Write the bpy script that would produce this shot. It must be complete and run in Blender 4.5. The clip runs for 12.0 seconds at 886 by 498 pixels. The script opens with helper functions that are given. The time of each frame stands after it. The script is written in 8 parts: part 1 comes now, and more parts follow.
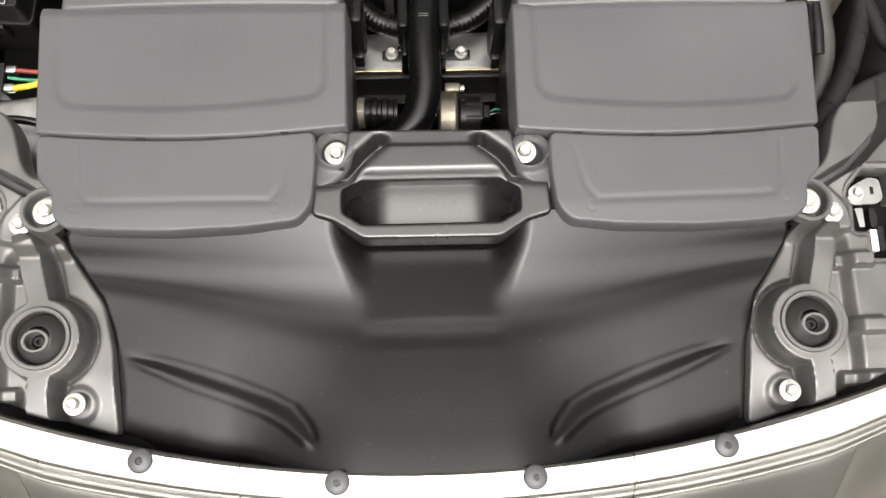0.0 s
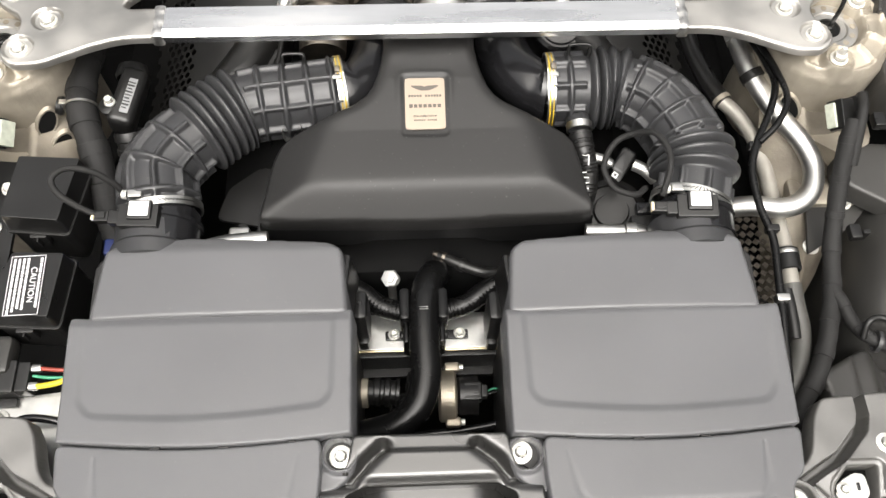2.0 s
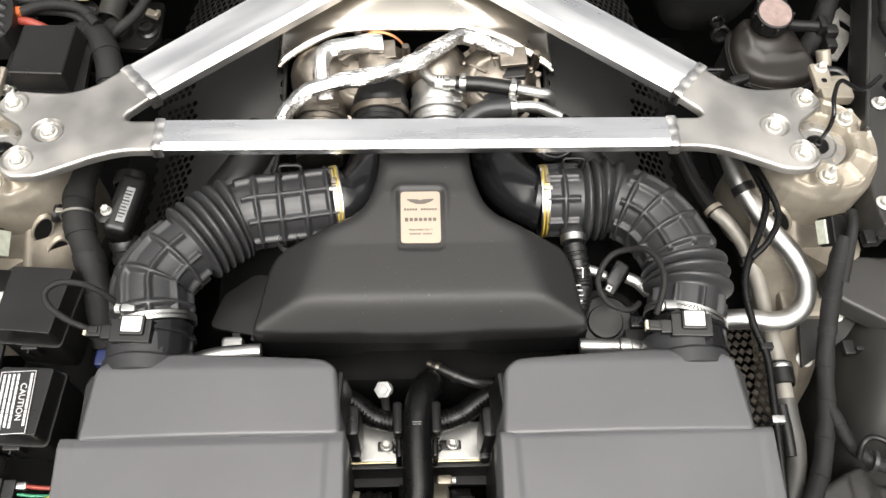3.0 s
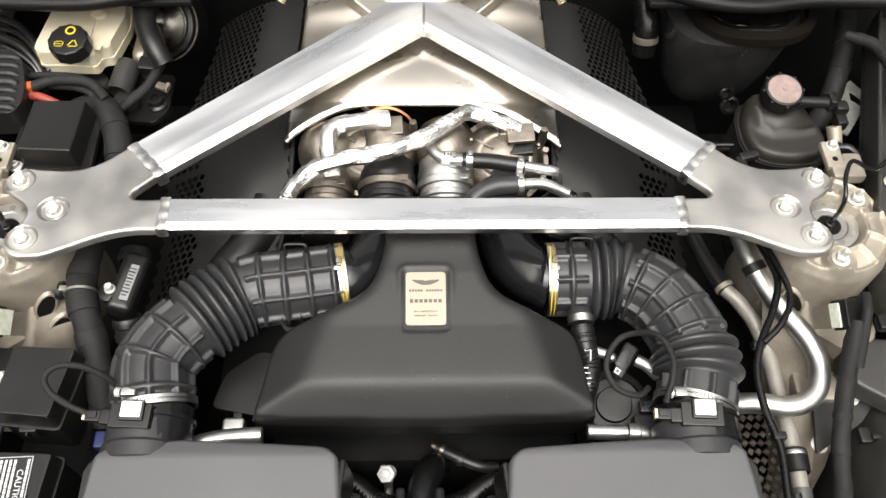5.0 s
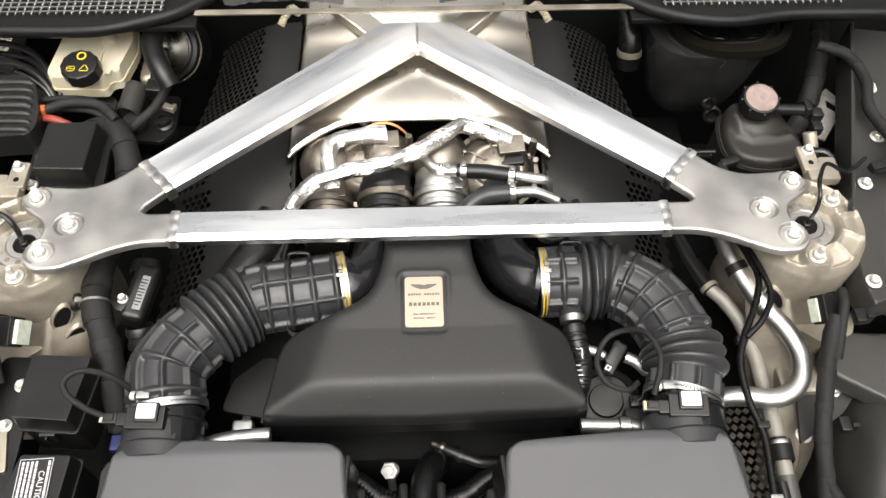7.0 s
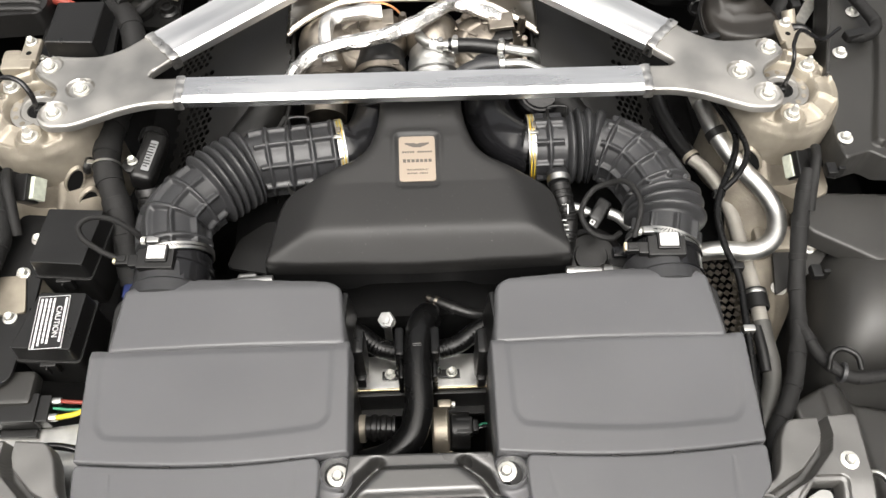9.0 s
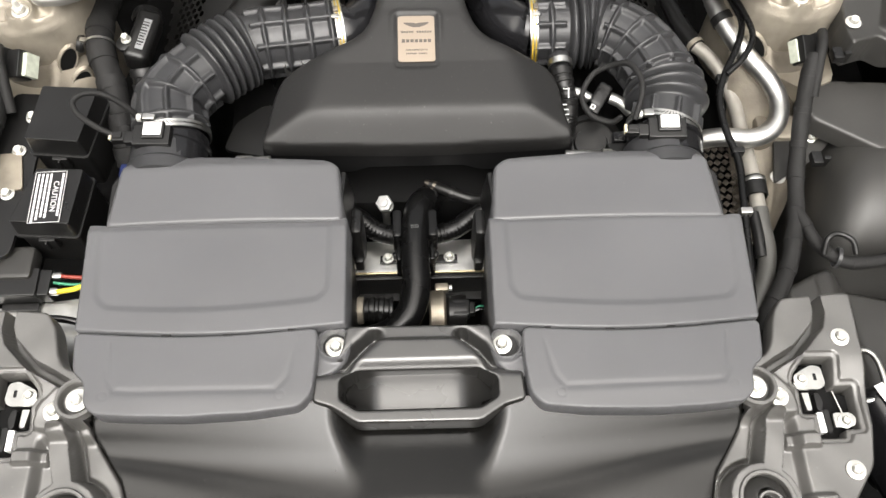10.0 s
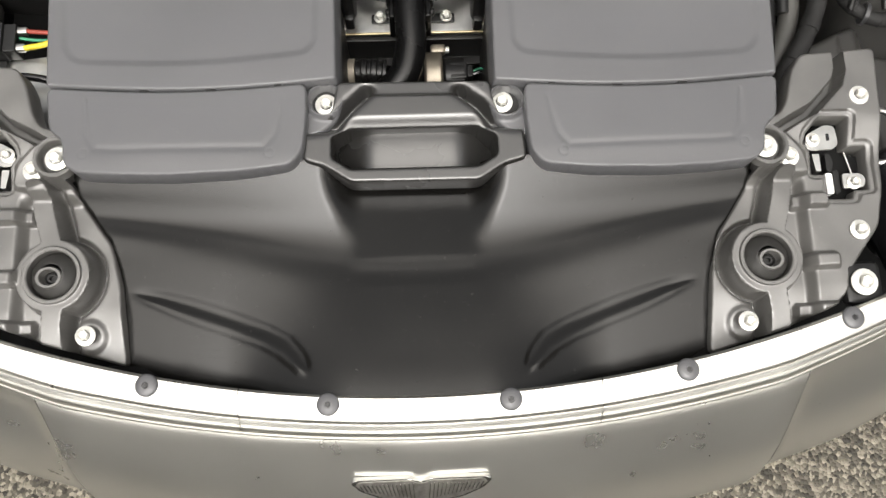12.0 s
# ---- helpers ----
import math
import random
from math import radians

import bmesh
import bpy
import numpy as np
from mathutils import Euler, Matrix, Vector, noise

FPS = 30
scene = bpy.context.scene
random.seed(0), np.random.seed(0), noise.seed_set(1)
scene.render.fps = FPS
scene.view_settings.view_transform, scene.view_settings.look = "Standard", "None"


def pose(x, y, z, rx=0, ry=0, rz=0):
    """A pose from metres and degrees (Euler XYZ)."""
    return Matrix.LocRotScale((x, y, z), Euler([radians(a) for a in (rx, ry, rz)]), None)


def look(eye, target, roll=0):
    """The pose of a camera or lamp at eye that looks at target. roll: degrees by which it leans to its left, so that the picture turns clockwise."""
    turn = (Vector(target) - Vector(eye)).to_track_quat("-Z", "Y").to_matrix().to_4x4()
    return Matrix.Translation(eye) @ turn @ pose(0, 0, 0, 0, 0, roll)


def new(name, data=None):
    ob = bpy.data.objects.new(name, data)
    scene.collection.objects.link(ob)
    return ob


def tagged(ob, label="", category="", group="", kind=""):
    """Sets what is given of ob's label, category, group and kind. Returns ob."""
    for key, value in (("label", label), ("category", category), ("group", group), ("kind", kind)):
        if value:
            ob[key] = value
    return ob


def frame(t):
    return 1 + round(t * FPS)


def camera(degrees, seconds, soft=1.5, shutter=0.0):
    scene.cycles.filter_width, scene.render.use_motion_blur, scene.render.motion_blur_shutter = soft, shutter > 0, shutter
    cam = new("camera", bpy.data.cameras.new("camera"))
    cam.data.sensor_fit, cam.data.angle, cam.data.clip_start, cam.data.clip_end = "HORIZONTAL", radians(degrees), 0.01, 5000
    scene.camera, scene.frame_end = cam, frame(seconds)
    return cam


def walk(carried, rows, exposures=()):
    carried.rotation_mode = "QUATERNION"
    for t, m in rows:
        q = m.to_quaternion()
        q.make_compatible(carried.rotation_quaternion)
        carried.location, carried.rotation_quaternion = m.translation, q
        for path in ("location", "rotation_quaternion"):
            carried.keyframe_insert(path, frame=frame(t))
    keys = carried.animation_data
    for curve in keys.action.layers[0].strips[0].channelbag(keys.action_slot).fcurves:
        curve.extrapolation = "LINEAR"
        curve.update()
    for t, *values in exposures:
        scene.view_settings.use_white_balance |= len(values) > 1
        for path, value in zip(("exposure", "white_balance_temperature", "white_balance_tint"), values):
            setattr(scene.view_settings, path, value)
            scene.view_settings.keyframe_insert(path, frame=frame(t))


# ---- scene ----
cam = camera(58.0, 12.0)
PATH = [
    (0, (-0.02, -0.879, 1.625), (0.039, -0.42, -0.321), 5.7),
    (0.5, (-0.015, -0.847, 1.646), (0.039, -0.298, -0.276), 3.7),
    (1, (-0.013, -0.818, 1.675), (0.046, -0.152, -0.21), 2.9),
    (1.5, (-0.014, -0.788, 1.705), (0.048, -0.01, -0.136), 2.4),
    (2, (-0.015, -0.756, 1.723), (0.05, 0.104, -0.082), 2.4),
    (2.5, (-0.019, -0.716, 1.747), (0.056, 0.196, -0.032), 3.0),
    (3, (-0.017, -0.684, 1.761), (0.071, 0.293, 0.018), 3.7),
    (3.5, (-0.017, -0.662, 1.776), (0.07, 0.374, 0.067), 3.6),
    (3.7, (-0.016, -0.658, 1.776), (0.069, 0.398, 0.08), 3.5),
    (5.5, (-0.007, -0.622, 1.782), (0.048, 0.438, 0.087), 2.2),
    (6, (-0.007, -0.624, 1.787), (0.05, 0.44, 0.094), 2.0),
    (6.5, (-0.006, -0.641, 1.804), (0.053, 0.442, 0.124), 1.6),
    (6.7, (-0.006, -0.652, 1.813), (0.055, 0.442, 0.14), 1.5),
    (8.3, (0.007, -0.8, 1.821), (0.062, 0.31, 0.158), 0.1),
    (8.5, (0.011, -0.815, 1.813), (0.061, 0.276, 0.138), 0.1),
    (9, (0.004, -0.864, 1.77), (0.056, 0.201, 0.078), 0.5),
    (9.5, (0.002, -0.895, 1.754), (0.052, 0.092, 0.015), 0.9),
    (10, (0.003, -0.917, 1.738), (0.053, -0.015, -0.046), 1.4),
    (10.5, (-0.007, -0.93, 1.718), (0.063, -0.151, -0.123), 3.3),
    (11, (-0.002, -0.937, 1.703), (0.061, -0.287, -0.188), 3.5),
    (11.5, (0.0, -0.942, 1.686), (0.051, -0.4, -0.238), 3.4),
    (12, (0.0, -0.948, 1.676), (0.05, -0.511, -0.275), 4.6),
]
STOPS = [(0, 0.93), (0.5, 1.08), (1, 1.21), (1.5, 1.24), (2.5, 1.13), (3.5, 0.96), (5.5, 0.96), (6.5, 0.95), (8.5, 0.96), (9.5, 1.06), (10.5, 1.23), (11.5, 1.12), (12, 0.90)]
EXPOSURE = [(t, stops, 6620, 10) for t, stops in STOPS]
walk(cam, [(t, look(eye, target, roll)) for t, eye, target, roll in PATH], EXPOSURE)

# ---- light ----
world = bpy.data.worlds.new("sky")
scene.world = world
world.use_nodes = True
wn = world.node_tree
sky = wn.nodes.new("ShaderNodeTexSky")
sky.sky_type, sky.sun_disc = "NISHITA", False
sky.sun_elevation, sky.sun_rotation = radians(65), radians(184)
sky.air_density, sky.dust_density, sky.ozone_density = 1.0, 8.0, 1.0
pale = wn.nodes.new("ShaderNodeHueSaturation")
pale.inputs["Saturation"].default_value = 0.10
wn.links.new(sky.outputs[0], pale.inputs["Color"])
wn.nodes["Background"].inputs["Strength"].default_value = 0.114
wn.links.new(pale.outputs[0], wn.nodes["Background"].inputs["Color"])
sun = new("sun", bpy.data.lights.new("sun", "SUN"))
sun.data.energy, sun.data.angle, sun.data.color = 1.72, radians(81), (1.0, 0.94, 0.855)
sun.matrix_world = look((-0.05, -0.88, 2.28), (0, 0, 0.3))


# ---- materials ----
def material(name, color, rough=0.5, metal=0.0, grain=0.0, grain_size=400.0, spots=0.0, spot_size=14.0,
             rough_var=0.12, coat=0.0, coat_rough=0.06, stretch=None, spec=0.5, dust=0.0, sss=0.0, along=None):
    """Node material: base colour with patchy variation, gloss variation and fine relief."""
    m = bpy.data.materials.new(name)
    m.use_nodes = True
    n, l = m.node_tree.nodes, m.node_tree.links
    b = n["Principled BSDF"]
    tc = n.new("ShaderNodeTexCoord")
    mp = n.new("ShaderNodeMapping")
    l.new(tc.outputs["Object"], mp.inputs["Vector"])
    if stretch:
        mp.inputs["Scale"].default_value = stretch
    if along is not None:
        mp.vector_type = "TEXTURE"
        mp.inputs["Rotation"].default_value = (0, 0, along)
        mp.inputs["Scale"].default_value = (7, 1, 1)
    big = n.new("ShaderNodeTexNoise")
    big.inputs["Scale"].default_value, big.inputs["Detail"].default_value = spot_size, 6
    l.new(mp.outputs[0], big.inputs["Vector"])
    fine = n.new("ShaderNodeTexNoise")
    fine.inputs["Scale"].default_value, fine.inputs["Detail"].default_value = grain_size, 3
    l.new(mp.outputs[0], fine.inputs["Vector"])
    ramp = n.new("ShaderNodeMapRange")
    ramp.inputs["From Min"].default_value, ramp.inputs["From Max"].default_value = 0.3, 0.7
    ramp.inputs["To Min"].default_value, ramp.inputs["To Max"].default_value = 1 - spots, 1 + spots
    l.new(big.outputs["Fac"], ramp.inputs["Value"])
    mul = n.new("ShaderNodeVectorMath")
    mul.operation = "SCALE"
    mul.inputs[0].default_value = color
    l.new(ramp.outputs[0], mul.inputs["Scale"])
    col = mul.outputs[0]
    if dust:
        speck = n.new("ShaderNodeTexNoise")
        speck.inputs["Scale"].default_value, speck.inputs["Detail"].default_value = 260, 2
        l.new(mp.outputs[0], speck.inputs["Vector"])
        pick = n.new("ShaderNodeMapRange")
        pick.inputs["From Min"].default_value, pick.inputs["From Max"].default_value = 0.70, 0.78
        pick.inputs["To Max"].default_value = dust
        l.new(speck.outputs["Fac"], pick.inputs["Value"])
        mix = n.new("ShaderNodeMix")
        mix.data_type = "RGBA"
        mix.inputs["B"].default_value = (0.45, 0.43, 0.40, 1)
        l.new(pick.outputs[0], mix.inputs["Factor"])
        l.new(col, mix.inputs["A"])
        col = mix.outputs["Result"]
    l.new(col, b.inputs["Base Color"])
    rr = n.new("ShaderNodeMapRange")
    rr.inputs["From Min"].default_value, rr.inputs["From Max"].default_value = 0.3, 0.7
    rr.inputs["To Min"].default_value, rr.inputs["To Max"].default_value = rough * (1 - rough_var), rough * (1 + rough_var)
    l.new(big.outputs["Fac"], rr.inputs["Value"])
    l.new(rr.outputs[0], b.inputs["Roughness"])
    b.inputs["Metallic"].default_value = metal
    b.inputs["Specular IOR Level"].default_value = spec
    b.inputs["Coat Weight"].default_value = coat
    b.inputs["Coat Roughness"].default_value = coat_rough
    if sss:
        b.inputs["Subsurface Weight"].default_value = sss
        b.inputs["Subsurface Radius"].default_value = (0.02, 0.015, 0.008)
    if grain:
        bump = n.new("ShaderNodeBump")
        bump.inputs["Strength"].default_value, bump.inputs["Distance"].default_value = grain, 0.001
        l.new(fine.outputs["Fac"], bump.inputs["Height"])
        l.new(bump.outputs[0], b.inputs["Normal"])
    return m


def crinkle(name, color, rough, size, depth):
    """Crumpled metal foil: sharp folds as relief."""
    m = material(name, color, rough, 1.0, spots=0.1)
    n, l = m.node_tree.nodes, m.node_tree.links
    v = n.new("ShaderNodeTexVoronoi")
    v.feature, v.distance = "F1", "MANHATTAN"
    v.inputs["Scale"].default_value = size
    w = n.new("ShaderNodeTexNoise")
    w.inputs["Scale"].default_value, w.inputs["Detail"].default_value = size * 0.5, 5
    add = n.new("ShaderNodeMath")
    l.new(v.outputs["Distance"], add.inputs[0])
    l.new(w.outputs["Fac"], add.inputs[1])
    bump = n.new("ShaderNodeBump")
    bump.inputs["Strength"].default_value, bump.inputs["Distance"].default_value = 1.0, depth
    l.new(add.outputs[0], bump.inputs["Height"])
    l.new(bump.outputs[0], n["Principled BSDF"].inputs["Normal"])
    return m


SATIN = material("satin_grey_plastic", (0.0960, 0.0966, 0.1010), 0.33, grain=0.22, grain_size=900, spots=0.07, spot_size=6, dust=0.05)
MOULD = material("moulded_black_plastic", (0.0052, 0.0050, 0.0046), 0.19, grain=0.1, grain_size=1200, spots=0.14, spot_size=9, dust=0.05, spec=0.40, rough_var=0.2)
CORNER = material("dusty_moulded_plastic", (0.082, 0.0798, 0.0752), 0.38, coat=0.55, coat_rough=0.30, grain=0.12, grain_size=700, spots=0.22, spot_size=18, dust=0.14, spec=1.0)
COVER = material("soft_touch_cover", (0.0130, 0.0127, 0.0125), 0.42, spec=0.40, grain=0.3, grain_size=1000, spots=0.08, spot_size=10, dust=0.12)
RUBBER = material("intake_rubber", (0.033, 0.0335, 0.0352), 0.34, grain=0.2, grain_size=800, spots=0.16, spot_size=25, dust=0.12)
BLACK = material("black_plastic", (0.0100, 0.0099, 0.0098), 0.31, grain=0.15, grain_size=700, spots=0.15, spot_size=20, spec=0.40)
SEAL = material("scuttle_rubber", (0.0075, 0.0075, 0.0077), 0.42, spec=0.22, grain=0.2, grain_size=900, spots=0.15, spot_size=20)
GLOSS = material("gloss_black_plastic", (0.010, 0.010, 0.011), 0.2, spots=0.1)
# near-black that puts the shade of deep gaps and holes into the colour
DARK = material("deep_shade_black", (0.003, 0.003, 0.003), 0.8, spots=0.4, spot_size=20, spec=0.2)
TAPE = material("cloth_tape", (0.0145, 0.0143, 0.0142), 0.62, spec=0.3, grain=0.8, grain_size=900, spots=0.25, spot_size=40)
ALU = material("extruded_aluminium", (0.91, 0.915, 0.92), 0.29, 1.0, grain=0.05, grain_size=120, spots=0.16, spot_size=26, rough_var=0.35, along=0.0)
ARM_ALU = {s: material("extruded_aluminium_arm", (0.91, 0.915, 0.92), 0.39, 1.0, grain=0.05, grain_size=120, spots=0.16, spot_size=26, rough_var=0.35, along=-0.64 * s) for s in (-1, 1)}
CAST = material("cast_aluminium_plate", (0.50, 0.487, 0.462), 0.48, 1.0, grain=0.07, grain_size=420, spots=0.2, spot_size=11, rough_var=0.3)
WELD = material("weld_metal", (0.62, 0.61, 0.59), 0.30, 1.0, grain=0.2, grain_size=500, spots=0.4, spot_size=60)
TOWER = material("raw_cast_alloy", (0.39, 0.352, 0.290), 0.54, 0.65, grain=0.4, grain_size=320, spots=0.2, spot_size=22)
PALE = material("pale_anodised_tube", (0.29, 0.275, 0.245), 0.5, 0.35, grain=0.1, spots=0.14, spot_size=40)
TUBE = material("aluminium_tube", (0.56, 0.56, 0.545), 0.40, 1.0, grain=0.1, spots=0.16, spot_size=40)
STEEL = material("zinc_steel", (0.54, 0.54, 0.52), 0.34, 1.0, grain=0.15, spots=0.12, spot_size=60)
BOLT = material("zinc_bolt", (0.78, 0.775, 0.73), 0.42, 0.60, grain=0.1, spots=0.14, spot_size=120)
NICKEL = material("cast_turbo_housing", (0.235, 0.210, 0.178), 0.44, 1.0, grain=0.5, grain_size=260, spots=0.3, spot_size=34)
TURBO_DARK = material("sooty_cast_iron", (0.10, 0.088, 0.075), 0.55, 0.9, grain=0.5, grain_size=300, spots=0.3, spot_size=40)
# tower alloy with the shade of the low front put into its base colour
LEG = material("cast_alloy_painted_shade", (0.17, 0.15, 0.12), 0.55, 0.6, grain=0.5, grain_size=220, spots=0.35, spot_size=18)
SHIELD = material("heat_shield_sheet", (0.66, 0.615, 0.545), 0.29, 1.0, grain=0.04, spots=0.06, spot_size=12)
FOIL = crinkle("crumpled_foil", (0.80, 0.79, 0.77), 0.24, 48, 0.0006)
BLACKFOIL = crinkle("dark_foil_blanket", (0.16, 0.16, 0.157), 0.34, 60, 0.0035)


def scuffed_laminate():
    """Dark foil laminate with pale scratches and a soft quilted relief."""
    m = material("scuffed_dark_laminate", (0.085, 0.085, 0.086), 0.19, 0.75, spots=0.35, spot_size=22, rough_var=0.35, grain=0.5, grain_size=55)
    n, l = m.node_tree.nodes, m.node_tree.links
    b = n["Principled BSDF"]
    base = b.inputs["Base Color"].links[0].from_socket
    tc, mp = n.new("ShaderNodeTexCoord"), n.new("ShaderNodeMapping")
    mp.inputs["Scale"].default_value, mp.inputs["Rotation"].default_value = (90, 90, 16), (0.2, 0.3, 0.4)
    l.new(tc.outputs["Object"], mp.inputs["Vector"])
    v = n.new("ShaderNodeTexNoise")
    v.inputs["Scale"].default_value, v.inputs["Detail"].default_value = 1.6, 3
    l.new(mp.outputs[0], v.inputs["Vector"])
    pick = n.new("ShaderNodeMapRange")
    pick.inputs["From Min"].default_value, pick.inputs["From Max"].default_value, pick.inputs["To Max"].default_value = 0.66, 0.72, 0.9
    l.new(v.outputs["Fac"], pick.inputs["Value"])
    mix = n.new("ShaderNodeMix")
    mix.data_type = "RGBA"
    mix.inputs["B"].default_value = (0.30, 0.30, 0.29, 1)
    l.new(pick.outputs[0], mix.inputs["Factor"])
    l.new(base, mix.inputs["A"])
    l.new(mix.outputs["Result"], b.inputs["Base Color"])
    return m


LAMINATE = scuffed_laminate()
DEEP = material("satin_black_pipe", (0.0045, 0.0045, 0.0046), 0.27, spec=0.28, grain=0.1, grain_size=700, spots=0.15, spot_size=24)
PERF = material("perforated_black_sheet", (0.0125, 0.0122, 0.0116), 0.40, spec=0.42, grain=0.25, grain_size=900, spots=0.1, spot_size=12)
PANEL = material("shaded_body_sheet", (0.38, 0.34, 0.275), 0.48, 0.85, grain=0.4, grain_size=200, spots=0.35, spot_size=16)
PAINT = material("silver_paint", (0.55, 0.543, 0.505), 0.30, 0.88, spots=0.02, coat=1.0, coat_rough=0.22)
LIQUID = material("translucent_tank_plastic", (0.60, 0.55, 0.42), 0.36, spots=0.06, spot_size=12, sss=0.5)
WHITE = material("white_label", (0.70, 0.70, 0.70), 0.45, spots=0.03)
INK = material("black_label", (0.012, 0.012, 0.012), 0.3)
GOLD = material("yellow_band_print", (0.58, 0.39, 0.03), 0.4, spots=0.1, spot_size=80)
YELLOW = material("yellow_wire", (0.66, 0.52, 0.03), 0.45, spots=0.15, spot_size=60)
RED = material("red_wire", (0.26, 0.045, 0.03), 0.45)
GREEN = material("green_wire", (0.03, 0.22, 0.12), 0.45)
BLUE = material("blue_clip", (0.008, 0.016, 0.075), 0.45, spots=0.15, spot_size=60)
TANK = material("dusty_tank_plastic", (0.021, 0.0188, 0.0165), 0.44, spec=0.42, grain=0.15, grain_size=800, spots=0.14, spot_size=16, dust=0.08)
PINK = material("faded_pink_label", (0.255, 0.190, 0.172), 0.5, spots=0.25, spot_size=60)
PLATE = material("champagne_badge_metal", (0.31, 0.26, 0.21), 0.42, 0.9, grain=0.1, grain_size=500, spots=0.03, stretch=(1, 14, 1))
ETCH = material("badge_etching", (0.085, 0.075, 0.065), 0.5, 0.3)
FOAM = material("foam_gasket", (0.0070, 0.0056, 0.0042), 0.95, spec=0.1, grain=1.0, grain_size=500, spots=0.3, spot_size=80)
TRAY_MAT = material("satin_tray_plastic", (0.020, 0.0195, 0.0185), 0.29, spec=1.0, coat=0.7, coat_rough=0.28, grain=0.15, grain_size=1200, spots=0.1, spot_size=12, dust=0.06)
LINER = material("inner_arch_plastic", (0.034, 0.0333, 0.0316), 0.32, spec=0.36, grain=0.12, grain_size=900, spots=0.15, spot_size=10, dust=0.06)
CHROME = material("pewter_badge", (0.62, 0.62, 0.60), 0.24, 1.0, grain=0.2, spots=0.1, spot_size=80)


def asphalt():
    m = material("asphalt", (0.2, 0.18, 0.15), 0.85, spots=0.25, spot_size=3)
    n, l = m.node_tree.nodes, m.node_tree.links
    b = n["Principled BSDF"]
    tc = n.new("ShaderNodeTexCoord")
    v = n.new("ShaderNodeTexVoronoi")
    v.inputs["Scale"].default_value = 130
    l.new(tc.outputs["Object"], v.inputs["Vector"])
    cr = n.new("ShaderNodeValToRGB")
    cr.color_ramp.elements[0].color, cr.color_ramp.elements[1].color = (0.035, 0.032, 0.027, 1), (0.30, 0.275, 0.22, 1)
    e = cr.color_ramp.elements.new(0.55)
    e.color = (0.12, 0.11, 0.087, 1)
    sep = n.new("ShaderNodeSeparateColor")
    l.new(v.outputs["Color"], sep.inputs[0])
    l.new(sep.outputs[0], cr.inputs["Fac"])
    l.new(cr.outputs[0], b.inputs["Base Color"])
    bump = n.new("ShaderNodeBump")
    bump.inputs["Strength"].default_value, bump.inputs["Distance"].default_value = 1.0, 0.006
    bump.invert = True
    l.new(v.outputs["Distance"], bump.inputs["Height"])
    l.new(bump.outputs[0], b.inputs["Normal"])
    return m


ASPHALT = asphalt()


# ---- shape helpers ----
def finish(name, me, mat, parent=None, label="", angle=35):
    """Links a mesh as one object, smooth but for its sharp edges."""
    me.materials.append(mat)
    me.polygons.foreach_set("use_smooth", [True] * len(me.polygons))
    me.set_sharp_from_angle(angle=radians(angle))
    ob = new(name, me)
    if parent is not None:
        ob.parent = parent
    if label:
        ob["label"] = label
    return ob


def part(name, bm, mat, parent=None, label="", angle=35):
    me = bpy.data.meshes.new(name)
    bmesh.ops.recalc_face_normals(bm, faces=bm.faces)
    bm.to_mesh(me)
    bm.free()
    ob = finish(name, me, mat, parent, label, angle)
    if len(me.polygons) < 1500:
        # large faces stay flat next to their rounded edges
        flat = ob.modifiers.new("flat_faces", "WEIGHTED_NORMAL")
        flat.weight, flat.keep_sharp = 100, True
    return ob


def raw(name, verts, faces, mat, parent=None, label="", angle=35):
    me = bpy.data.meshes.new(name)
    me.from_pydata(verts, [], faces)
    me.update()
    return finish(name, me, mat, parent, label, angle)


def thing(name, label, category, group="", kind=""):
    return tagged(new(name), label, category, group, kind)


def place(ob, m):
    ob.matrix_basis = m
    return ob


def add_box(bm, c, s, bevel=0.003, seg=2, turn=None, taper=1.0):
    """A bevelled box of size s round c; taper narrows its top."""
    made = bmesh.ops.create_cube(bm, size=1.0)["verts"]
    for v in made:
        k = taper if v.co.z > 0 else 1.0
        v.co = Vector((v.co.x * s[0] * k, v.co.y * s[1] * k, v.co.z * s[2]))
    edges = list({e for v in made for e in v.link_edges})
    out = set(made)
    if bevel:
        r = bmesh.ops.bevel(bm, geom=edges, offset=bevel, segments=seg, affect="EDGES", profile=0.5)
        out = set(r["verts"]) | {v for v in made if v.is_valid}
    m = Matrix.Translation(c) @ (turn.to_4x4() if turn else Matrix())
    for v in out:
        v.co = m @ v.co
    return bm


def boxes(*specs):
    bm = bmesh.new()
    for s in specs:
        add_box(bm, *s)
    return bm


def add_lathe(bm, profile, m=Matrix(), n=32):
    """Turns a profile of (radius, height) round z, then poses it by m."""
    rings = []
    for r, z in profile:
        if r < 1e-6:
            rings.append([bm.verts.new(m @ Vector((0, 0, z)))])
        else:
            rings.append([bm.verts.new(m @ Vector((r * math.cos(a), r * math.sin(a), z))) for a in (2 * math.pi * k / n for k in range(n))])
    for a, b in zip(rings, rings[1:]):
        for k in range(n):
            j = (k + 1) % n
            if len(a) == 1 and len(b) == 1:
                continue
            if len(a) == 1:
                bm.faces.new((a[0], b[k], b[j]))
            elif len(b) == 1:
                bm.faces.new((a[k], a[j], b[0]))
            else:
                bm.faces.new((a[k], a[j], b[j], b[k]))
    return bm


def lathe(profile, m=Matrix(), n=32):
    return add_lathe(bmesh.new(), profile, m, n)


def axis(p, q):
    """A pose at p whose z points to q."""
    return Matrix.Translation(p) @ (Vector(q) - Vector(p)).to_track_quat("Z", "Y").to_matrix().to_4x4()


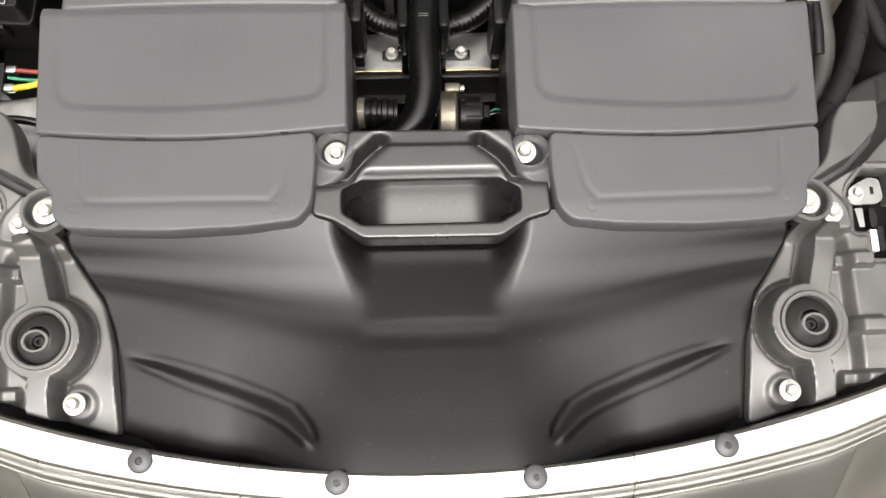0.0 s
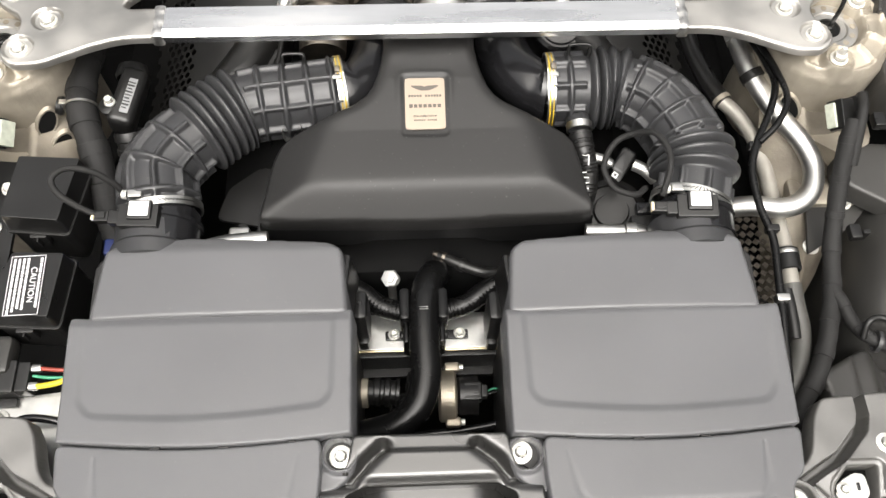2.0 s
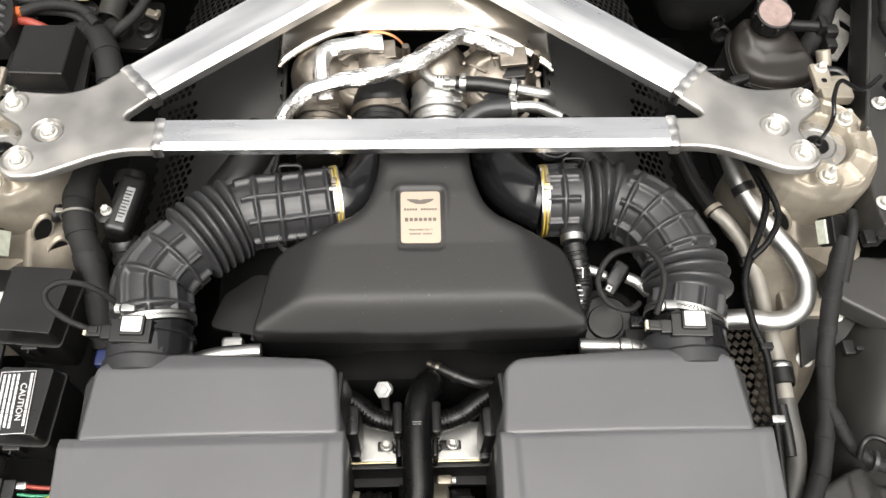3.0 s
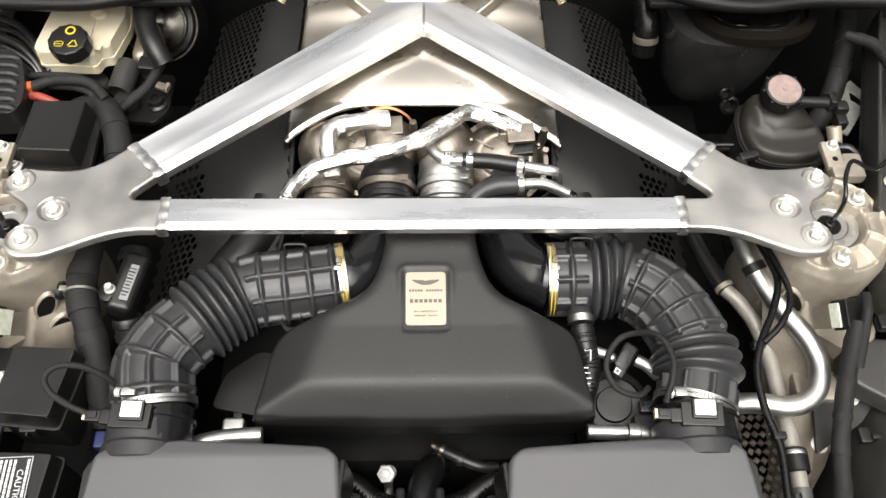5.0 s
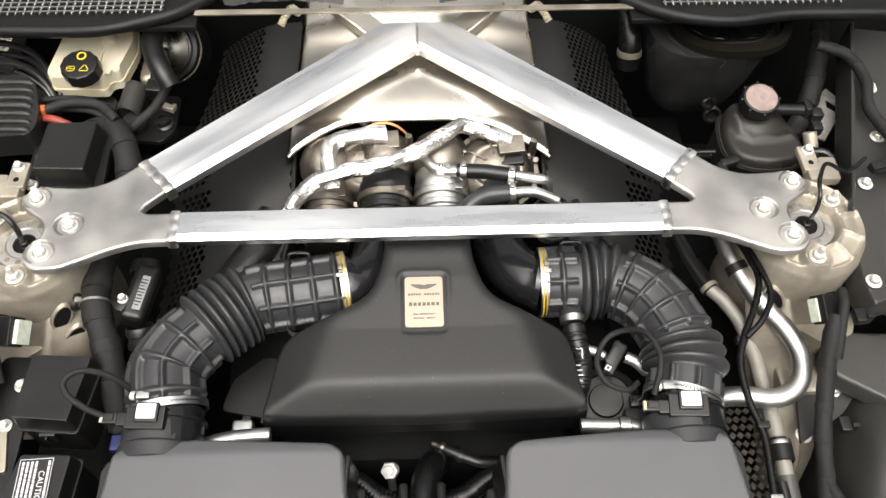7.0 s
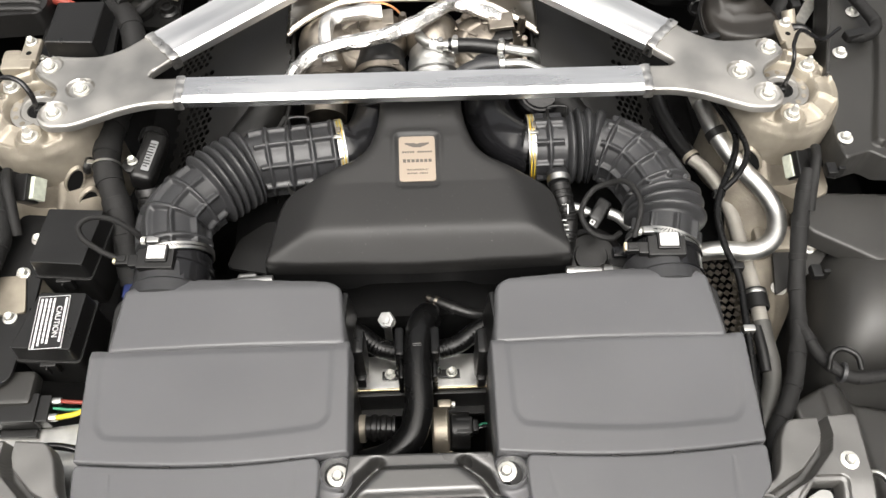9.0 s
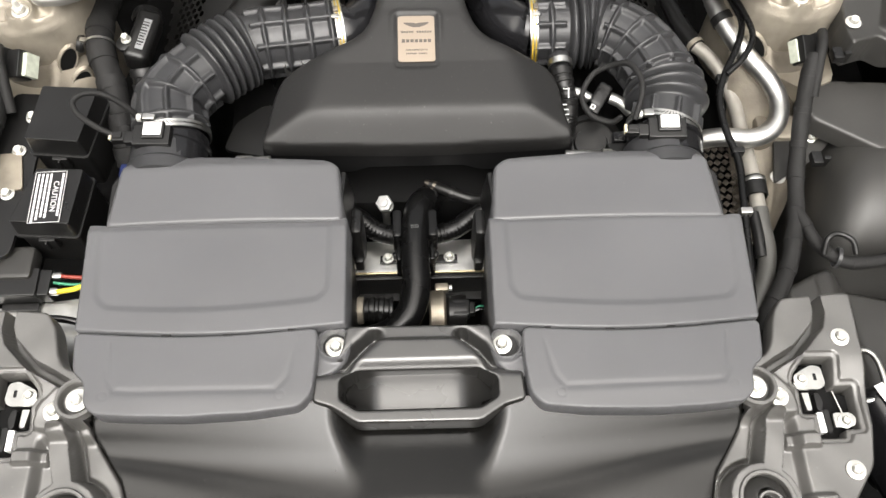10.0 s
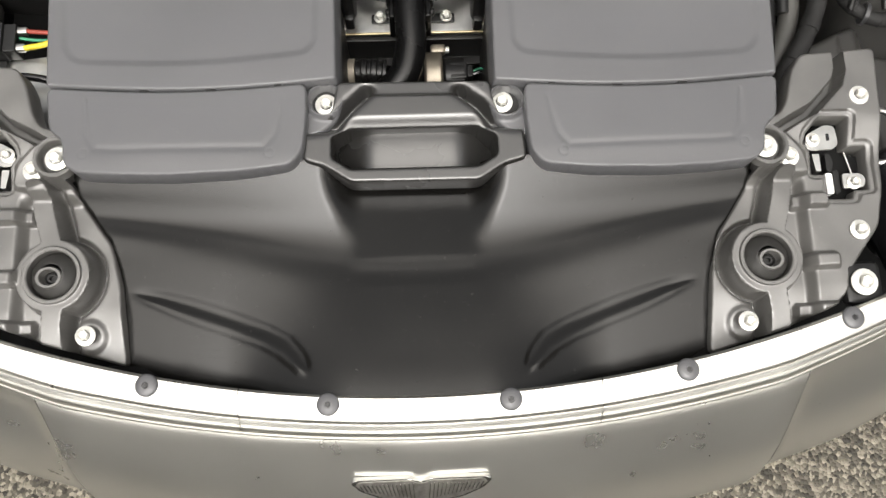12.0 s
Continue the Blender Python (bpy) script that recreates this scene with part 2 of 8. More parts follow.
def glide(points, step):
    """A smooth line through points, in even steps."""
    p = [Vector(v) for v in points]
    p = [2 * p[0] - p[1], *p, 2 * p[-1] - p[-2]]
    line = []
    for a, b, c, d in zip(p, p[1:], p[2:], p[3:]):
        k = max(2, int((c - b).length / (step * 0.5)))
        for i in range(k):
            t = i / k
            line.append(0.5 * (2 * b + (c - a) * t + (2 * a - 5 * b + 4 * c - d) * t * t + (3 * b - a - 3 * c + d) * t ** 3))
    line.append(p[-2])
    out, gone = [line[0]], 0.0
    for a, b in zip(line, line[1:]):
        gone += (b - a).length
        if gone >= step:
            out.append(b)
            gone = 0.0
    if (out[-1] - line[-1]).length > step * 0.3:
        out.append(line[-1])
    return out


def add_tube(bm, points, radius, n=14, step=None, cap=True, shape=None):
    """A pipe along a smooth line. shape(s, a) gives the radius at the length s and the angle a (0 faces up)."""
    line = glide(points, step or max(radius * 0.5, 0.002))
    rings, gone, up = [], 0.0, None
    for i, p in enumerate(line):
        way = (line[min(i + 1, len(line) - 1)] - line[max(i - 1, 0)]).normalized()
        ref = Vector((0, 0, 1)) if up is None else up
        if abs(way.dot(ref)) > 0.98:
            ref = Vector((0, 1, 0))
        side = way.cross(ref).normalized()
        up = side.cross(way).normalized()
        if i:
            gone += (p - line[i - 1]).length
        ring = []
        for k in range(n):
            a = 2 * math.pi * k / n
            r = shape(gone, a) if shape else radius
            ring.append(bm.verts.new(p + r * (math.cos(a) * up + math.sin(a) * side)))
        rings.append(ring)
    for a, b in zip(rings, rings[1:]):
        for k in range(n):
            bm.faces.new((a[k], a[(k + 1) % n], b[(k + 1) % n], b[k]))
    if cap:
        bm.faces.new(rings[0][::-1])
        bm.faces.new(rings[-1])
    return bm


def tube(points, radius, **kw):
    return add_tube(bmesh.new(), points, radius, **kw)


def corners(points, r, n=5):
    """A closed outline with its corners rounded."""
    out, k = [], len(points)
    for i in range(k):
        a, b, c = Vector(points[i - 1]), Vector(points[i]), Vector(points[(i + 1) % k])
        u, w = a - b, c - b
        d = min(r, u.length * 0.45, w.length * 0.45)
        s, e = b + u.normalized() * d, b + w.normalized() * d
        for j in range(n + 1):
            t = j / n
            q = (1 - t) ** 2 * s + 2 * t * (1 - t) * b + t * t * e
            out.append((q.x, q.y))
    return out


def add_prism(bm, outline, z0, z1, bevel=0.0, seg=2):
    """An upright plate with a rounded upper rim."""
    low = [bm.verts.new((x, y, z0)) for x, y in outline]
    high = [bm.verts.new((x, y, z1)) for x, y in outline]
    k = len(outline)
    for i in range(k):
        bm.faces.new((low[i], low[(i + 1) % k], high[(i + 1) % k], high[i]))
    bm.faces.new(low[::-1])
    top = bm.faces.new(high)
    if bevel:
        bmesh.ops.bevel(bm, geom=list(top.edges), offset=bevel, segments=seg, affect="EDGES", profile=0.5)
    return bm


def prism(outline, z0, z1, bevel=0.0, seg=2):
    return add_prism(bmesh.new(), outline, z0, z1, bevel, seg)


def inside(X, Y, outline):
    """The distance of each place into an outline; negative outside it."""
    pts = np.array(outline, float)
    far, odd = np.full(X.shape, 1e9), np.zeros(X.shape, bool)
    for (ax, ay), (bx, by) in zip(pts, np.roll(pts, -1, 0)):
        ux, uy = bx - ax, by - ay
        t = np.clip(((X - ax) * ux + (Y - ay) * uy) / (ux * ux + uy * uy + 1e-12), 0, 1)
        far = np.minimum(far, np.hypot(X - ax - t * ux, Y - ay - t * uy))
        if ay != by:
            odd ^= ((ay > Y) != (by > Y)) & (X < ux * (Y - ay) / uy + ax)
    return np.where(odd, far, -far)


def away(X, Y, line):
    """The distance of each place from an open line, and how far along it (0 to 1) the nearest place is."""
    pts = np.array(line, float)
    seg = np.hypot(*(pts[1:] - pts[:-1]).T)
    run = np.r_[0, np.cumsum(seg)] / seg.sum()
    far, along = np.full(X.shape, 1e9), np.zeros(X.shape)
    for i in range(len(pts) - 1):
        (ax, ay), (bx, by) = pts[i], pts[i + 1]
        ux, uy = bx - ax, by - ay
        t = np.clip(((X - ax) * ux + (Y - ay) * uy) / (ux * ux + uy * uy + 1e-12), 0, 1)
        d = np.hypot(X - ax - t * ux, Y - ay - t * uy)
        near = d < far
        far, along = np.where(near, d, far), np.where(near, run[i] + t * (run[i + 1] - run[i]), along)
    return far, along


def ease(x, a, b):
    t = np.clip((x - a) / (b - a), 0, 1)
    return t * t * (3 - 2 * t)


def moulded(name, outline, height, mat, parent=None, label="", res=0.003, skirt=0.02, roll=0.004, flare=0.0, hole=None):
    """A moulded shell: height(X, Y) inside an outline, with a rolled rim and a skirt that hangs from it; a hole is cut right through."""
    pts = np.array(outline, float)
    xs = np.arange(pts[:, 0].min() - res, pts[:, 0].max() + 2 * res, res)
    ys = np.arange(pts[:, 1].min() - res, pts[:, 1].max() + 2 * res, res)
    X, Y = np.meshgrid(xs, ys, indexing="ij")
    D = inside(X, Y, outline)
    if hole is not None:
        D = np.minimum(D, -inside(X, Y, hole))
    mid = (D[1:, 1:] + D[:-1, 1:] + D[1:, :-1] + D[:-1, :-1]) / 4
    keep = mid > 0
    gx, gy = np.gradient(D, res)
    g = np.maximum(np.hypot(gx, gy), 0.3)
    used = np.zeros(D.shape, bool)
    full = np.ones(D.shape, bool)
    for i, j in ((0, 0), (1, 0), (0, 1), (1, 1)):
        ni, nj = D.shape[0] - 1, D.shape[1] - 1
        used[i:i + ni, j:j + nj] |= keep
        full[i:i + ni, j:j + nj] &= keep
    full[0], full[-1], full[:, 0], full[:, -1] = False, False, False, False
    rim = used & ~full
    X = np.where(rim, X - D * gx / g ** 2, X)
    Y = np.where(rim, Y - D * gy / g ** 2, Y)
    D = np.where(rim, 0.0, np.maximum(D, 0))
    Z = height(X, Y)
    if roll:
        k = np.clip(1 - D / roll, 0, 1)
        Z = Z - roll * (1 - np.sqrt(np.maximum(1 - k * k, 0)))
    number = -np.ones(D.shape, int)
    number[used] = np.arange(used.sum())
    verts = np.stack([X[used], Y[used], Z[used]], -1).tolist()
    i, j = np.nonzero(keep)
    faces = np.stack([number[i, j], number[i + 1, j], number[i + 1, j + 1], number[i, j + 1]], -1).tolist()
    count = {}
    for f in faces:
        for a, b in zip(f, f[1:] + f[:1]):
            count[(a, b)] = True
    edge = [(a, b) for a, b in count if (b, a) not in count]
    low, cx, cy = {}, float(pts[:, 0].mean()), float(pts[:, 1].mean())
    for a, b in edge:
        for v in (a, b):
            if v not in low:
                low[v] = len(verts)
                x, y, z = verts[v]
                d = math.hypot(x - cx, y - cy) + 1e-9
                verts.append([x + flare * (x - cx) / d, y + flare * (y - cy) / d, z - skirt])
    faces += [[b, a, low[a], low[b]] for a, b in edge]
    return raw(name, verts, faces, mat, parent, label, 50)


def hex_bolt(name, at, r=0.0125, head=0.0062, tall=0.006, label="zinc-plated hex flange bolt", mat=BOLT, group="flange bolts", m=None, dish=True, parent=None):
    """A flanged bolt: dished washer face and hex head with a hollow crown."""
    bm = lathe([(0, 0), (r * 0.98, 0), (r, 0.0006), (r * 0.97, 0.0018), (head * 1.25, 0.0030), (head * 1.1, 0.0032)], n=28)
    lathe_top = 0.0028
    a = [bm.verts.new((head * math.cos(k * math.pi / 3 + 0.3), head * math.sin(k * math.pi / 3 + 0.3), lathe_top)) for k in range(6)]
    b = [bm.verts.new((v.co.x, v.co.y, lathe_top + tall)) for v in a]
    c = [bm.verts.new((v.co.x * 0.86, v.co.y * 0.86, lathe_top + tall + 0.0008)) for v in a]
    d = [bm.verts.new((v.co.x * 0.55, v.co.y * 0.55, lathe_top + tall + (-0.0012 if dish else 0.001))) for v in a]
    for p, q in ((a, b), (b, c), (c, d)):
        for k in range(6):
            bm.faces.new((p[k], p[(k + 1) % 6], q[(k + 1) % 6], q[k]))
    bm.faces.new(d)
    ob = part(name, bm, mat, parent, angle=25)
    place(ob, (Matrix.Translation(at) @ m) if m else Matrix.Translation(at))
    if parent is None:
        tagged(ob, label, "bolt", group)
    return ob


# ---- ground and the closed sides of the bay ----
ground = part("ground", boxes(((0, 0, -0.05), (60, 60, 0.1), 0)), ASPHALT)
tagged(ground, "coarse grey-brown asphalt under the car", "ground", kind="structure")

# four unseen walls, added to block the low sky and darken reflections
WALL_GREY = material("unseen_wall_grey", (0.10, 0.098, 0.092), 0.85, grain=0.5, grain_size=60, spots=0.2, spot_size=2)
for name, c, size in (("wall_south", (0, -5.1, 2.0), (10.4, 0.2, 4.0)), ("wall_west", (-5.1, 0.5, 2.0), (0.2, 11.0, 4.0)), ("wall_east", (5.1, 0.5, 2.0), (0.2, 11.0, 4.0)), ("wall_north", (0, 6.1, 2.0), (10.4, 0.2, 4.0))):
    tagged(part(name, boxes((c, size, 0.02)), WALL_GREY), "plain grey wall out of view, added to darken low reflections", "wall", kind="structure")

# walls, tray and rails all painted near black in place of deep shade
bay = thing("engine_bay_shell", "inner walls and undertray of the engine bay, coloured near black as deep shade", "bay wall", kind="structure")
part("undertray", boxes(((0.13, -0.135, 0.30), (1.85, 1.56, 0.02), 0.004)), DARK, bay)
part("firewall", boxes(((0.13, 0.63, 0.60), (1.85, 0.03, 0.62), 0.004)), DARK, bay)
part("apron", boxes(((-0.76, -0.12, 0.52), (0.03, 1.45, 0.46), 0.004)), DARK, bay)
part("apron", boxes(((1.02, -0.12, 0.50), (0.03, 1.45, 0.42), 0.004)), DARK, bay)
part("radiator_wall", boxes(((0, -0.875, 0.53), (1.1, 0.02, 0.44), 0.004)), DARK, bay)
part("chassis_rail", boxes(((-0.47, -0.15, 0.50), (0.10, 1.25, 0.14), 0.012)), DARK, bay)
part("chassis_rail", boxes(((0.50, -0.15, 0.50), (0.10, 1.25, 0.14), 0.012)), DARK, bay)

# block and heads get the same painted shade, not a metal colour
engine = thing("engine_block", "engine block deep under the covers, coloured near black as deep shade", "engine")
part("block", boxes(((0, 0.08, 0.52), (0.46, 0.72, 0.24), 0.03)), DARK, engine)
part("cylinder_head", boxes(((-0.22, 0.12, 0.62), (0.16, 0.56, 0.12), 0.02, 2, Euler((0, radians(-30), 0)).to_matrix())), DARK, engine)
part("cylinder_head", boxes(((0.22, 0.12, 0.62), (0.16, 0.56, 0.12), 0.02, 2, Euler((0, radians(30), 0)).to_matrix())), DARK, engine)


# ---- nose of the car ----
def lip_in(x):
    return -0.913 + 0.35 * x * x


def lip_out(x):
    return -0.960 + 0.30 * x * x + 0.12 * max(0.0, abs(x) - 0.40)


LIP = [(0.0, 0.772), (0.0, 0.797), (0.06, 0.8005), (0.55, 0.799), (0.62, 0.7965), (0.66, 0.792), (0.70, 0.7925), (0.77, 0.7905),
       (0.80, 0.785), (0.84, 0.7855), (0.91, 0.7825), (0.94, 0.777), (0.97, 0.7775), (1.0, 0.774)]


def loft_x(section, x0, x1, n):
    """Sweeps section(x), a list of (y, z), from x0 to x1."""
    verts, faces = [], []
    for i in range(n + 1):
        x = x0 + (x1 - x0) * i / n
        row = section(x)
        verts += [(x, y, z) for y, z in row]
    k = len(row)
    for i in range(n):
        for j in range(k - 1):
            faces.append((i * k + j, (i + 1) * k + j, (i + 1) * k + j + 1, i * k + j + 1))
    return verts, faces


def lip_section(x):
    a, b = lip_in(x), lip_out(x)
    return [(a + (b - a) * s, z + 0.004 * min(1.0, (x / 0.5) ** 2)) for s, z in LIP]


FACE = [(0.0, 0.774), (0.004, 0.7715), (0.012, 0.763), (0.024, 0.7505), (0.040, 0.733), (0.056, 0.713), (0.070, 0.690), (0.082, 0.660), (0.092, 0.620), (0.098, 0.56), (0.094, 0.47), (0.07, 0.34), (0.05, 0.24), (0.05, 0.20), (0.20, 0.19)]


def face_sheet(u0, u1, n, back=0.0):
    """The painted face below the lip between two panel lines, which lean inwards as they run down."""
    verts, faces, k = [], [], len(FACE)
    for i in range(n + 1):
        u = u0 + (u1 - u0) * i / n
        for d, z in FACE:
            x = u * (1 - 0.075 * min(d / 0.1, 1.0))
            fold = back * float(ease(np.array(abs(u)), 0.431, 0.447)) * min(d / 0.02, 1.0)
            swell = 0.010 * float(ease(np.array(abs(u)), 0.447, 0.60)) * min(d / 0.06, 1.0) if back else 0.0
            y = lip_out(x) - (1.28 * d if d < 0.15 else -d) + fold - swell
            verts.append((x, y, z + 0.004 * min(1.0, (x / 0.5) ** 2)))
    for i in range(n):
        for j in range(k - 1):
            faces.append((i * k + j, (i + 1) * k + j, (i + 1) * k + j + 1, i * k + j + 1))
    return verts, faces


nose = thing("front_bumper", "silver painted front bumper with a bolted upper lip", "bumper")
for a, b in ((-0.75, -0.2040), (-0.2030, 0.1900), (0.1910, 0.75)):
    raw("lip_panel", *loft_x(lip_section, a, b, 40), PAINT, nose)
raw("bumper_skin", *face_sheet(-0.4305, 0.4305, 60), PAINT, nose)
for s in (-1, 1):
    raw("bumper_corner", *face_sheet(s * 0.4312, s * 0.75, 30, 0.010), PAINT, nose)


def lip_screw(x):
    t = thing("push_screw", "black pan-head torx screw in the painted lip", "screw", "lip screws")
    y = lip_in(x) * 0.79 + lip_out(x) * 0.21
    t.matrix_basis = Matrix.Translation((x, y, 0.8005 + 0.003 * min(1, 4 * x * x)))
    part("head", lathe([(0.0125, 0), (0.0122, 0.0015), (0.0105, 0.0032), (0.006, 0.0044), (0.0038, 0.0045), (0.0034, 0.003), (0, 0.003)], n=28), SATIN, t)
    star = [(0.0034 * (1 if k % 2 else 0.6) * math.cos(k * math.pi / 6), 0.0034 * (1 if k % 2 else 0.6) * math.sin(k * math.pi / 6)) for k in range(12)]
    part("star_socket", prism(star, 0.003, 0.0047), GLOSS, t)


for x in (-0.49, -0.301, -0.107, 0.090, 0.285, 0.474):
    lip_screw(x)

# winged bonnet badge, its emblem left plain
badge = thing("nose_badge", "pewter winged badge on the painted nose", "badge")
wing = [(-0.083, 0.000), (-0.078, 0.006), (-0.016, 0.006), (-0.008, 0.001), (0.0, 0.001), (0.008, 0.006), (0.072, 0.006), (0.077, 0.000), (0.066, -0.012), (0.045, -0.024), (0.02, -0.032), (-0.026, -0.032), (-0.05, -0.024), (-0.072, -0.012)]
bm = prism(corners(wing, 0.003, 3), -0.002, 0.0035, 0.0015)
part("rim", bm, CHROME, badge)
inner = [(x * 0.93 - 0.0002, y * 0.86 - 0.0018) for x, y in wing]
part("field", prism(corners(inner, 0.002, 2), 0.003, 0.0042), material("badge_field", (0.30, 0.29, 0.27), 0.35, 0.9, grain=0.6, grain_size=420, spots=0.3, spot_size=120), badge)
for k in range(-15, 16):
    x = -0.003 + k * 0.0045
    if abs(k) < 2:
        continue
    y1 = -0.026 + 0.016 * abs(k) / 15
    part("feather", boxes(((x, (y1 + 0.001) / 2 - 0.001, 0.0045), (0.0012, 0.001 - y1, 0.0016), 0.0003, 1, Euler((0, 0, radians(-1.6 * k))).to_matrix())), CHROME, badge)
badge.matrix_basis = pose(-0.0065, -1.0040, 0.7415, 44, 0, 0)


# ---- radiator cover ----
def soft_line(y, ys, zs):
    """A smooth curve through heights: cubic between them."""
    ys, zs = np.array(ys), np.array(zs)
    m = np.gradient(zs, ys)
    i = np.clip(np.searchsorted(ys, y) - 1, 0, len(ys) - 2)
    h = ys[i + 1] - ys[i]
    t = np.clip((y - ys[i]) / h, 0, 1)
    return (2 * t ** 3 - 3 * t ** 2 + 1) * zs[i] + (t ** 3 - 2 * t ** 2 + t) * h * m[i] + (3 * t ** 2 - 2 * t ** 3) * zs[i + 1] + (t ** 3 - t ** 2) * h * m[i + 1]


def cover_height(X, Y):
    sag = -0.010 * (X / 0.4) ** 2 * (1 - 0.30 * ease(Y, -0.72, -0.655))
    y = Y - X * X * (0.65 - 0.48 * ease(Y, -0.745, -0.655))
    ys = [-0.95, -0.90, -0.86, -0.82, -0.79, -0.760, -0.740, -0.715, -0.69, -0.665, -0.645, -0.62]
    middle = soft_line(y, ys, [0.7990, 0.7950, 0.7900, 0.7850, 0.7814, 0.7782, 0.7782, 0.7832, 0.7918, 0.8010, 0.8084, 0.8150])
    flank = soft_line(y, ys, [0.7540, 0.7625, 0.7692, 0.7755, 0.7790, 0.7786, 0.7784, 0.7832, 0.7918, 0.8010, 0.8084, 0.8150])
    k = ease(np.abs(X + 0.008), 0.07, 0.22)
    z = middle * (1 - k) + flank * k
    floor = 0.7786 - 0.10 * np.maximum(Y + 0.76, 0)
    wide = ease(Y, -0.790, -0.745) * (1 - ease(np.abs(X + 0.008), 0.060, 0.086 + 0.024 * ease(Y, -0.75, -0.66)))
    z = z * (1 - wide) + np.minimum(floor, z) * wide + sag
    for s in (-1, 1):
        line = [(-0.350, -0.778), (-0.30, -0.7935), (-0.225, -0.820), (-0.180, -0.838), (-0.158, -0.850), (-0.142, -0.866), (-0.126, -0.889)]
        line = [(x if s < 0 else -x - 0.019, y - (0.004 if s > 0 else 0)) for x, y in line]
        d, t = away(X, Y, line)
        pts = sorted(line)
        over = Y > np.interp(X, [p[0] for p in pts], [p[1] for p in pts])
        sd = np.where(over, -d, d) - 0.002
        half = 0.0088 * np.sqrt(np.clip(ease(t, 0.04, 0.45) * (1 - ease(t, 0.78, 1.0)), 0, 1))
        here = ease(t, 0.0, 0.10) * (1 - ease(t, 0.93, 1.0))
        here = here * ease(half, 0.0, 0.005)
        z = z + here * (0.0046 * ease(sd, -half * 0.9, half) - 0.0024 * ease(sd, -half - 0.010, -half * 0.9) - 0.0022 * ease(sd, half, half + 0.010))
    return z


front = [(x / 100, lip_in(x / 100) - 0.012) for x in range(32, -34, -6)]
EDGE = [(-0.341, -0.866), (-0.344, -0.814), (-0.349, -0.762), (-0.362, -0.723), (-0.396, -0.676), (-0.402, -0.64), (0.392, -0.645), (0.385, -0.684), (0.349, -0.735), (0.336, -0.784), (0.328, -0.868)]
radiator_cover = moulded("radiator_cover", [*EDGE, *front], cover_height, MOULD, res=0.0022, skirt=0.02, roll=0.003)
tagged(radiator_cover, "satin black moulded radiator cover with two angled grooves", "engine cover")


# ---- latch tray between the air boxes ----
POCKET = corners([(-0.1, -0.620), (-0.082, -0.612), (0.068, -0.612), (0.088, -0.622), (0.088, -0.646), (0.066, -0.659), (-0.079, -0.659), (-0.1, -0.645)], 0.004, 3)
TRAY = corners([(-0.094, -0.553), (0.083, -0.555), (0.088, -0.585), (0.098, -0.603), (0.119, -0.611), (0.122, -0.650), (0.096, -0.657), (0.067, -0.6755), (-0.079, -0.6745), (-0.110, -0.654), (-0.133, -0.647), (-0.131, -0.609), (-0.11, -0.601), (-0.099, -0.585)], 0.006, 3)
STEP = corners([(-0.066, -0.572), (0.054, -0.573), (0.064, -0.590), (0.082, -0.606), (0.078, -0.70), (-0.09, -0.70), (-0.094, -0.605), (-0.077, -0.590)], 0.01, 4)


def tray_height(X, Y):
    z = 0.814 + 0.0 * X
    z = z + 0.008 * ease(inside(X, Y, STEP), -0.003, 0.004) * (1 - ease(-Y, 0.598, 0.612))
    side = np.minimum(*(away(X, Y, l)[0] for l in ([(-0.060, -0.567), (-0.078, -0.583), (-0.096, -0.604), (-0.125, -0.606)], [(0.048, -0.568), (0.068, -0.583), (0.084, -0.604), (0.115, -0.607)])))
    z = z - 0.020 * np.exp(-(side / 0.0070) ** 2)
    return z


def pocket_height(X, Y):
    d = inside(X, Y, POCKET)
    bowl = 0.011 + 0.003 * ease(-Y, 0.620, 0.664) + 0.046 * ease(np.abs(X + 0.006), 0.034, 0.104) ** 1.7
    return 0.8136 - bowl * ease(d, 0.0, 0.0022)


tray = thing("latch_tray", "", "")
moulded("tray_rim", TRAY, tray_height, TRAY_MAT, tray, res=0.0014, skirt=0.03, roll=0.003, hole=POCKET)
moulded("pocket_liner", POCKET, pocket_height, TRAY_MAT, tray, res=0.0014, skirt=0.004, roll=0.0004)
tagged(tray, "grey-black moulded bonnet catch tray with a deep pocket", "catch tray")


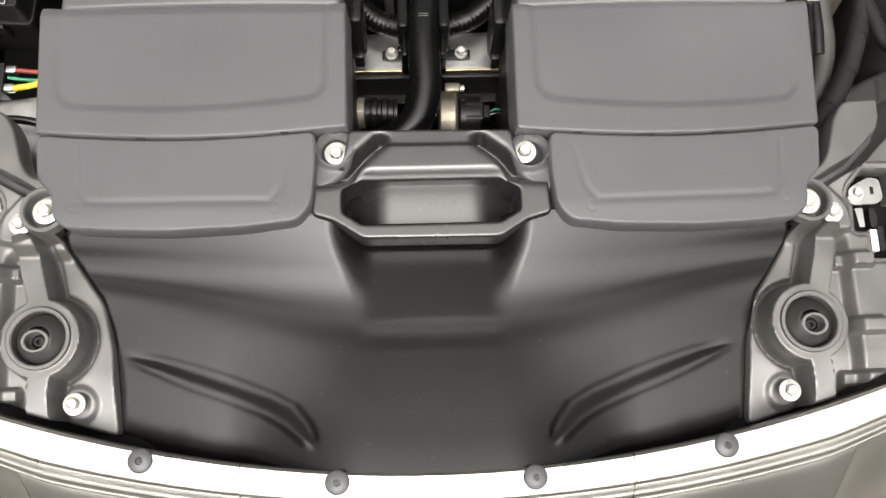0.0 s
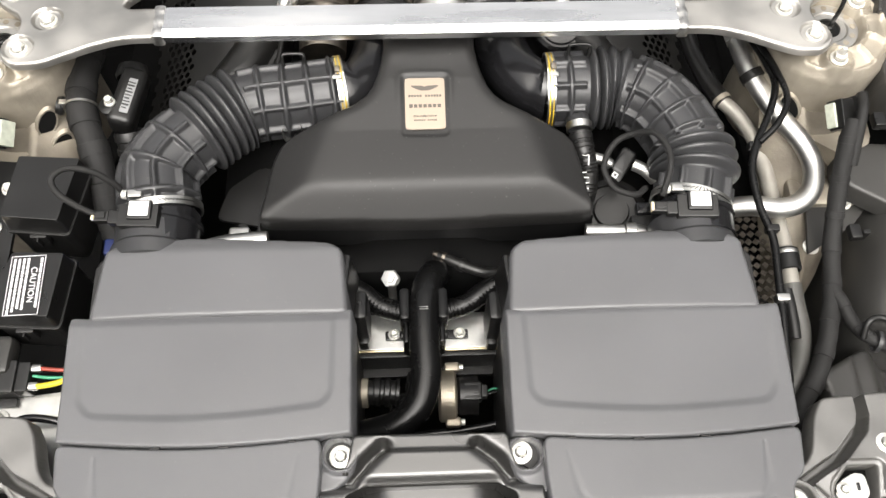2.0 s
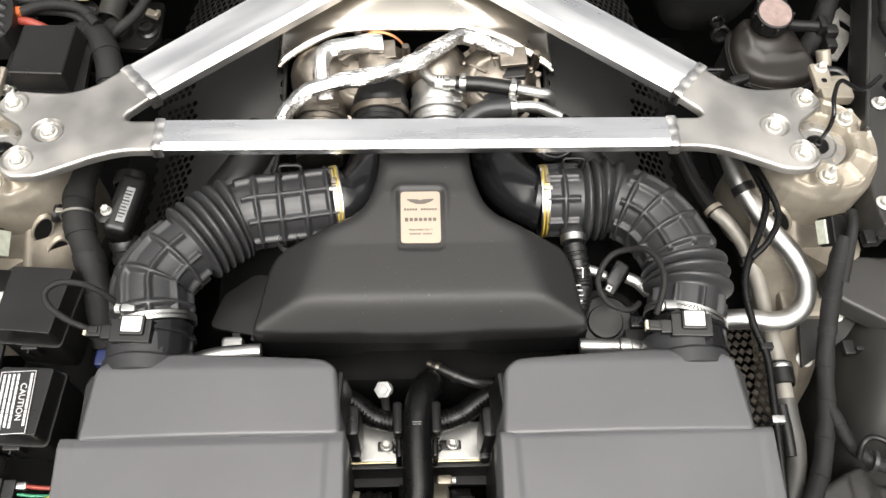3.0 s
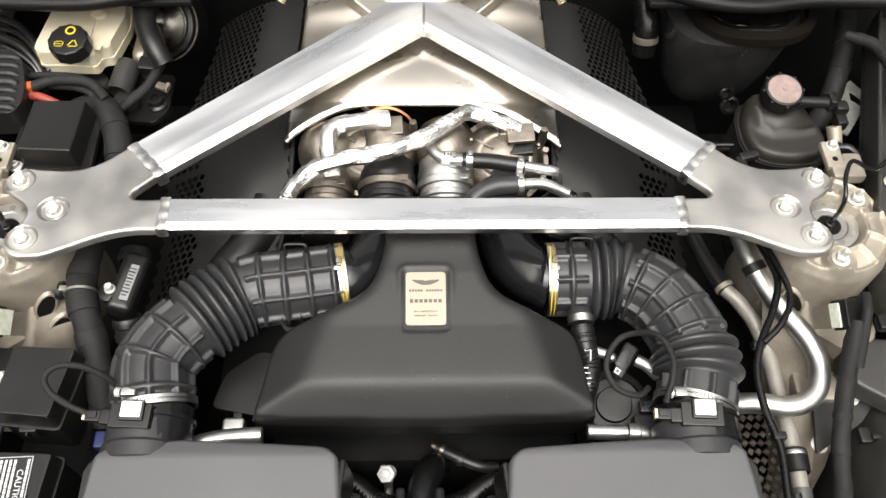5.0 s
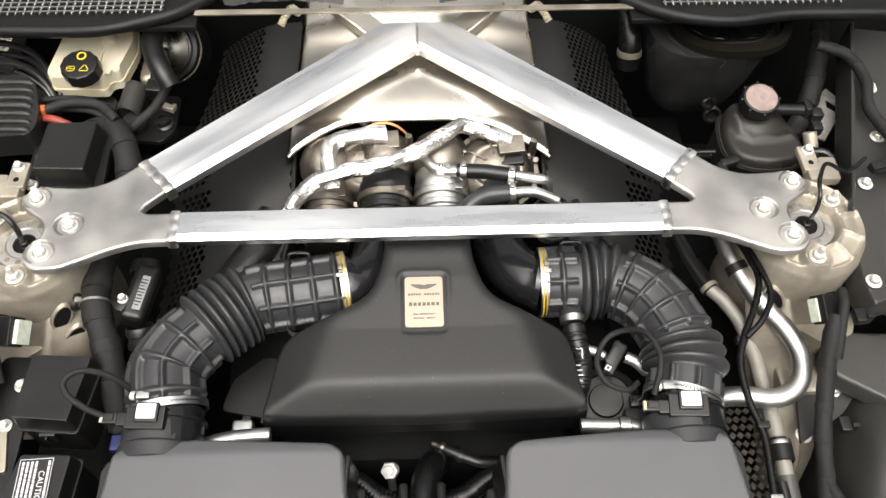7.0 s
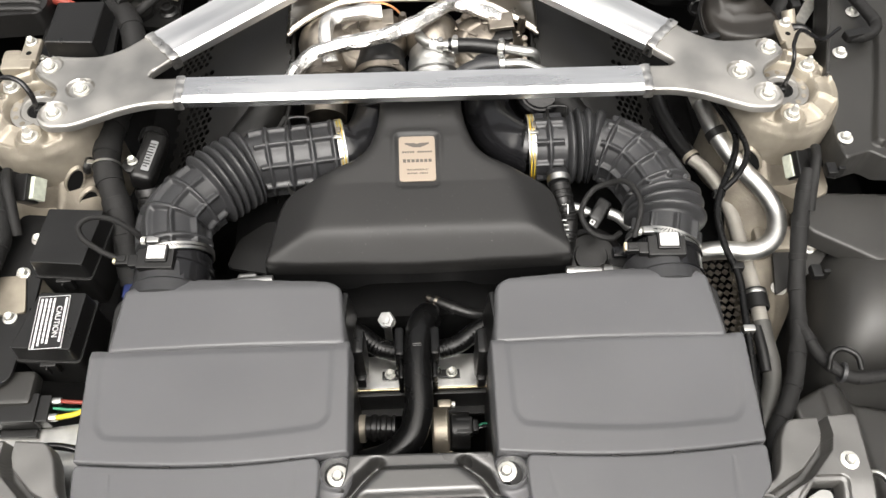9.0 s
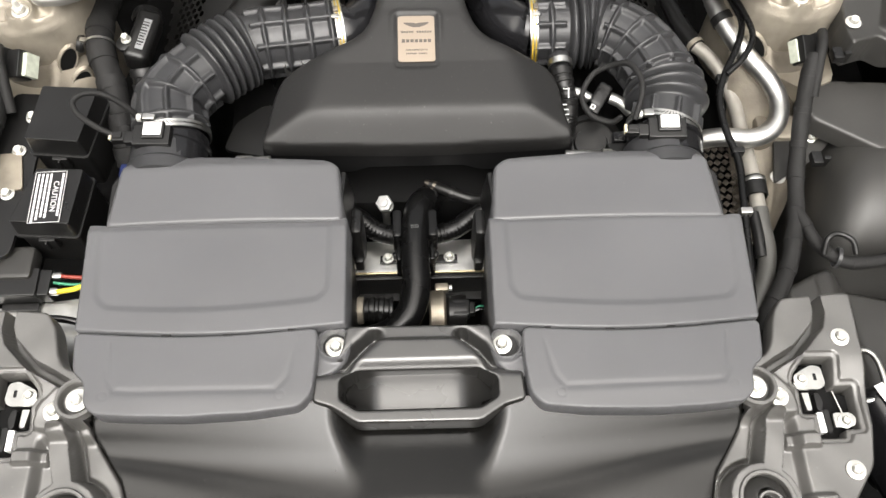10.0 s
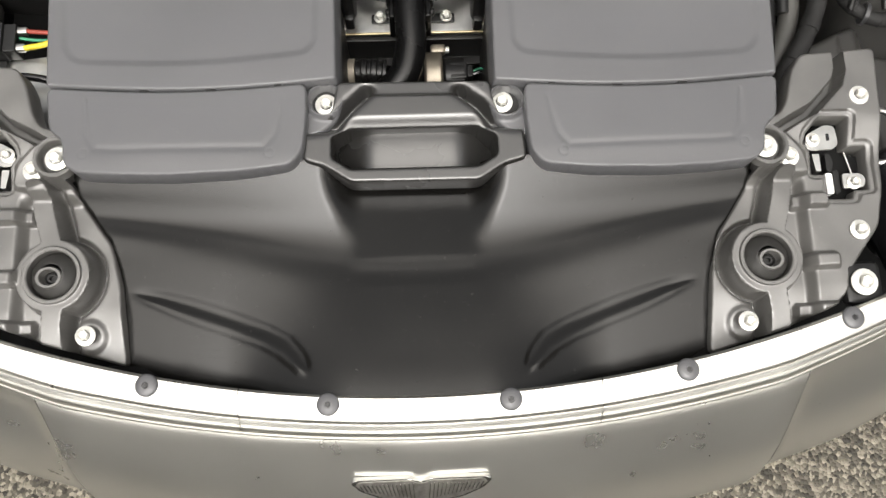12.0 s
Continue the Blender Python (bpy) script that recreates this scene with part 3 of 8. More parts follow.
# ---- air filter boxes ----
def air_box(s):
    """One air box; s = 1 for the twin on the other side."""
    def at(x, y):
        return (x, y) if s < 0 else (-0.006 - x, y - 0.006)

    def shape(pts, r):
        q = [at(*p) for p in pts]
        return corners(q if s < 0 else q[::-1], r, 5)

    t = thing("air_filter_box", "satin grey plastic air filter box with three lids", "air box", "air boxes")
    body = shape([(-0.420, -0.315), (-0.110, -0.318), (-0.100, -0.404), (-0.094, -0.54), (-0.094, -0.575), (-0.13, -0.60), (-0.135, -0.645), (-0.385, -0.65), (-0.41, -0.60), (-0.418, -0.41)], 0.015)
    bm = bmesh.new()
    add_prism(bm, body, 0.56, 0.796, 0.004)
    part("box_body", bm, COVER, t)

    rear = shape([(-0.402, -0.314), (-0.385, -0.301), (-0.30, -0.297), (-0.125, -0.308), (-0.108, -0.322), (-0.100, -0.408), (-0.410, -0.409)], 0.008)

    def rear_z(X, Y):
        return 0.820 + 0.006 * (1 - ((X - at(-0.25, 0)[0]) / 0.16) ** 2) - 0.012 * ease(Y, -0.325, -0.295)
    moulded("rear_lid", rear, rear_z, SATIN, t, res=0.0024, skirt=0.075, roll=0.0055, flare=0.003)

    arc = [(-0.423 + 0.329 * k / 8, -0.5525 - 0.0105 * math.sin(math.pi * k / 8)) for k in range(9)]
    main = shape([*arc, (-0.0955, -0.402), (-0.4305, -0.404)], 0.003)
    low = [(-0.392 + 0.262 * k / 8, -0.5235 + 0.005 * k / 8 - 0.0085 * math.sin(math.pi * k / 8)) for k in range(9)]
    panel = shape([(-0.417, -0.38), (-0.405, -0.507), *low, (-0.119, -0.506), (-0.1165, -0.38)], 0.012)

    def main_z(X, Y):
        z = 0.8225 + 0.004 * (1 - ((X - at(-0.26, 0)[0]) / 0.17) ** 2)
        return z - 0.0026 * ease(inside(X, Y, panel), -0.006, 0.005) - 0.0045 * ease(Y, -0.419, -0.403)
    moulded("main_lid", main, main_z, SATIN, t, res=0.0015, skirt=0.055, roll=0.0026, flare=0.002)

    arc2 = [(-0.4225 + 0.295 * k / 8, -0.5550 - 0.0105 * math.sin(math.pi * k / 8.6)) for k in range(9)]
    front_edge = [(-0.1275, -0.60), (-0.131, -0.640), (-0.145, -0.6565), (-0.20, -0.6625), (-0.28, -0.665), (-0.34, -0.6625), (-0.384, -0.6585), (-0.397, -0.646), (-0.399, -0.620), (-0.416, -0.606)]
    lid = shape([*arc2, *front_edge], 0.011)
    inset = [(at(-0.3765, -0.572)), at(-0.372, -0.615), at(-0.362, -0.631), at(-0.345, -0.633), at(-0.174, -0.635), at(-0.163, -0.620), at(-0.153, -0.575)]

    def lid_z(X, Y):
        z = 0.8225 + 0.004 * (1 - ((X - at(-0.26, 0)[0]) / 0.17) ** 2) - 0.002 * ease(-Y, 0.64, 0.67) + 0.035 * np.maximum(-0.56 - Y, 0)
        d, u = away(X, Y, inset)
        strong = 1 - 0.75 * ease(u, 0.83, 1.0)
        w = 0.0035 * (0.35 + 0.65 * ease(u, 0, 0.12)) * (0.35 + 0.65 * ease(1 - u, 0, 0.12))
        z = z - 0.0010 * np.exp(-(d / (w + 0.0005)) ** 2) * strong
        for px, py in (at(-0.374, -0.637), at(-0.168, -0.642)):
            z = z - 0.0004 * np.exp(-((np.hypot(X - px, Y - py) - 0.0052) / 0.0011) ** 2)
        return z
    moulded("front_lid", lid, lid_z, SATIN, t, res=0.0014, skirt=0.03, roll=0.0026)
    for k, (u, w) in enumerate(((0.34, 0.045), (0.57, 0.05), (0.80, 0.035))):
        x = -0.423 + 0.329 * u
        px, py = at(x, -0.5537 - 0.0105 * math.sin(math.pi * u))
        part("hinge_clip", boxes(((px, py, 0.8215), (w * 0.24, 0.0022, 0.006), 0.0005)), BLACK, t)
    tab = shape([(-0.132, -0.556), (-0.09, -0.5535), (-0.084, -0.574), (-0.094, -0.596), (-0.112, -0.612), (-0.132, -0.618)], 0.008)
    bx, by = at(-0.108, -0.5735)

    def tab_z(X, Y):
        r = np.hypot(X - bx, Y - by)
        return 0.8065 + 0.0075 * np.exp(-((r - 0.0195) / 0.003) ** 2) - 0.020 * (1 - ease(r, 0.0155, 0.0172))
    moulded("mount_tab", tab, tab_z, SATIN, t, res=0.0015, skirt=0.03, roll=0.004)
    px, py = at(-0.1035, -0.352)
    part("end_plate", boxes(((px, py, 0.770), (0.010, 0.060, 0.072), 0.004, 2, Euler((0, radians(5 * s), radians(5 * s))).to_matrix())), BLACK, t)
    px, py = at(-0.092, -0.368)
    part("side_bracket", boxes(((px, py, 0.70), (0.020, 0.042, 0.10), 0.008), ((px, py - 0.02, 0.655), (0.014, 0.016, 0.03), 0.004)), BLACK, t)
    ex, ey = at(-0.355, -0.29)
    part("outlet_stub", lathe([(0.048, 0), (0.056, 0.002), (0.056, 0.02), (0.053, 0.024), (0.053, 0.05)], axis((ex, ey - 0.03, 0.772), (ex, ey + 0.06, 0.775))), RUBBER, t)
    return t


air_box(-1)
air_box(1)


# ---- corner panels with the bonnet latches ----
def corner_panel(s):
    def at(x, y):
        return (x, y) if s > 0 else (-0.012 - x, y + 0.008)

    def shape(pts, r):
        q = [at(*p) for p in pts]
        return corners(q[::-1] if s > 0 else q, r, 4)

    soc = (0.390, -0.772) if s > 0 else (-0.412, -0.7675)
    out = shape([(0.460, -0.524), (0.512, -0.520), (0.552, -0.518), (0.548, -0.60), (0.541, -0.690), (0.531, -0.735), (0.492, -0.785), (0.484, -0.812), (0.470, -0.826), (0.42, -0.848), (0.326, -0.876), (0.3335, -0.784), (0.3465, -0.737), (0.382, -0.687), (0.392, -0.66), (0.375, -0.63), (0.385, -0.61), (0.425, -0.600), (0.436, -0.585), (0.447, -0.545)], 0.008)
    hole = shape([(0.475, -0.603), (0.510, -0.603), (0.506, -0.639), (0.529, -0.639), (0.528, -0.691), (0.510, -0.692), (0.507, -0.702), (0.477, -0.702), (0.479, -0.672), (0.462, -0.671), (0.463, -0.643), (0.455, -0.632), (0.458, -0.622)], 0.002)
    key = [at(*p) for p in ((0.419, -0.680), (0.415, -0.700), (0.405, -0.735))], [at(*p) for p in ((0.397, -0.81), (0.401, -0.835), (0.398, -0.875))]
    groove = [at(*p) for p in ((0.5075, -0.515), (0.506, -0.545), (0.500, -0.562), (0.470, -0.592), (0.440, -0.608), (0.408, -0.628))]
    shelf = shape([(0.395, -0.668), (0.386, -0.64), (0.40, -0.620), (0.425, -0.618), (0.452, -0.645), (0.456, -0.672), (0.43, -0.676), (0.412, -0.672)], 0.01)
    boss = at(0.3985, -0.6435)
    foot = at(0.366, -0.842)
    bumps = [(at(0.452, -0.704), 0.016, 0.010), (at(0.458, -0.776), 0.014, 0.011), (at(0.452, -0.832), 0.022, 0.009)]

    def height(X, Y):
        x = X if s > 0 else -0.012 - X
        z = 0.786 - 0.012 * ease(-Y, 0.80, 0.87) + 0.010 * ease(Y, -0.66, -0.60)
        z = z - 0.014 * ease(0.445 - x, -0.006, 0.006) * ease(-Y, 0.668, 0.684)
        z = z + 0.009 * ease(inside(X, Y, shelf), -0.003, 0.004)
        z = z - 0.030 * np.exp(-(away(X, Y, groove)[0] / 0.0060) ** 8)
        r = np.hypot(X - soc[0], Y - soc[1])
        wall = np.minimum(r - 0.042, np.minimum(away(X, Y, key[0])[0], away(X, Y, key[1])[0]) - 0.0125)
        z = z + 0.025 * (1 - ease(wall, -0.0018, 0.0034))
        moat = 4.2 * np.exp(-((wall - 0.0052) / 0.0030) ** 2) * ease(0.405 - x, -0.02, 0.02)
        z = z - 0.0022 * moat
        z = z - 0.024 * (1 - ease(r, 0.0262, 0.0282)) + 0.0015 * np.exp(-((r - 0.030) / 0.0022) ** 2)
        rb = np.hypot(X - boss[0], Y - boss[1])
        k = 1 - ease(rb, 0.024, 0.031)
        z = z * (1 - k) + 0.812 * k
        z = z + 0.004 * np.exp(-((rb - 0.0232) / 0.003) ** 2) - 0.010 * (1 - ease(rb, 0.0185, 0.0200))
        fx, fy = X - foot[0], Y - foot[1]
        z = z + 0.004 * (1 - ease(np.hypot(fx, fy), 0.014, 0.022))
        for (bx, by), lx, ly in bumps:
            d = np.hypot(np.maximum(np.abs(X - bx) - lx, 0), np.maximum(np.abs(Y - by) - ly * 0.4, 0))
            z = z + 0.010 * (1 - ease(d, 0.001, 0.007))
        dirt = 0.0006 * np.sin(90 * X) * np.sin(75 * Y)
        step = inside(X, Y, hole)
        return z + dirt - 0.004 * ease(step, -0.0075, -0.0055)

    panel = thing("corner_panel", "", "")
    moulded("panel_skin", out, height, CORNER, panel, res=0.0015, skirt=0.03, roll=0.0022, hole=hole)
    part("socket_collar", lathe([(0.0272, 0.784), (0.0274, 0.7990), (0.0288, 0.8002), (0.0318, 0.8002), (0.0328, 0.7985), (0.0328, 0.792)], Matrix.Translation((*soc, 0)), 48), CORNER, panel)
    part("bolt_cup", lathe([(0.0188, 0.800), (0.0192, 0.8150), (0.0204, 0.8165), (0.0236, 0.8165), (0.0252, 0.8140), (0.0258, 0.806)], Matrix.Translation((*boss, 0)), 40), CORNER, panel)
    tagged(panel, "dusty black moulded corner panel with a socketed bonnet stop", "corner panel", "corner panels")

    stop = thing("bonnet_stop", "ringed black rubber stop in the corner panel socket", "bonnet stop", "bonnet stops")
    m = Matrix.Translation((soc[0], soc[1], 0.770))
    lean = Matrix.Translation((0.0022 * s, -0.003, 0.030)) @ Matrix.Diagonal((1.02, 0.86, 1.0, 1.0))
    part("cone", lathe([(0.0274, 0.016), (0.0266, 0.0195), (0.0240, 0.0228), (0.0150, 0.0305), (0.0125, 0.031)], m, 40), LINER, stop)
    part("rim", lathe([(0.0150, -0.004), (0.0148, 0.0005), (0.0135, 0.0022), (0.0108, 0.0022), (0.0098, 0.0008), (0.0096, -0.010), (0.0, -0.010)], m @ lean, 40), CORNER, stop)
    part("seat", lathe([(0.0088, 0), (0.0088, 0.003), (0.0072, 0.0042), (0.0062, 0.0030), (0.0055, 0.0042), (0.0034, 0.0042), (0.003, 0.0), (0, 0)], m @ lean @ Matrix.Translation((-0.0015 * s, 0, -0.0095)), 28), BLACK, stop)

    latch = thing("bonnet_latch", "bare steel bonnet latch inside the corner panel opening", "latch", "bonnet latches")
    def bit(name, pts, z0, z1, mat, r=0.004):
        return part(name, prism(shape(pts, r), z0, z1, 0.0006), mat, latch)
    bit("latch_plate", [(0.459, -0.632), (0.468, -0.618), (0.486, -0.609), (0.498, -0.611), (0.500, -0.634), (0.492, -0.640), (0.463, -0.640)], 0.776, 0.7795, STEEL)
    # black floor under the latch, its colour standing in for the opening's shade
    bit("latch_shade_floor", [(0.46, -0.628), (0.482, -0.604), (0.511, -0.602), (0.513, -0.642), (0.532, -0.645), (0.529, -0.688), (0.506, -0.698), (0.482, -0.696), (0.462, -0.66)], 0.735, 0.762, DARK, 0.002)
    part("plate_slot", boxes(((*at(0.488, -0.6245), 0.7795), (0.004, 0.009, 0.001), 0.0008)), GLOSS, latch)
    bit("side_jaw", [(0.471, -0.642), (0.480, -0.642), (0.480, -0.664), (0.474, -0.664)], 0.75, 0.770, STEEL, 0.001)
    bit("claw", [(0.485, -0.643), (0.491, -0.643), (0.494, -0.655), (0.490, -0.667), (0.485, -0.664)], 0.752, 0.773, BLACK, 0.003)
    bit("pawl", [(0.492, -0.664), (0.499, -0.664), (0.499, -0.690), (0.493, -0.694)], 0.752, 0.772, BLACK, 0.002)
    bit("jaw_block", [(0.482, -0.668), (0.490, -0.668), (0.490, -0.693), (0.482, -0.693)], 0.750, 0.774, WHITE, 0.001)
    bit("lower_plate", [(0.500, -0.670), (0.523, -0.670), (0.528, -0.678), (0.524, -0.687), (0.500, -0.688)], 0.774, 0.7775, STEEL, 0.003)
    part("spring_rod", tube([(*at(0.511, -0.640), 0.768), (*at(0.517, -0.668), 0.768)], 0.0012, n=8), STEEL, latch)
    for x, y, z in ((0.4695, -0.6275, 0.7795), (0.5125, -0.681, 0.7775)):
        hex_bolt("latch_screw", (*at(x, y), z), 0.0088, 0.0048, 0.004, parent=latch)
    for (x, y), z in (((0.524, -0.579), 0.796), ((0.5055, -0.741), 0.787)):
        hex_bolt("flange_bolt", (*at(x, y), z), 0.0118)
    hex_bolt("flange_bolt", (*at(0.4285, -0.6535), 0.7985), 0.0122)
    hex_bolt("flange_bolt", (*at(0.366, -0.842), 0.7805), 0.0115)
    hex_bolt("flange_bolt", (*boss, 0.8075), 0.0140, 0.0068, label="large zinc flange bolt through the air box mount")


corner_panel(1)
corner_panel(-1)
for p in ((-0.108, -0.5735), (0.098, -0.5755)):
    hex_bolt("flange_bolt", (*p, 0.7945), 0.0134, 0.0064, label="large zinc flange bolt on the air box tab")
hex_bolt("flange_bolt", (0.500, -0.803, 0.790), 0.0155, 0.0075, label="large zinc flange bolt beside the headlamp")


# ---- engine cover ----
NECK = [(0.0635, 0.05), (0.0640, -0.022), (0.0675, -0.045), (0.0725, -0.063), (0.0800, -0.083), (0.0885, -0.0945), (0.1020, -0.1055), (0.1215, -0.1150), (0.1470, -0.1255), (0.1720, -0.1360), (0.1885, -0.1430), (0.2005, -0.1540), (0.2065, -0.169), (0.2105, -0.186), (0.2165, -0.226), (0.2225, -0.248), (0.2225, -0.257), (0.2100, -0.2600), (0.10, -0.2625), (0.004, -0.2640)]


def cover_mid(y):
    """The cover's middle line, which leans a little across the car."""
    return 0.0085 * float(ease(np.array(y), -0.21, -0.07))


OUT = [*((cover_mid(y) - x, y) for x, y in NECK), *((cover_mid(y) + x, y) for x, y in NECK[-2::-1])]


def engine_cover_z(X, Y):
    top = np.interp(Y, [-0.30, -0.225, -0.149, -0.077, -0.03, 0.06], [0.796, 0.813, 0.824, 0.840, 0.847, 0.850])
    x = np.abs(X - 0.003)
    front_plane = 0.8125 - 0.95 * (-0.2255 - Y)
    side_plane = 0.8145 - 0.46 * (x - 0.160)
    k = 0.0030
    h = -k * np.log(np.exp(-(top - 0.8) / k) + np.exp(-(front_plane - 0.8) / k) + np.exp(-(side_plane - 0.8) / k)) + 0.8
    d = inside(X, Y, OUT)
    fall = ease(Y, -0.150, -0.105)
    h = h - fall * 0.012 * (1 - np.sqrt(np.clip(1 - np.clip(1 - d / 0.020, 0, 1) ** 2, 0, 1)))
    recess = inside(X, Y, corners([(-0.030, -0.072), (0.032, -0.072), (0.032, -0.158), (-0.030, -0.158)], 0.007))
    frame_rise = 0.0016 * np.exp(-((recess + 0.004) / 0.0035) ** 2) * ease(Y, -0.13, -0.09)
    return h + frame_rise - 0.0012 * ease(recess, -0.0015, 0.001)


cover = thing("engine_cover", "soft-touch black engine cover with a metal plate", "engine cover")
moulded("cover_shell", OUT, engine_cover_z, COVER, cover, res=0.0024, skirt=0.022, roll=0.0030)
verts, faces, n = [], [], 48
for k in range(n + 1):
    x = -0.2255 + 0.451 * k / n
    y = -0.2600 + 0.0045 * (x / 0.2255) ** 4
    low = 0.712 + 0.013 * float(1 - ease(np.array(abs(x + 0.004)), 0.066, 0.098))
    verts += [(x, y, 0.768), (x * 1.015, y - 0.004, low), (x * 1.015, y + 0.001, low), (x, y + 0.005, 0.768)]
for k in range(n):
    for j in range(4):
        faces.append((4 * k + j, 4 * k + (j + 1) % 4, 4 * k + 4 + (j + 1) % 4, 4 * k + 4 + j))
raw("front_apron", verts, faces, SEAL, cover, "dark notched front apron")

plate = thing("builder_plate", "champagne metal builder plate on the engine cover", "badge plate")
tilt = Matrix.Translation((0.001, -0.1135, 0.8323)) @ Euler((radians(12.6), 0, 0)).to_matrix().to_4x4()
part("plate", prism(corners([(-0.027, -0.037), (0.027, -0.037), (0.027, 0.037), (-0.027, 0.037)], 0.005), -0.001, 0.0012, 0.0005), PLATE, plate)
wing2 = [(-0.0185, 0.0012), (-0.018, 0.0028), (-0.004, 0.0022), (0, 0.0008), (0.004, 0.0022), (0.018, 0.0028), (0.0185, 0.0012), (0.012, -0.0022), (0.005, -0.0048), (-0.005, -0.0048), (-0.012, -0.0022)]
part("wing_mark", prism([(x, y + 0.0235) for x, y in wing2], 0.0012, 0.0015), ETCH, plate)
for y, w, h, count, gap in ((0.0110, 0.0455, 0.0030, 12, 5), (-0.0035, 0.0445, 0.0048, 7, None), (-0.0240, 0.0310, 0.0021, 12, 6)):
    for k in range(count):
        if k != gap:
            part("plain_bar", boxes((((k + 0.5) * w / count - w / 2, y, 0.0013), (w / count * 0.74, h * (1.15 if k == 0 else 1.0), 0.0004), 0)), ETCH, plate)
inspection = bpy.data.curves.new("inspection_line", "FONT")
inspection.body, inspection.size, inspection.extrude, inspection.offset, inspection.align_x = "FINAL INSPECTION BY", 0.0032, 0.0003, 0.00012, "CENTER"
inspection.materials.append(ETCH)
row = new("inspection_line", inspection)
row.parent, row.location = plate, (0.0, -0.0193, 0.0014)
place(plate, tilt)


# ---- intake hoses ----
def intake_hose(s):
    if s < 0:
        line = [(-0.353, -0.246, 0.776), (-0.3575, -0.218, 0.782), (-0.359, -0.186, 0.785), (-0.337, -0.147, 0.785), (-0.292, -0.103, 0.783), (-0.248, -0.073, 0.780), (-0.182, -0.061, 0.777), (-0.112, -0.049, 0.774)]
        bellows, second = (0.134, 0.214, 6), None
    else:
        line = [(0.356, -0.252, 0.776), (0.3645, -0.225, 0.780), (0.369, -0.192, 0.783), (0.362, -0.143, 0.784), (0.333, -0.089, 0.783), (0.287, -0.058, 0.780), (0.235, -0.053, 0.777), (0.176, -0.052, 0.774)]
        bellows, second = (0.226, 0.280, 4), (0.042, 0.088, 3)
    total = sum((Vector(b) - Vector(a)).length for a, b in zip(line, line[1:])) * 1.015
    rings = [0.022, 0.062, 0.102] if s < 0 else [0.102, 0.137, 0.172, 0.207]
    rings += [r for r in np.arange(bellows[1] + 0.028, total - 0.018, 0.0335)]

    def shape(d, a):
        r = 0.0470
        for zone in (bellows, second):
            if zone and zone[0] <= d <= zone[1]:
                u = (d - zone[0]) / (zone[1] - zone[0]) * zone[2]
                return 0.0462 + 0.0140 * abs(math.sin(math.pi * u)) ** 0.70
        near = min((abs(d - q) for q in rings), default=1)
        r += 0.0076 * math.exp(-(near / 0.0036) ** 4)
        edge = min(abs(d - z) for zone in (bellows, second) if zone for z in zone[:2])
        if edge > 0.006 and d > 0.012:
            turn = (a / (2 * math.pi) * 9 + 0.28) % 1.0
            r = max(r, 0.0470 + 0.0074 * math.exp(-((turn - 0.5) * 0.0335 / 0.0034) ** 4))
        if d < 0.012 or d > total - 0.012:
            r = 0.0515
        return r
    t = thing("intake_hose", "ribbed matt black rubber intake hose with bellows", "air hose", "intake hoses")
    part("hose_wall", tube(line, 0.05, n=144, step=0.0013, cap=False, shape=shape), RUBBER, t, angle=70)
    cx, cy = (-0.180, -0.032) if s < 0 else (0.221, -0.024)
    part("loop_clip", tube([(cx - 0.014, cy - 0.006, 0.822), (cx - 0.015, cy, 0.834), (cx - 0.011, cy + 0.003, 0.837), (cx + 0.011, cy + 0.003, 0.837), (cx + 0.015, cy, 0.834), (cx + 0.014, cy - 0.006, 0.822)], 0.0024, n=10), BLACK, t)
    a, b = Vector(line[0]), Vector(line[1])
    band = thing("hose_clamp", "steel worm-drive clamp round the intake hose", "clamp", "hose clamps")
    m = axis(a + (b - a) * 0.18, b)
    part("band", lathe([(0.0525, -0.0055), (0.0545, -0.0052), (0.0545, 0.0052), (0.0525, 0.0055)], m, 64), STEEL, band)
    for k in range(26):
        q = radians(20 + 5.2 * k)
        c = m @ Vector((0.0545 * math.cos(q), 0.0545 * math.sin(q), 0))
        if c.z > a.z + 0.02:
            part("band_slot", boxes((c, (0.0012, 0.0065, 0.0006), 0, 1, axis(c, c + (c - m @ Vector((0, 0, 0)))).to_3x3())), BLACK, band)
    part("worm_housing", boxes((a + (b - a) * 0.18 + Vector((-0.018 if s < 0 else -0.03, 0.0, 0.051 if s < 0 else 0.045)), (0.018, 0.011, 0.008), 0.002)), STEEL, band)
    part("worm_screw", lathe([(0.005, 0), (0.006, 0.001), (0.006, 0.006), (0.0045, 0.007), (0, 0.0065)], axis(a + (b - a) * 0.18 + Vector((-0.028 if s < 0 else -0.04, 0.0, 0.05 if s < 0 else 0.042)), a + Vector((-0.2, 0.02, 0.05))), 16), BOLT, band)
    p, q = Vector(line[-1]), Vector(line[-2])
    ring = thing("marked_clamp", "steel ear clamp printed with yellow stripes", "clamp", "hose clamps")
    m = axis(p + (q - p) * 0.10, q)
    part("band", lathe([(0.0515, -0.006), (0.0535, -0.0058), (0.0535, 0.0058), (0.0515, 0.006)], m, 64), STEEL, ring)
    part("yellow_stripe", lathe([(0.0536, -0.0035), (0.0539, -0.0032), (0.0539, -0.0016), (0.0536, -0.0014)], m, 64), GOLD, ring)
    part("yellow_stripe", lathe([(0.0536, 0.0016), (0.0539, 0.0018), (0.0539, 0.0030), (0.0536, 0.0032)], m, 64), GOLD, ring)
    part("ear", boxes((p + (q - p) * 0.10 + Vector((0, 0, 0.0555)), (0.008, 0.010, 0.005), 0.0015)), NICKEL, ring)
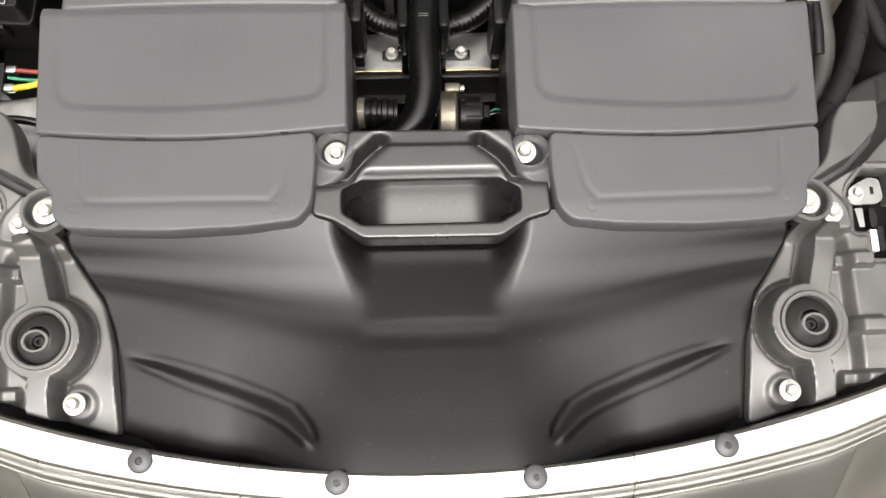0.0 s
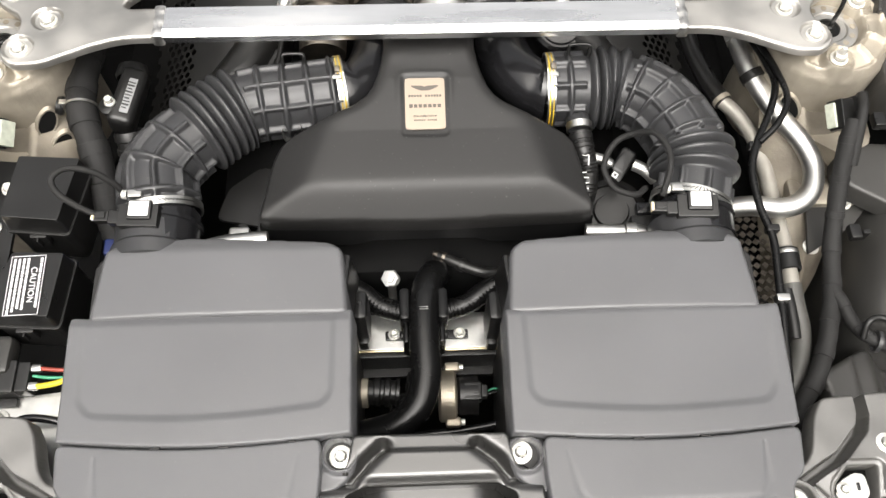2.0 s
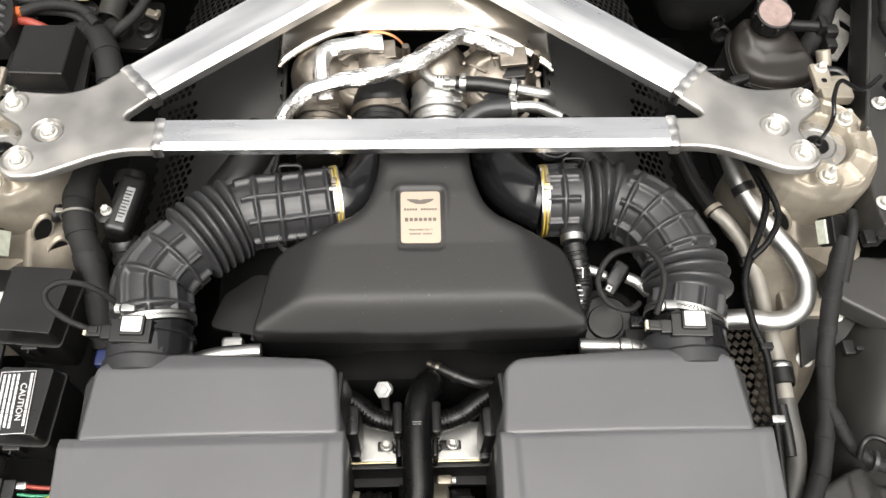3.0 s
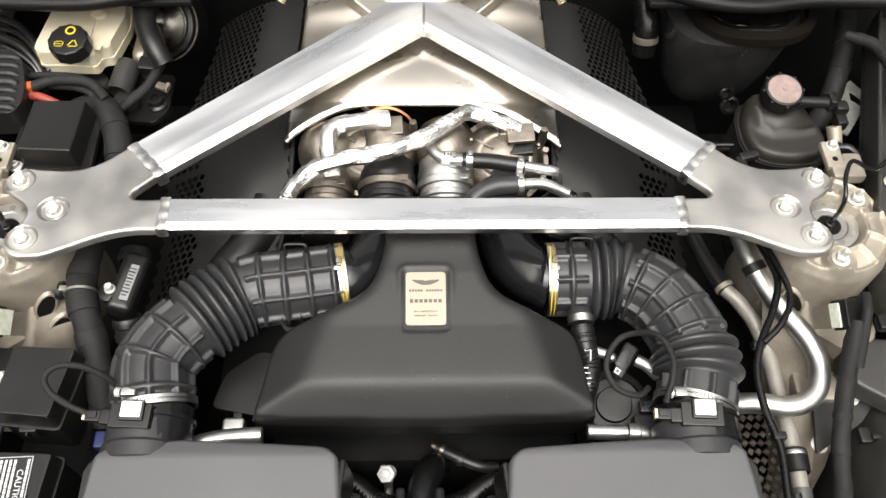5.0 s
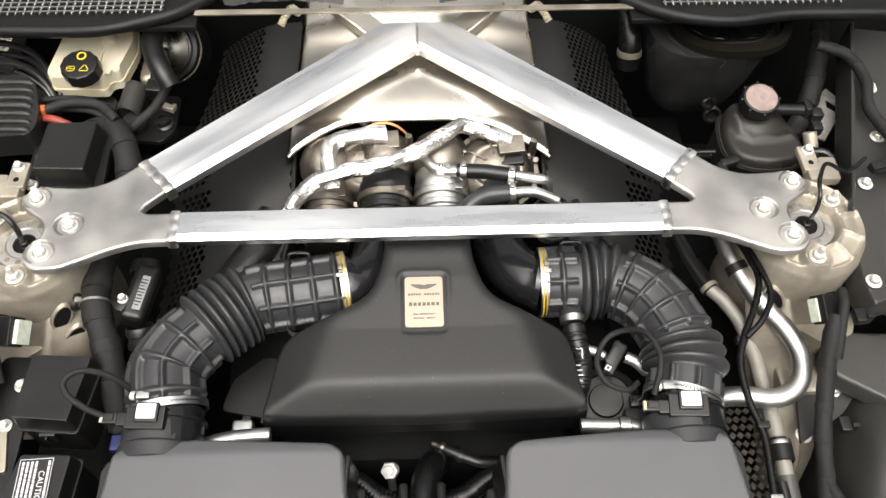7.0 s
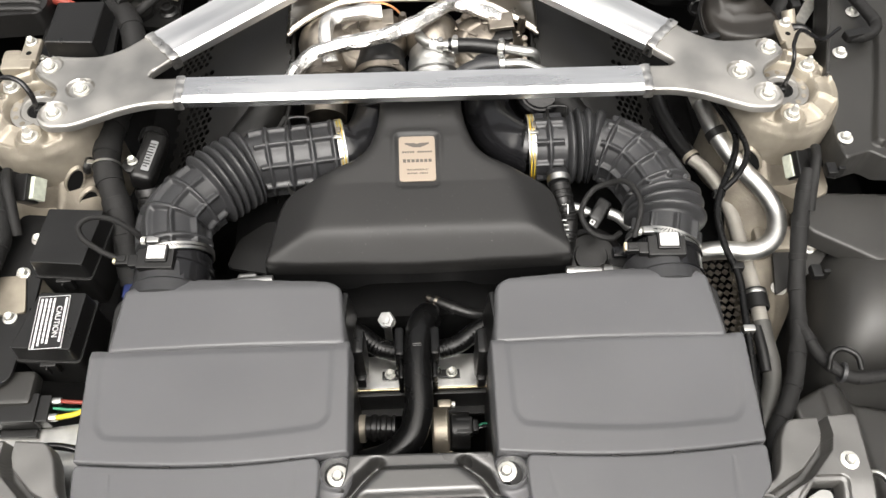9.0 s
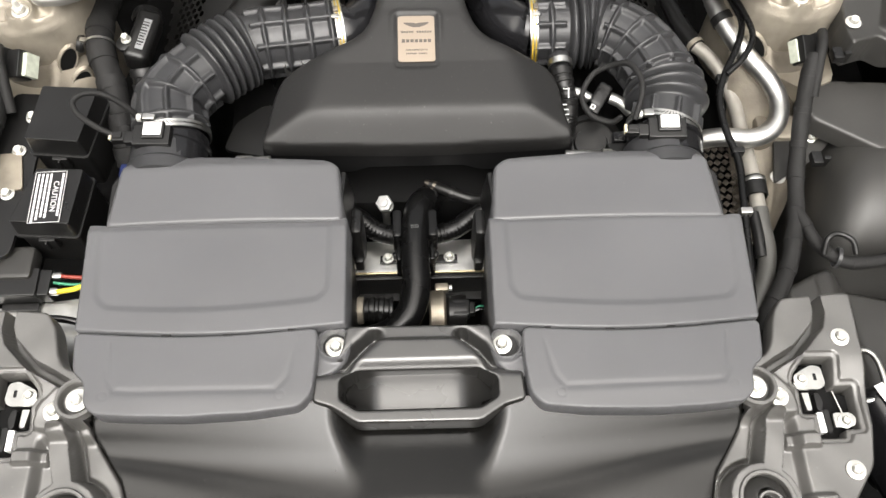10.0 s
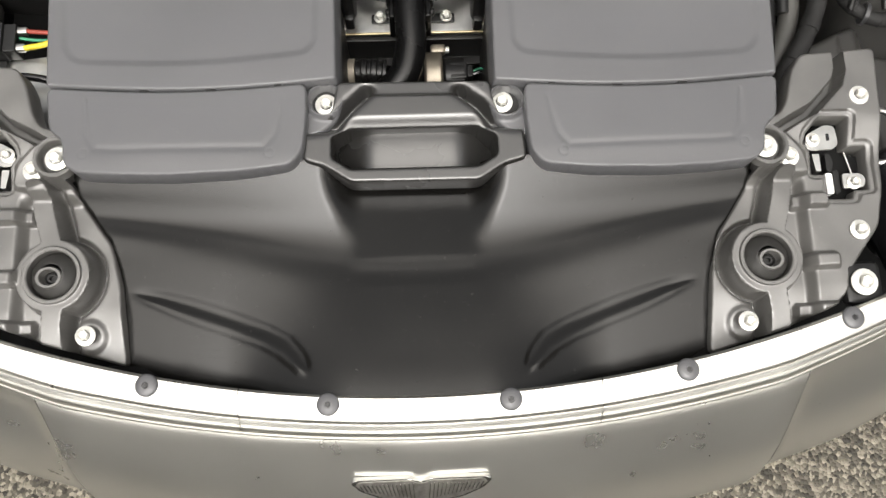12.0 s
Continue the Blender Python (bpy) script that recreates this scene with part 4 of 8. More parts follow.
    part("band_gap", boxes((p + (q - p) * 0.10 + Vector((0, -0.012, 0.0532)), (0.013, 0.007, 0.003), 0.0012)), STEEL, ring)
    return t


intake_hose(-1)
intake_hose(1)


def charge_elbow(points):
    t = part("charge_elbow", tube(points, 0.04, n=40, step=0.004, shape=lambda d, a: 0.0455 if d < 0.012 else 0.0405), GLOSS)
    return tagged(t, "glossy black plastic elbow feeding the intake hose", "pipe", "charge elbows")


charge_elbow([(-0.116, -0.050, 0.774), (-0.095, -0.043, 0.773), (-0.074, -0.010, 0.768), (-0.064, 0.045, 0.755), (-0.062, 0.11, 0.735)])
charge_elbow([(0.182, -0.052, 0.774), (0.160, -0.044, 0.773), (0.133, -0.010, 0.768), (0.120, 0.045, 0.755), (0.118, 0.11, 0.735)])


def flow_meter(s):
    cx = -0.353 if s < 0 else 0.356
    y0 = -0.296 if s < 0 else -0.302
    t = thing("air_flow_meter", "black flow meter collar with a white-labelled sensor", "sensor", "flow meters")
    part("collar", lathe([(0.050, 0), (0.0525, 0.001), (0.0525, 0.030), (0.0555, 0.031), (0.0555, 0.036), (0.050, 0.038), (0.050, 0.052)], axis((cx, y0, 0.772), (cx, y0 + 0.05, 0.7745)), 56), GLOSS, t)
    sx = cx - 0.008 if s < 0 else cx - 0.008
    turn = Euler((radians(8), radians(-4), radians(-4))).to_matrix()
    part("sensor_body", boxes(((sx - 0.002, y0 + 0.024, 0.824), (0.052, 0.030, 0.018), 0.002, 2, turn), ((sx - 0.03, y0 + 0.024, 0.822), (0.022, 0.018, 0.013), 0.002, 2, turn)), BLACK, t)
    part("sensor_cap", boxes(((sx, y0 + 0.0285, 0.8345), (0.032, 0.026, 0.007), 0.003, 2, turn)), BLACK, t)
    part("label_plate", boxes(((sx, y0 + 0.0288, 0.8381), (0.0255, 0.0195, 0.0012), 0.0015, 2, turn)), WHITE, t)
    part("plug", boxes(((sx - 0.050, y0 + 0.026, 0.822), (0.020, 0.014, 0.012), 0.0015, 2, turn), ((sx - 0.050, y0 + 0.026, 0.829), (0.012, 0.008, 0.003), 0.0008, 2, turn)), BLACK, t)
    part("plug_lock", boxes(((sx - 0.0595, y0 + 0.026, 0.825), (0.004, 0.012, 0.009), 0.001, 2, turn)), LIQUID, t)
    return t


flow_meter(-1)
flow_meter(1)



# ---- strut brace ----
brace = thing("strut_brace", "bare aluminium strut brace with welded cast end plates", "brace")


def bar(name, quad, z0, z1, thick, mat, bevel=0.002, seg=1):
    """A flat bar from plan corners; z0 at the first pair of corners, z1 at the second."""
    bm = bmesh.new()
    zs = (z0, z0, z1, z1)
    hi = [bm.verts.new((x, y, z)) for (x, y), z in zip(quad, zs)]
    lo = [bm.verts.new((x, y, z - thick)) for (x, y), z in zip(quad, zs)]
    bm.faces.new(hi)
    bm.faces.new(lo[::-1])
    for k in range(4):
        bm.faces.new((hi[k], lo[k], lo[(k + 1) % 4], hi[(k + 1) % 4]))
    bmesh.ops.bevel(bm, geom=list(bm.edges), offset=bevel, segments=seg, affect="EDGES", profile=0.5)
    return part(name, bm, mat, brace, angle=30)


bm = bmesh.new()
section = [(0.0160, 0.8690), (0.0160, 0.8830), (0.0145, 0.8845), (-0.0225, 0.8845), (-0.0320, 0.8795), (-0.0328, 0.8780), (-0.0328, 0.8690)]
ends = [[bm.verts.new((x, y, z)) for y, z in section] for x in (-0.352, 0.354)]
for k in range(len(section)):
    j = (k + 1) % len(section)
    bm.faces.new((ends[0][k], ends[0][j], ends[1][j], ends[1][k]))
for e in ends:
    bm.faces.new(e)
part("cross_bar", bm, ALU, brace, angle=15)
for s in (-1, 1):
    rim = [(0.415, 0.108), (0.3690, 0.0575), (-0.0002, 0.3380), (-0.0002, 0.3950), (0.058, 0.3950)]
    top = [(0.415, 0.108), (0.3777, 0.0670), (-0.0002, 0.3500), (-0.0002, 0.3950), (0.058, 0.3950)]
    drop = [0.0, 0.0055, 0.0055, 0.0, 0.0]
    bm = bmesh.new()
    hi = [bm.verts.new((0.0018 + s * x, y, 0.8975 - 0.028 * x)) for x, y in top]
    mid = [bm.verts.new((0.0018 + s * x, y, 0.8968 - 0.028 * x - d)) for (x, y), d in zip(rim, drop)]
    lo = [bm.verts.new((v.co.x, v.co.y, 0.8785 - 0.028 * abs(v.co.x))) for v in mid]
    bm.faces.new(hi)
    bm.faces.new(lo)
    for p, q in ((hi, mid), (mid, lo)):
        for k in range(5):
            bm.faces.new((p[k], q[k], q[(k + 1) % 5], p[(k + 1) % 5]))
    part("arm", bm, ARM_ALU[s], brace, angle=12)
bar("rear_stay", [(-0.078, 0.375), (-0.046, 0.398), (-0.118, 0.458), (-0.150, 0.438)], 0.885, 0.902, 0.02, SHIELD)
bar("rear_stay", [(0.050, 0.398), (0.082, 0.375), (0.156, 0.438), (0.124, 0.458)], 0.885, 0.902, 0.02, SHIELD)


def weld(points, w=0.0075, h=0.0022):
    """A flat weld seam with crescent ripples."""
    ph = points[0][0] * 90

    def shape(d, a):
        ripple = 1 + 0.06 * math.sin(d * 2 * math.pi / 0.0031 + 1.6 * abs(math.sin(a)) + 0.8 * math.sin(d * 190 + ph)) + 0.10 * math.sin(d * 310 + ph)
        return ripple / math.sqrt((math.cos(a) / h) ** 2 + (math.sin(a) / w) ** 2)
    return part("weld_bead", tube(points, w, n=18, step=0.0007, shape=shape), WELD, brace, angle=60)


weld([(-0.352, 0.017, 0.8840), (-0.3515, -0.008, 0.8842), (-0.352, -0.030, 0.8838), (-0.352, -0.0335, 0.880), (-0.352, -0.034, 0.868)])
weld([(0.354, 0.016, 0.8840), (0.355, -0.008, 0.8842), (0.354, -0.031, 0.8838), (0.354, -0.0345, 0.880), (0.354, -0.035, 0.868)])
weld([(-0.4135, 0.1080, 0.8858), (-0.390, 0.0825, 0.8862), (-0.3675, 0.0580, 0.8858), (-0.3655, 0.0555, 0.881), (-0.3650, 0.0550, 0.866)], 0.0088)
weld([(0.4175, 0.1090, 0.8858), (0.394, 0.0835, 0.8862), (0.3720, 0.0585, 0.8858), (0.3695, 0.0560, 0.881), (0.3690, 0.0555, 0.866)], 0.0088)
weld([(0.0018, 0.394, 0.8968), (0.0018, 0.365, 0.8972), (0.0018, 0.342, 0.8968), (0.0018, 0.338, 0.893), (0.0018, 0.337, 0.876)], 0.0024, 0.0009)


def end_plate(s):
    def arc(cx, cy, r, a0, a1):
        return [(cx + r * math.cos(radians(a0 + (a1 - a0) * k / 8)), cy + r * math.sin(radians(a0 + (a1 - a0) * k / 8)), 0) for k in range(9)]
    soft = [(0.4165, 0.1095, 0), (0.448, 0.082, 0), (0.480, 0.0675, 0), (0.515, 0.0660, 0), *arc(0.554, 0.0465, 0.0235, 105, -42), (0.5560, 0.0185, 0), (0.5425, 0.0085, 0),
            (0.5350, -0.006, 0), (0.5385, -0.022, 0), *arc(0.5270, -0.0490, 0.0270, 38, -100), (0.500, -0.0740, 0), (0.470, -0.0620, 0), (0.432, -0.0455, 0), (0.395, -0.0360, 0), (0.354, -0.0345, 0)]
    pts = [(p.x, p.y) for p in glide(soft, 0.004)] + [(0.354, 0.0155), (0.392, 0.0155), (0.4015, 0.0205), (0.398, 0.029), (0.3695, 0.0560)]
    out = corners([(s * x, y) for x, y in (pts if s < 0 else pts[::-1])], 0.003, 2)
    wells = [(0.557, 0.049), (0.500, 0.0), (0.531, -0.0465)]

    def height(X, Y):
        z = 0.8835 + 0.0 * X
        for x, y in wells:
            r = np.hypot((X - s * x) * 0.92, Y - y)
            z = z - 0.0052 * (1 - ease(r, 0.0165, 0.0195)) + 0.0003 * np.exp(-((r - 0.0205) / 0.0012) ** 2)
        return z + 0.0004 * np.exp(-(inside(X, Y, out) / 0.006) ** 2) * ease(np.abs(X), 0.42, 0.47)
    moulded("end_plate", out, height, CAST, brace, res=0.0017, skirt=0.009, roll=0.0035)
    for x, y in wells:
        hex_bolt("brace_bolt", (s * x, y, 0.8785), 0.0118, 0.0088, 0.0062, parent=brace, dish=True)


end_plate(-1)
end_plate(1)


# ---- strut towers ----
def strut_tower(s):
    cx, cy = 0.578 * s, -0.004
    t = thing("strut_tower", "raw cast alloy strut tower with a bearing ring", "strut tower", "strut towers")
    pts = []
    for k in range(40):
        a = 2 * math.pi * k / 40
        r = 0.092 + 0.010 * max(0, math.cos(a - (radians(75) if s > 0 else radians(105)))) ** 3
        pts.append((cx + r * math.cos(a), cy + r * math.sin(a)))
    bosses = [(cx + 0.044 * s, cy + 0.036), (cx - 0.007 * s, cy - 0.064), (cx - 0.030 * s, cy + 0.055), (cx - 0.050 * s, cy - 0.04)]

    def height(X, Y):
        r = np.hypot(X - cx, Y - cy)
        a = np.arctan2(Y - cy, (X - cx) * s)
        z = 0.850 - 0.010 * ease(r, 0.058, 0.095)
        z = z + 0.006 * np.exp(-((r - 0.048) / 0.003) ** 2) + 0.007 * np.exp(-((r - 0.082) / 0.0035) ** 2)
        for q in (-0.95, -0.38, 0.2, 0.72, 1.3, -1.5, 2.3, -2.4):
            z = z + 0.007 * np.exp(-((a - q) * r / 0.0035) ** 2) * ease(r, 0.048, 0.052) * (1 - ease(r, 0.078, 0.084))
        z = z - 0.012 * (1 - ease(r, 0.0415, 0.0445))
        for bx, by in bosses:
            d = np.hypot(X - bx, Y - by)
            z = z * ease(d, 0.016, 0.026) + (0.856 + 0.005 * np.exp(-((d - 0.019) / 0.0025) ** 2) - 0.003 * (1 - ease(d, 0.013, 0.016))) * (1 - ease(d, 0.016, 0.026))
        return z
    moulded("tower_top", pts, height, TOWER, t, res=0.002, skirt=0.17, roll=0.012, flare=0.0)
    bm = lathe([(0.0415, 0), (0.041, 0.003), (0.036, 0.004), (0.027, 0.0035), (0.025, 0.0015), (0.017, 0.0012), (0.0165, -0.02)], Matrix.Translation((cx, cy, 0.841)), 48)
    part("bearing_ring", bm, CAST, t)
    for k in range(12):
        a = 2 * math.pi * k / 12
        part("ring_hole", lathe([(0.0042, 0), (0.0042, 0.0006), (0, 0.0006)], Matrix.Translation((cx + 0.0335 * math.cos(a), cy + 0.0335 * math.sin(a), 0.8447)), 12), PANEL, t)
    part("damper_rod", lathe([(0.009, -0.02), (0.009, 0.0), (0.006, 0.002), (0.006, 0.009), (0.0035, 0.010), (0.0035, 0.016), (0, 0.017)], Matrix.Translation((cx, cy, 0.838)), 18), BLACK, t)
    # flat black disc painted as the shade round the damper rod
    part("rod_shade_disc", lathe([(0.0170, 0), (0, 0)], Matrix.Translation((cx, cy, 0.8392)), 24), DARK, t)
    for bx, by in bosses[:2]:
        hex_bolt("tower_nut", (bx, by, 0.854), 0.0125, 0.0088, 0.007, dish=False, parent=t)
        part("stud", lathe([(0.0045, 0), (0.0045, 0.009), (0.003, 0.0125), (0, 0.013)], Matrix.Translation((bx, by, 0.863)), 14), BOLT, t)
    verts, faces, n = [], [], 20
    rows = [(-0.06, 0.770, 0.50, 0.66), (-0.10, 0.752, 0.497, 0.655), (-0.13, 0.722, 0.498, 0.65), (-0.16, 0.695, 0.50, 0.64), (-0.20, 0.668, 0.505, 0.63), (-0.24, 0.645, 0.51, 0.615), (-0.28, 0.615, 0.515, 0.60), (-0.31, 0.56, 0.52, 0.59)]
    rows = rows if s > 0 else rows[:4]
    for y, z, xa, xb in rows:
        for k in range(n + 1):
            u = k / n
            verts.append((s * (xa + (xb - xa) * u), y - 0.02 * math.sin(math.pi * u), z + 0.02 * math.sin(math.pi * u) ** 0.7 - 0.015 + 0.010 * math.exp(-((u - 0.30 - 1.2 * (-0.06 - y)) / 0.04) ** 2)))
    for i in range(len(rows) - 1):
        for k in range(n):
            a = i * (n + 1) + k
            faces.append((a, a + 1, a + n + 2, a + n + 1) if s < 0 else (a, a + n + 1, a + n + 2, a + 1))
    # leg coloured darker than the tower top, to read as shaded
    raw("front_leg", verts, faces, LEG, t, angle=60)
    part("web_skin", prism(corners([(s * x, y) for x, y in ((0.50, -0.06), (0.545, -0.118), (0.60, -0.16), (0.65, -0.14), (0.655, -0.05))][::-int(s)], 0.01), 0.715, 0.752, 0.004), TOWER, t)
    for x, y, z, k in ((0.531, -0.090, 0.774, 1.25), (0.521, -0.107, 0.737, 1.45))[:1 if s > 0 else 2]:
        p = Vector((s * x, y, z))
        m = axis(p, p + Vector((-0.52 * s, -0.85, 0.12))) @ Matrix.Rotation(radians(35 * s), 4, "Z") @ Matrix.Diagonal((0.72 * k, 1.35 * k, 1, 1))
        # slot is a black disc on the skirt; its depth shade is only colour
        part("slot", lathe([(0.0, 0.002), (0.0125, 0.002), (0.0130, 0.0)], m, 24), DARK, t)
        part("slot_rim", lathe([(0.0128, -0.002), (0.0130, 0.0030), (0.0150, 0.0034), (0.0165, -0.002)], m, 24), TOWER, t)
    m = Matrix.Translation((s * 0.508, -0.040, 0.800)) @ Euler((0, radians(-70 * s), 0)).to_matrix().to_4x4() @ Matrix.Diagonal((0.75, 0.75, 1, 1))
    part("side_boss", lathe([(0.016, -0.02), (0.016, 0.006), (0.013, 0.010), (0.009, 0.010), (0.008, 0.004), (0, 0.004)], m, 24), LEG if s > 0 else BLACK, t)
    part("rear_lug", boxes(((s * 0.628, 0.090, 0.845), (0.05, 0.035, 0.02), 0.005), ((s * 0.612, 0.115, 0.85), (0.028, 0.05, 0.012), 0.004), ((s * 0.645, 0.11, 0.83), (0.03, 0.03, 0.035), 0.006)), TOWER, t)
    # black disc in place of a drilled hole's shade
    part("lug_shade_disc", lathe([(0.0045, 0), (0, 0)], Matrix.Translation((s * 0.612, 0.105, 0.8562)), 14), DARK, t)
    hex_bolt("flange_bolt", (s * 0.613, 0.129, 0.856), 0.0095, 0.006, label="zinc bolt on the strut tower lug")
    part("gusset", boxes(((s * 0.585, -0.19, 0.655), (0.10, 0.05, 0.10), 0.01)), TOWER, t)
    # level sensor on the tower's front
    e = thing("height_sensor", "black sensor with a white label on the strut tower", "sensor", "height sensors")
    turn = Euler((radians(25), radians(20 * s), radians(14 * s))).to_matrix()
    part("case", boxes(((s * 0.580, -0.132, 0.812), (0.030, 0.042, 0.026), 0.003, 2, turn)), BLACK, e)
    part("label", boxes(((s * 0.5635, -0.134, 0.813), (0.014, 0.034, 0.022) if s < 0 else (0.005, 0.034, 0.015), 0.001, 2, turn)), material("aged_label", (0.52, 0.55, 0.46), 0.5, spots=0.2, spot_size=90), e)
    part("plug", boxes(((s * 0.600, -0.120, 0.816), (0.022, 0.026, 0.022), 0.003, 2, turn)), BLACK, e)
    part("wire", tube([(s * 0.604, -0.112, 0.830), (s * 0.598, -0.135, 0.833), (s * 0.592, -0.160, 0.822), (s * 0.586, -0.20, 0.79)], 0.0075, n=12), TAPE, e)
    return t


strut_tower(-1)
strut_tower(1)
w = part("damper_wire", tube([(0.578, -0.004, 0.852), (0.577, -0.004, 0.885), (0.576, 0.004, 0.905), (0.582, 0.03, 0.908), (0.61, 0.07, 0.895), (0.65, 0.07, 0.875), (0.69, 0.10, 0.87)], 0.0032, n=10), GLOSS)
tagged(w, "thin black damper wire running over to the inner wing", "cable", "damper wires")
w = part("damper_wire", tube([(-0.578, -0.004, 0.850), (-0.579, 0.002, 0.872), (-0.595, 0.015, 0.888), (-0.63, 0.02, 0.885), (-0.70, 0.0, 0.86)], 0.0042, n=10), GLOSS)
tagged(w, "thin black damper wire arching off the strut tower", "cable", "damper wires")


# ---- perforated side covers ----
def side_cover(s):
    """A curved shield whose outer flank is pierced by rows of hexagonal holes."""
    t = thing("perforated_cover", "matt black cylinder head shield with hexagonal perforations", "heat shield", "perforated covers")

    def surf(u, y):
        # u runs over the arc from the inner rim (0) outwards (1)
        fall = ease(np.array(y), 0.20, -0.10)
        x_in = 0.205 + 0.03 * ease(np.array(y), 0.1, -0.1)
        x = x_in + (0.215 - 0.05 * float(ease(np.array(y), 0.18, 0.50)) - 0.022 * float(fall)) * u
        drop = 0.10 * max(0.0, u - 0.28) ** 1.6
        z = 0.800 - 0.012 * u - drop - 0.055 * float(fall) * (1 - 0.25 * u) + 0.01 * ease(np.array(y), 0.3, 0.5)
        return Vector((s * float(x), float(y), float(z)))

    R = 0.0076
    px, py = R * math.sqrt(3), R * 1.5
    rows, cols = int(0.60 / py), int(0.245 / px)
    verts, faces, seen = [], [], {}

    def vid(u, y, sink=0.0):
        key = (round(u, 5), round(y, 5), sink)
        if key not in seen:
            p = surf(u, y)
            seen[key] = len(verts)
            verts.append((p.x, p.y, p.z - sink))
        return seen[key]
    for j in range(rows):
        for i in range(cols):
            cu = (i + 0.5 * (j % 2)) * px + px / 2
            cyy = -0.085 + j * py
            hexa = [(cu + R * math.sin(k * math.pi / 3), cyy + R * math.cos(k * math.pi / 3)) for k in range(6)]
            U = cu / 0.245
            back = U < 0.95 and cyy > 0.155 and abs(surf(U, cyy).x) > float(np.interp(cyy, [0.15, 0.20, 0.25, 0.30, 0.34, 0.475], [0.362, 0.348, 0.322, 0.296, 0.284, 0.280]))
            fore = 0.66 < U < 0.90 and -0.055 < cyy < 0.15 and not 0.055 < cyy < 0.06
            o = [vid(a / 0.245, b) for a, b in hexa]
            if back or fore:
                f = 0.73
                q = [((cu + (a - cu) * f) / 0.245, cyy + (b - cyy) * f) for a, b in hexa]
                r1 = [vid(a, b) for a, b in q]
                r2 = [vid(a, b, 0.0022) for a, b in q]
                for k in range(6):
                    n = (k + 1) % 6
                    for ring in ((o[k], o[n], r1[n], r1[k]), (r1[k], r1[n], r2[n], r2[k])):
                        faces.append(ring if s < 0 else ring[::-1])
            else:
                faces.append(tuple(o if s < 0 else o[::-1]))
    raw("pierced_sheet", verts, faces, PERF, t, angle=30)
    lip = [surf(0.0, y) for y in np.arange(-0.08, 0.52, 0.03)]
    part("inner_rim", tube([(p.x, p.y, p.z - 0.002) for p in lip], 0.004, n=8, step=0.01), PERF, t)
    flank = [surf(0.0, y) for y in np.arange(-0.08, 0.52, 0.04)]
    v = [(p.x, p.y, p.z - d) for p in flank for d in (0.0, 0.12)]
    raw("inner_flank", v, [(2 * k, 2 * k + 1, 2 * k + 3, 2 * k + 2) for k in range(len(flank) - 1)], BLACK, t)
    part("hollow", tube([(s * 0.23, 0.085, 0.775), (s * 0.255, 0.03, 0.762), (s * 0.30, -0.03, 0.745)], 0.03, n=20), PERF, t)
    return t


side_cover(-1)
side_cover(1)


# ---- turbo heat shield ----
ARCH = [(-0.2099, 0.1645), (-0.1962, 0.1788), (-0.1701, 0.1961), (-0.1339, 0.2138), (-0.1073, 0.2206), (-0.0511, 0.2244), (0.0061, 0.2244), (0.0511, 0.2238), (0.1072, 0.2141), (0.14, 0.2011), (0.1762, 0.1794), (0.1992, 0.1651), (0.2108, 0.1549), (0.2132, 0.22), (0.2091, 0.3), (0.196, 0.52), (-0.19, 0.52), (-0.2018, 0.3), (-0.2122, 0.22)]


def shield_z(X, Y):
    x = np.abs(X)
    z = 0.8600 - 1.9 * np.clip(0.305 - Y, 0, 0.080) ** 2 + 0.022 * ease(Y, 0.36, 0.46) + 0.05 * np.maximum(Y - 0.42, 0)
    side = np.maximum(x - 0.100, 0)
    return z - 0.08 * side - 0.8 * side ** 2


shield = thing("turbo_heat_shield", "pressed silver heat shield arched over the turbochargers", "heat shield")
moulded("shield_sheet", corners(ARCH, 0.004, 2), shield_z, SHIELD, shield, res=0.0035, skirt=0.006, roll=0.004)
rimline = [(x, y - 0.001, float(shield_z(np.array(x), np.array(y))) - 0.0045) for x, y in ARCH[:13]]
part("rolled_rim", tube(rimline, 0.0032, n=10, step=0.005), SHIELD, shield)
for s in (-1, 1):
    wall = [(s * 0.2120, 0.165), (s * 0.2120, 0.22), (s * 0.205, 0.30), (s * 0.194, 0.50)]
    v = [(x + s * q, y, float(shield_z(np.array(x), np.array(y))) - 0.004 - d) for x, y in wall for q, d in ((0.0, 0.0), (0.006, 0.03), (0.006, 0.12))]
    raw("side_wall", v, [(3 * k + j, 3 * k + j + 1, 3 * k + j + 4, 3 * k + j + 3) for k in range(3) for j in range(2)], SHIELD, shield)
    part("spring_clip", tube([(s * 0.205, 0.46, 0.865), (s * 0.215, 0.455, 0.880), (s * 0.225, 0.44, 0.878), (s * 0.235, 0.43, 0.865)], 0.006, n=12, step=0.0015, shape=lambda d, a: 0.006 + 0.0016 * math.sin(d * 1600)), LIQUID, shield)


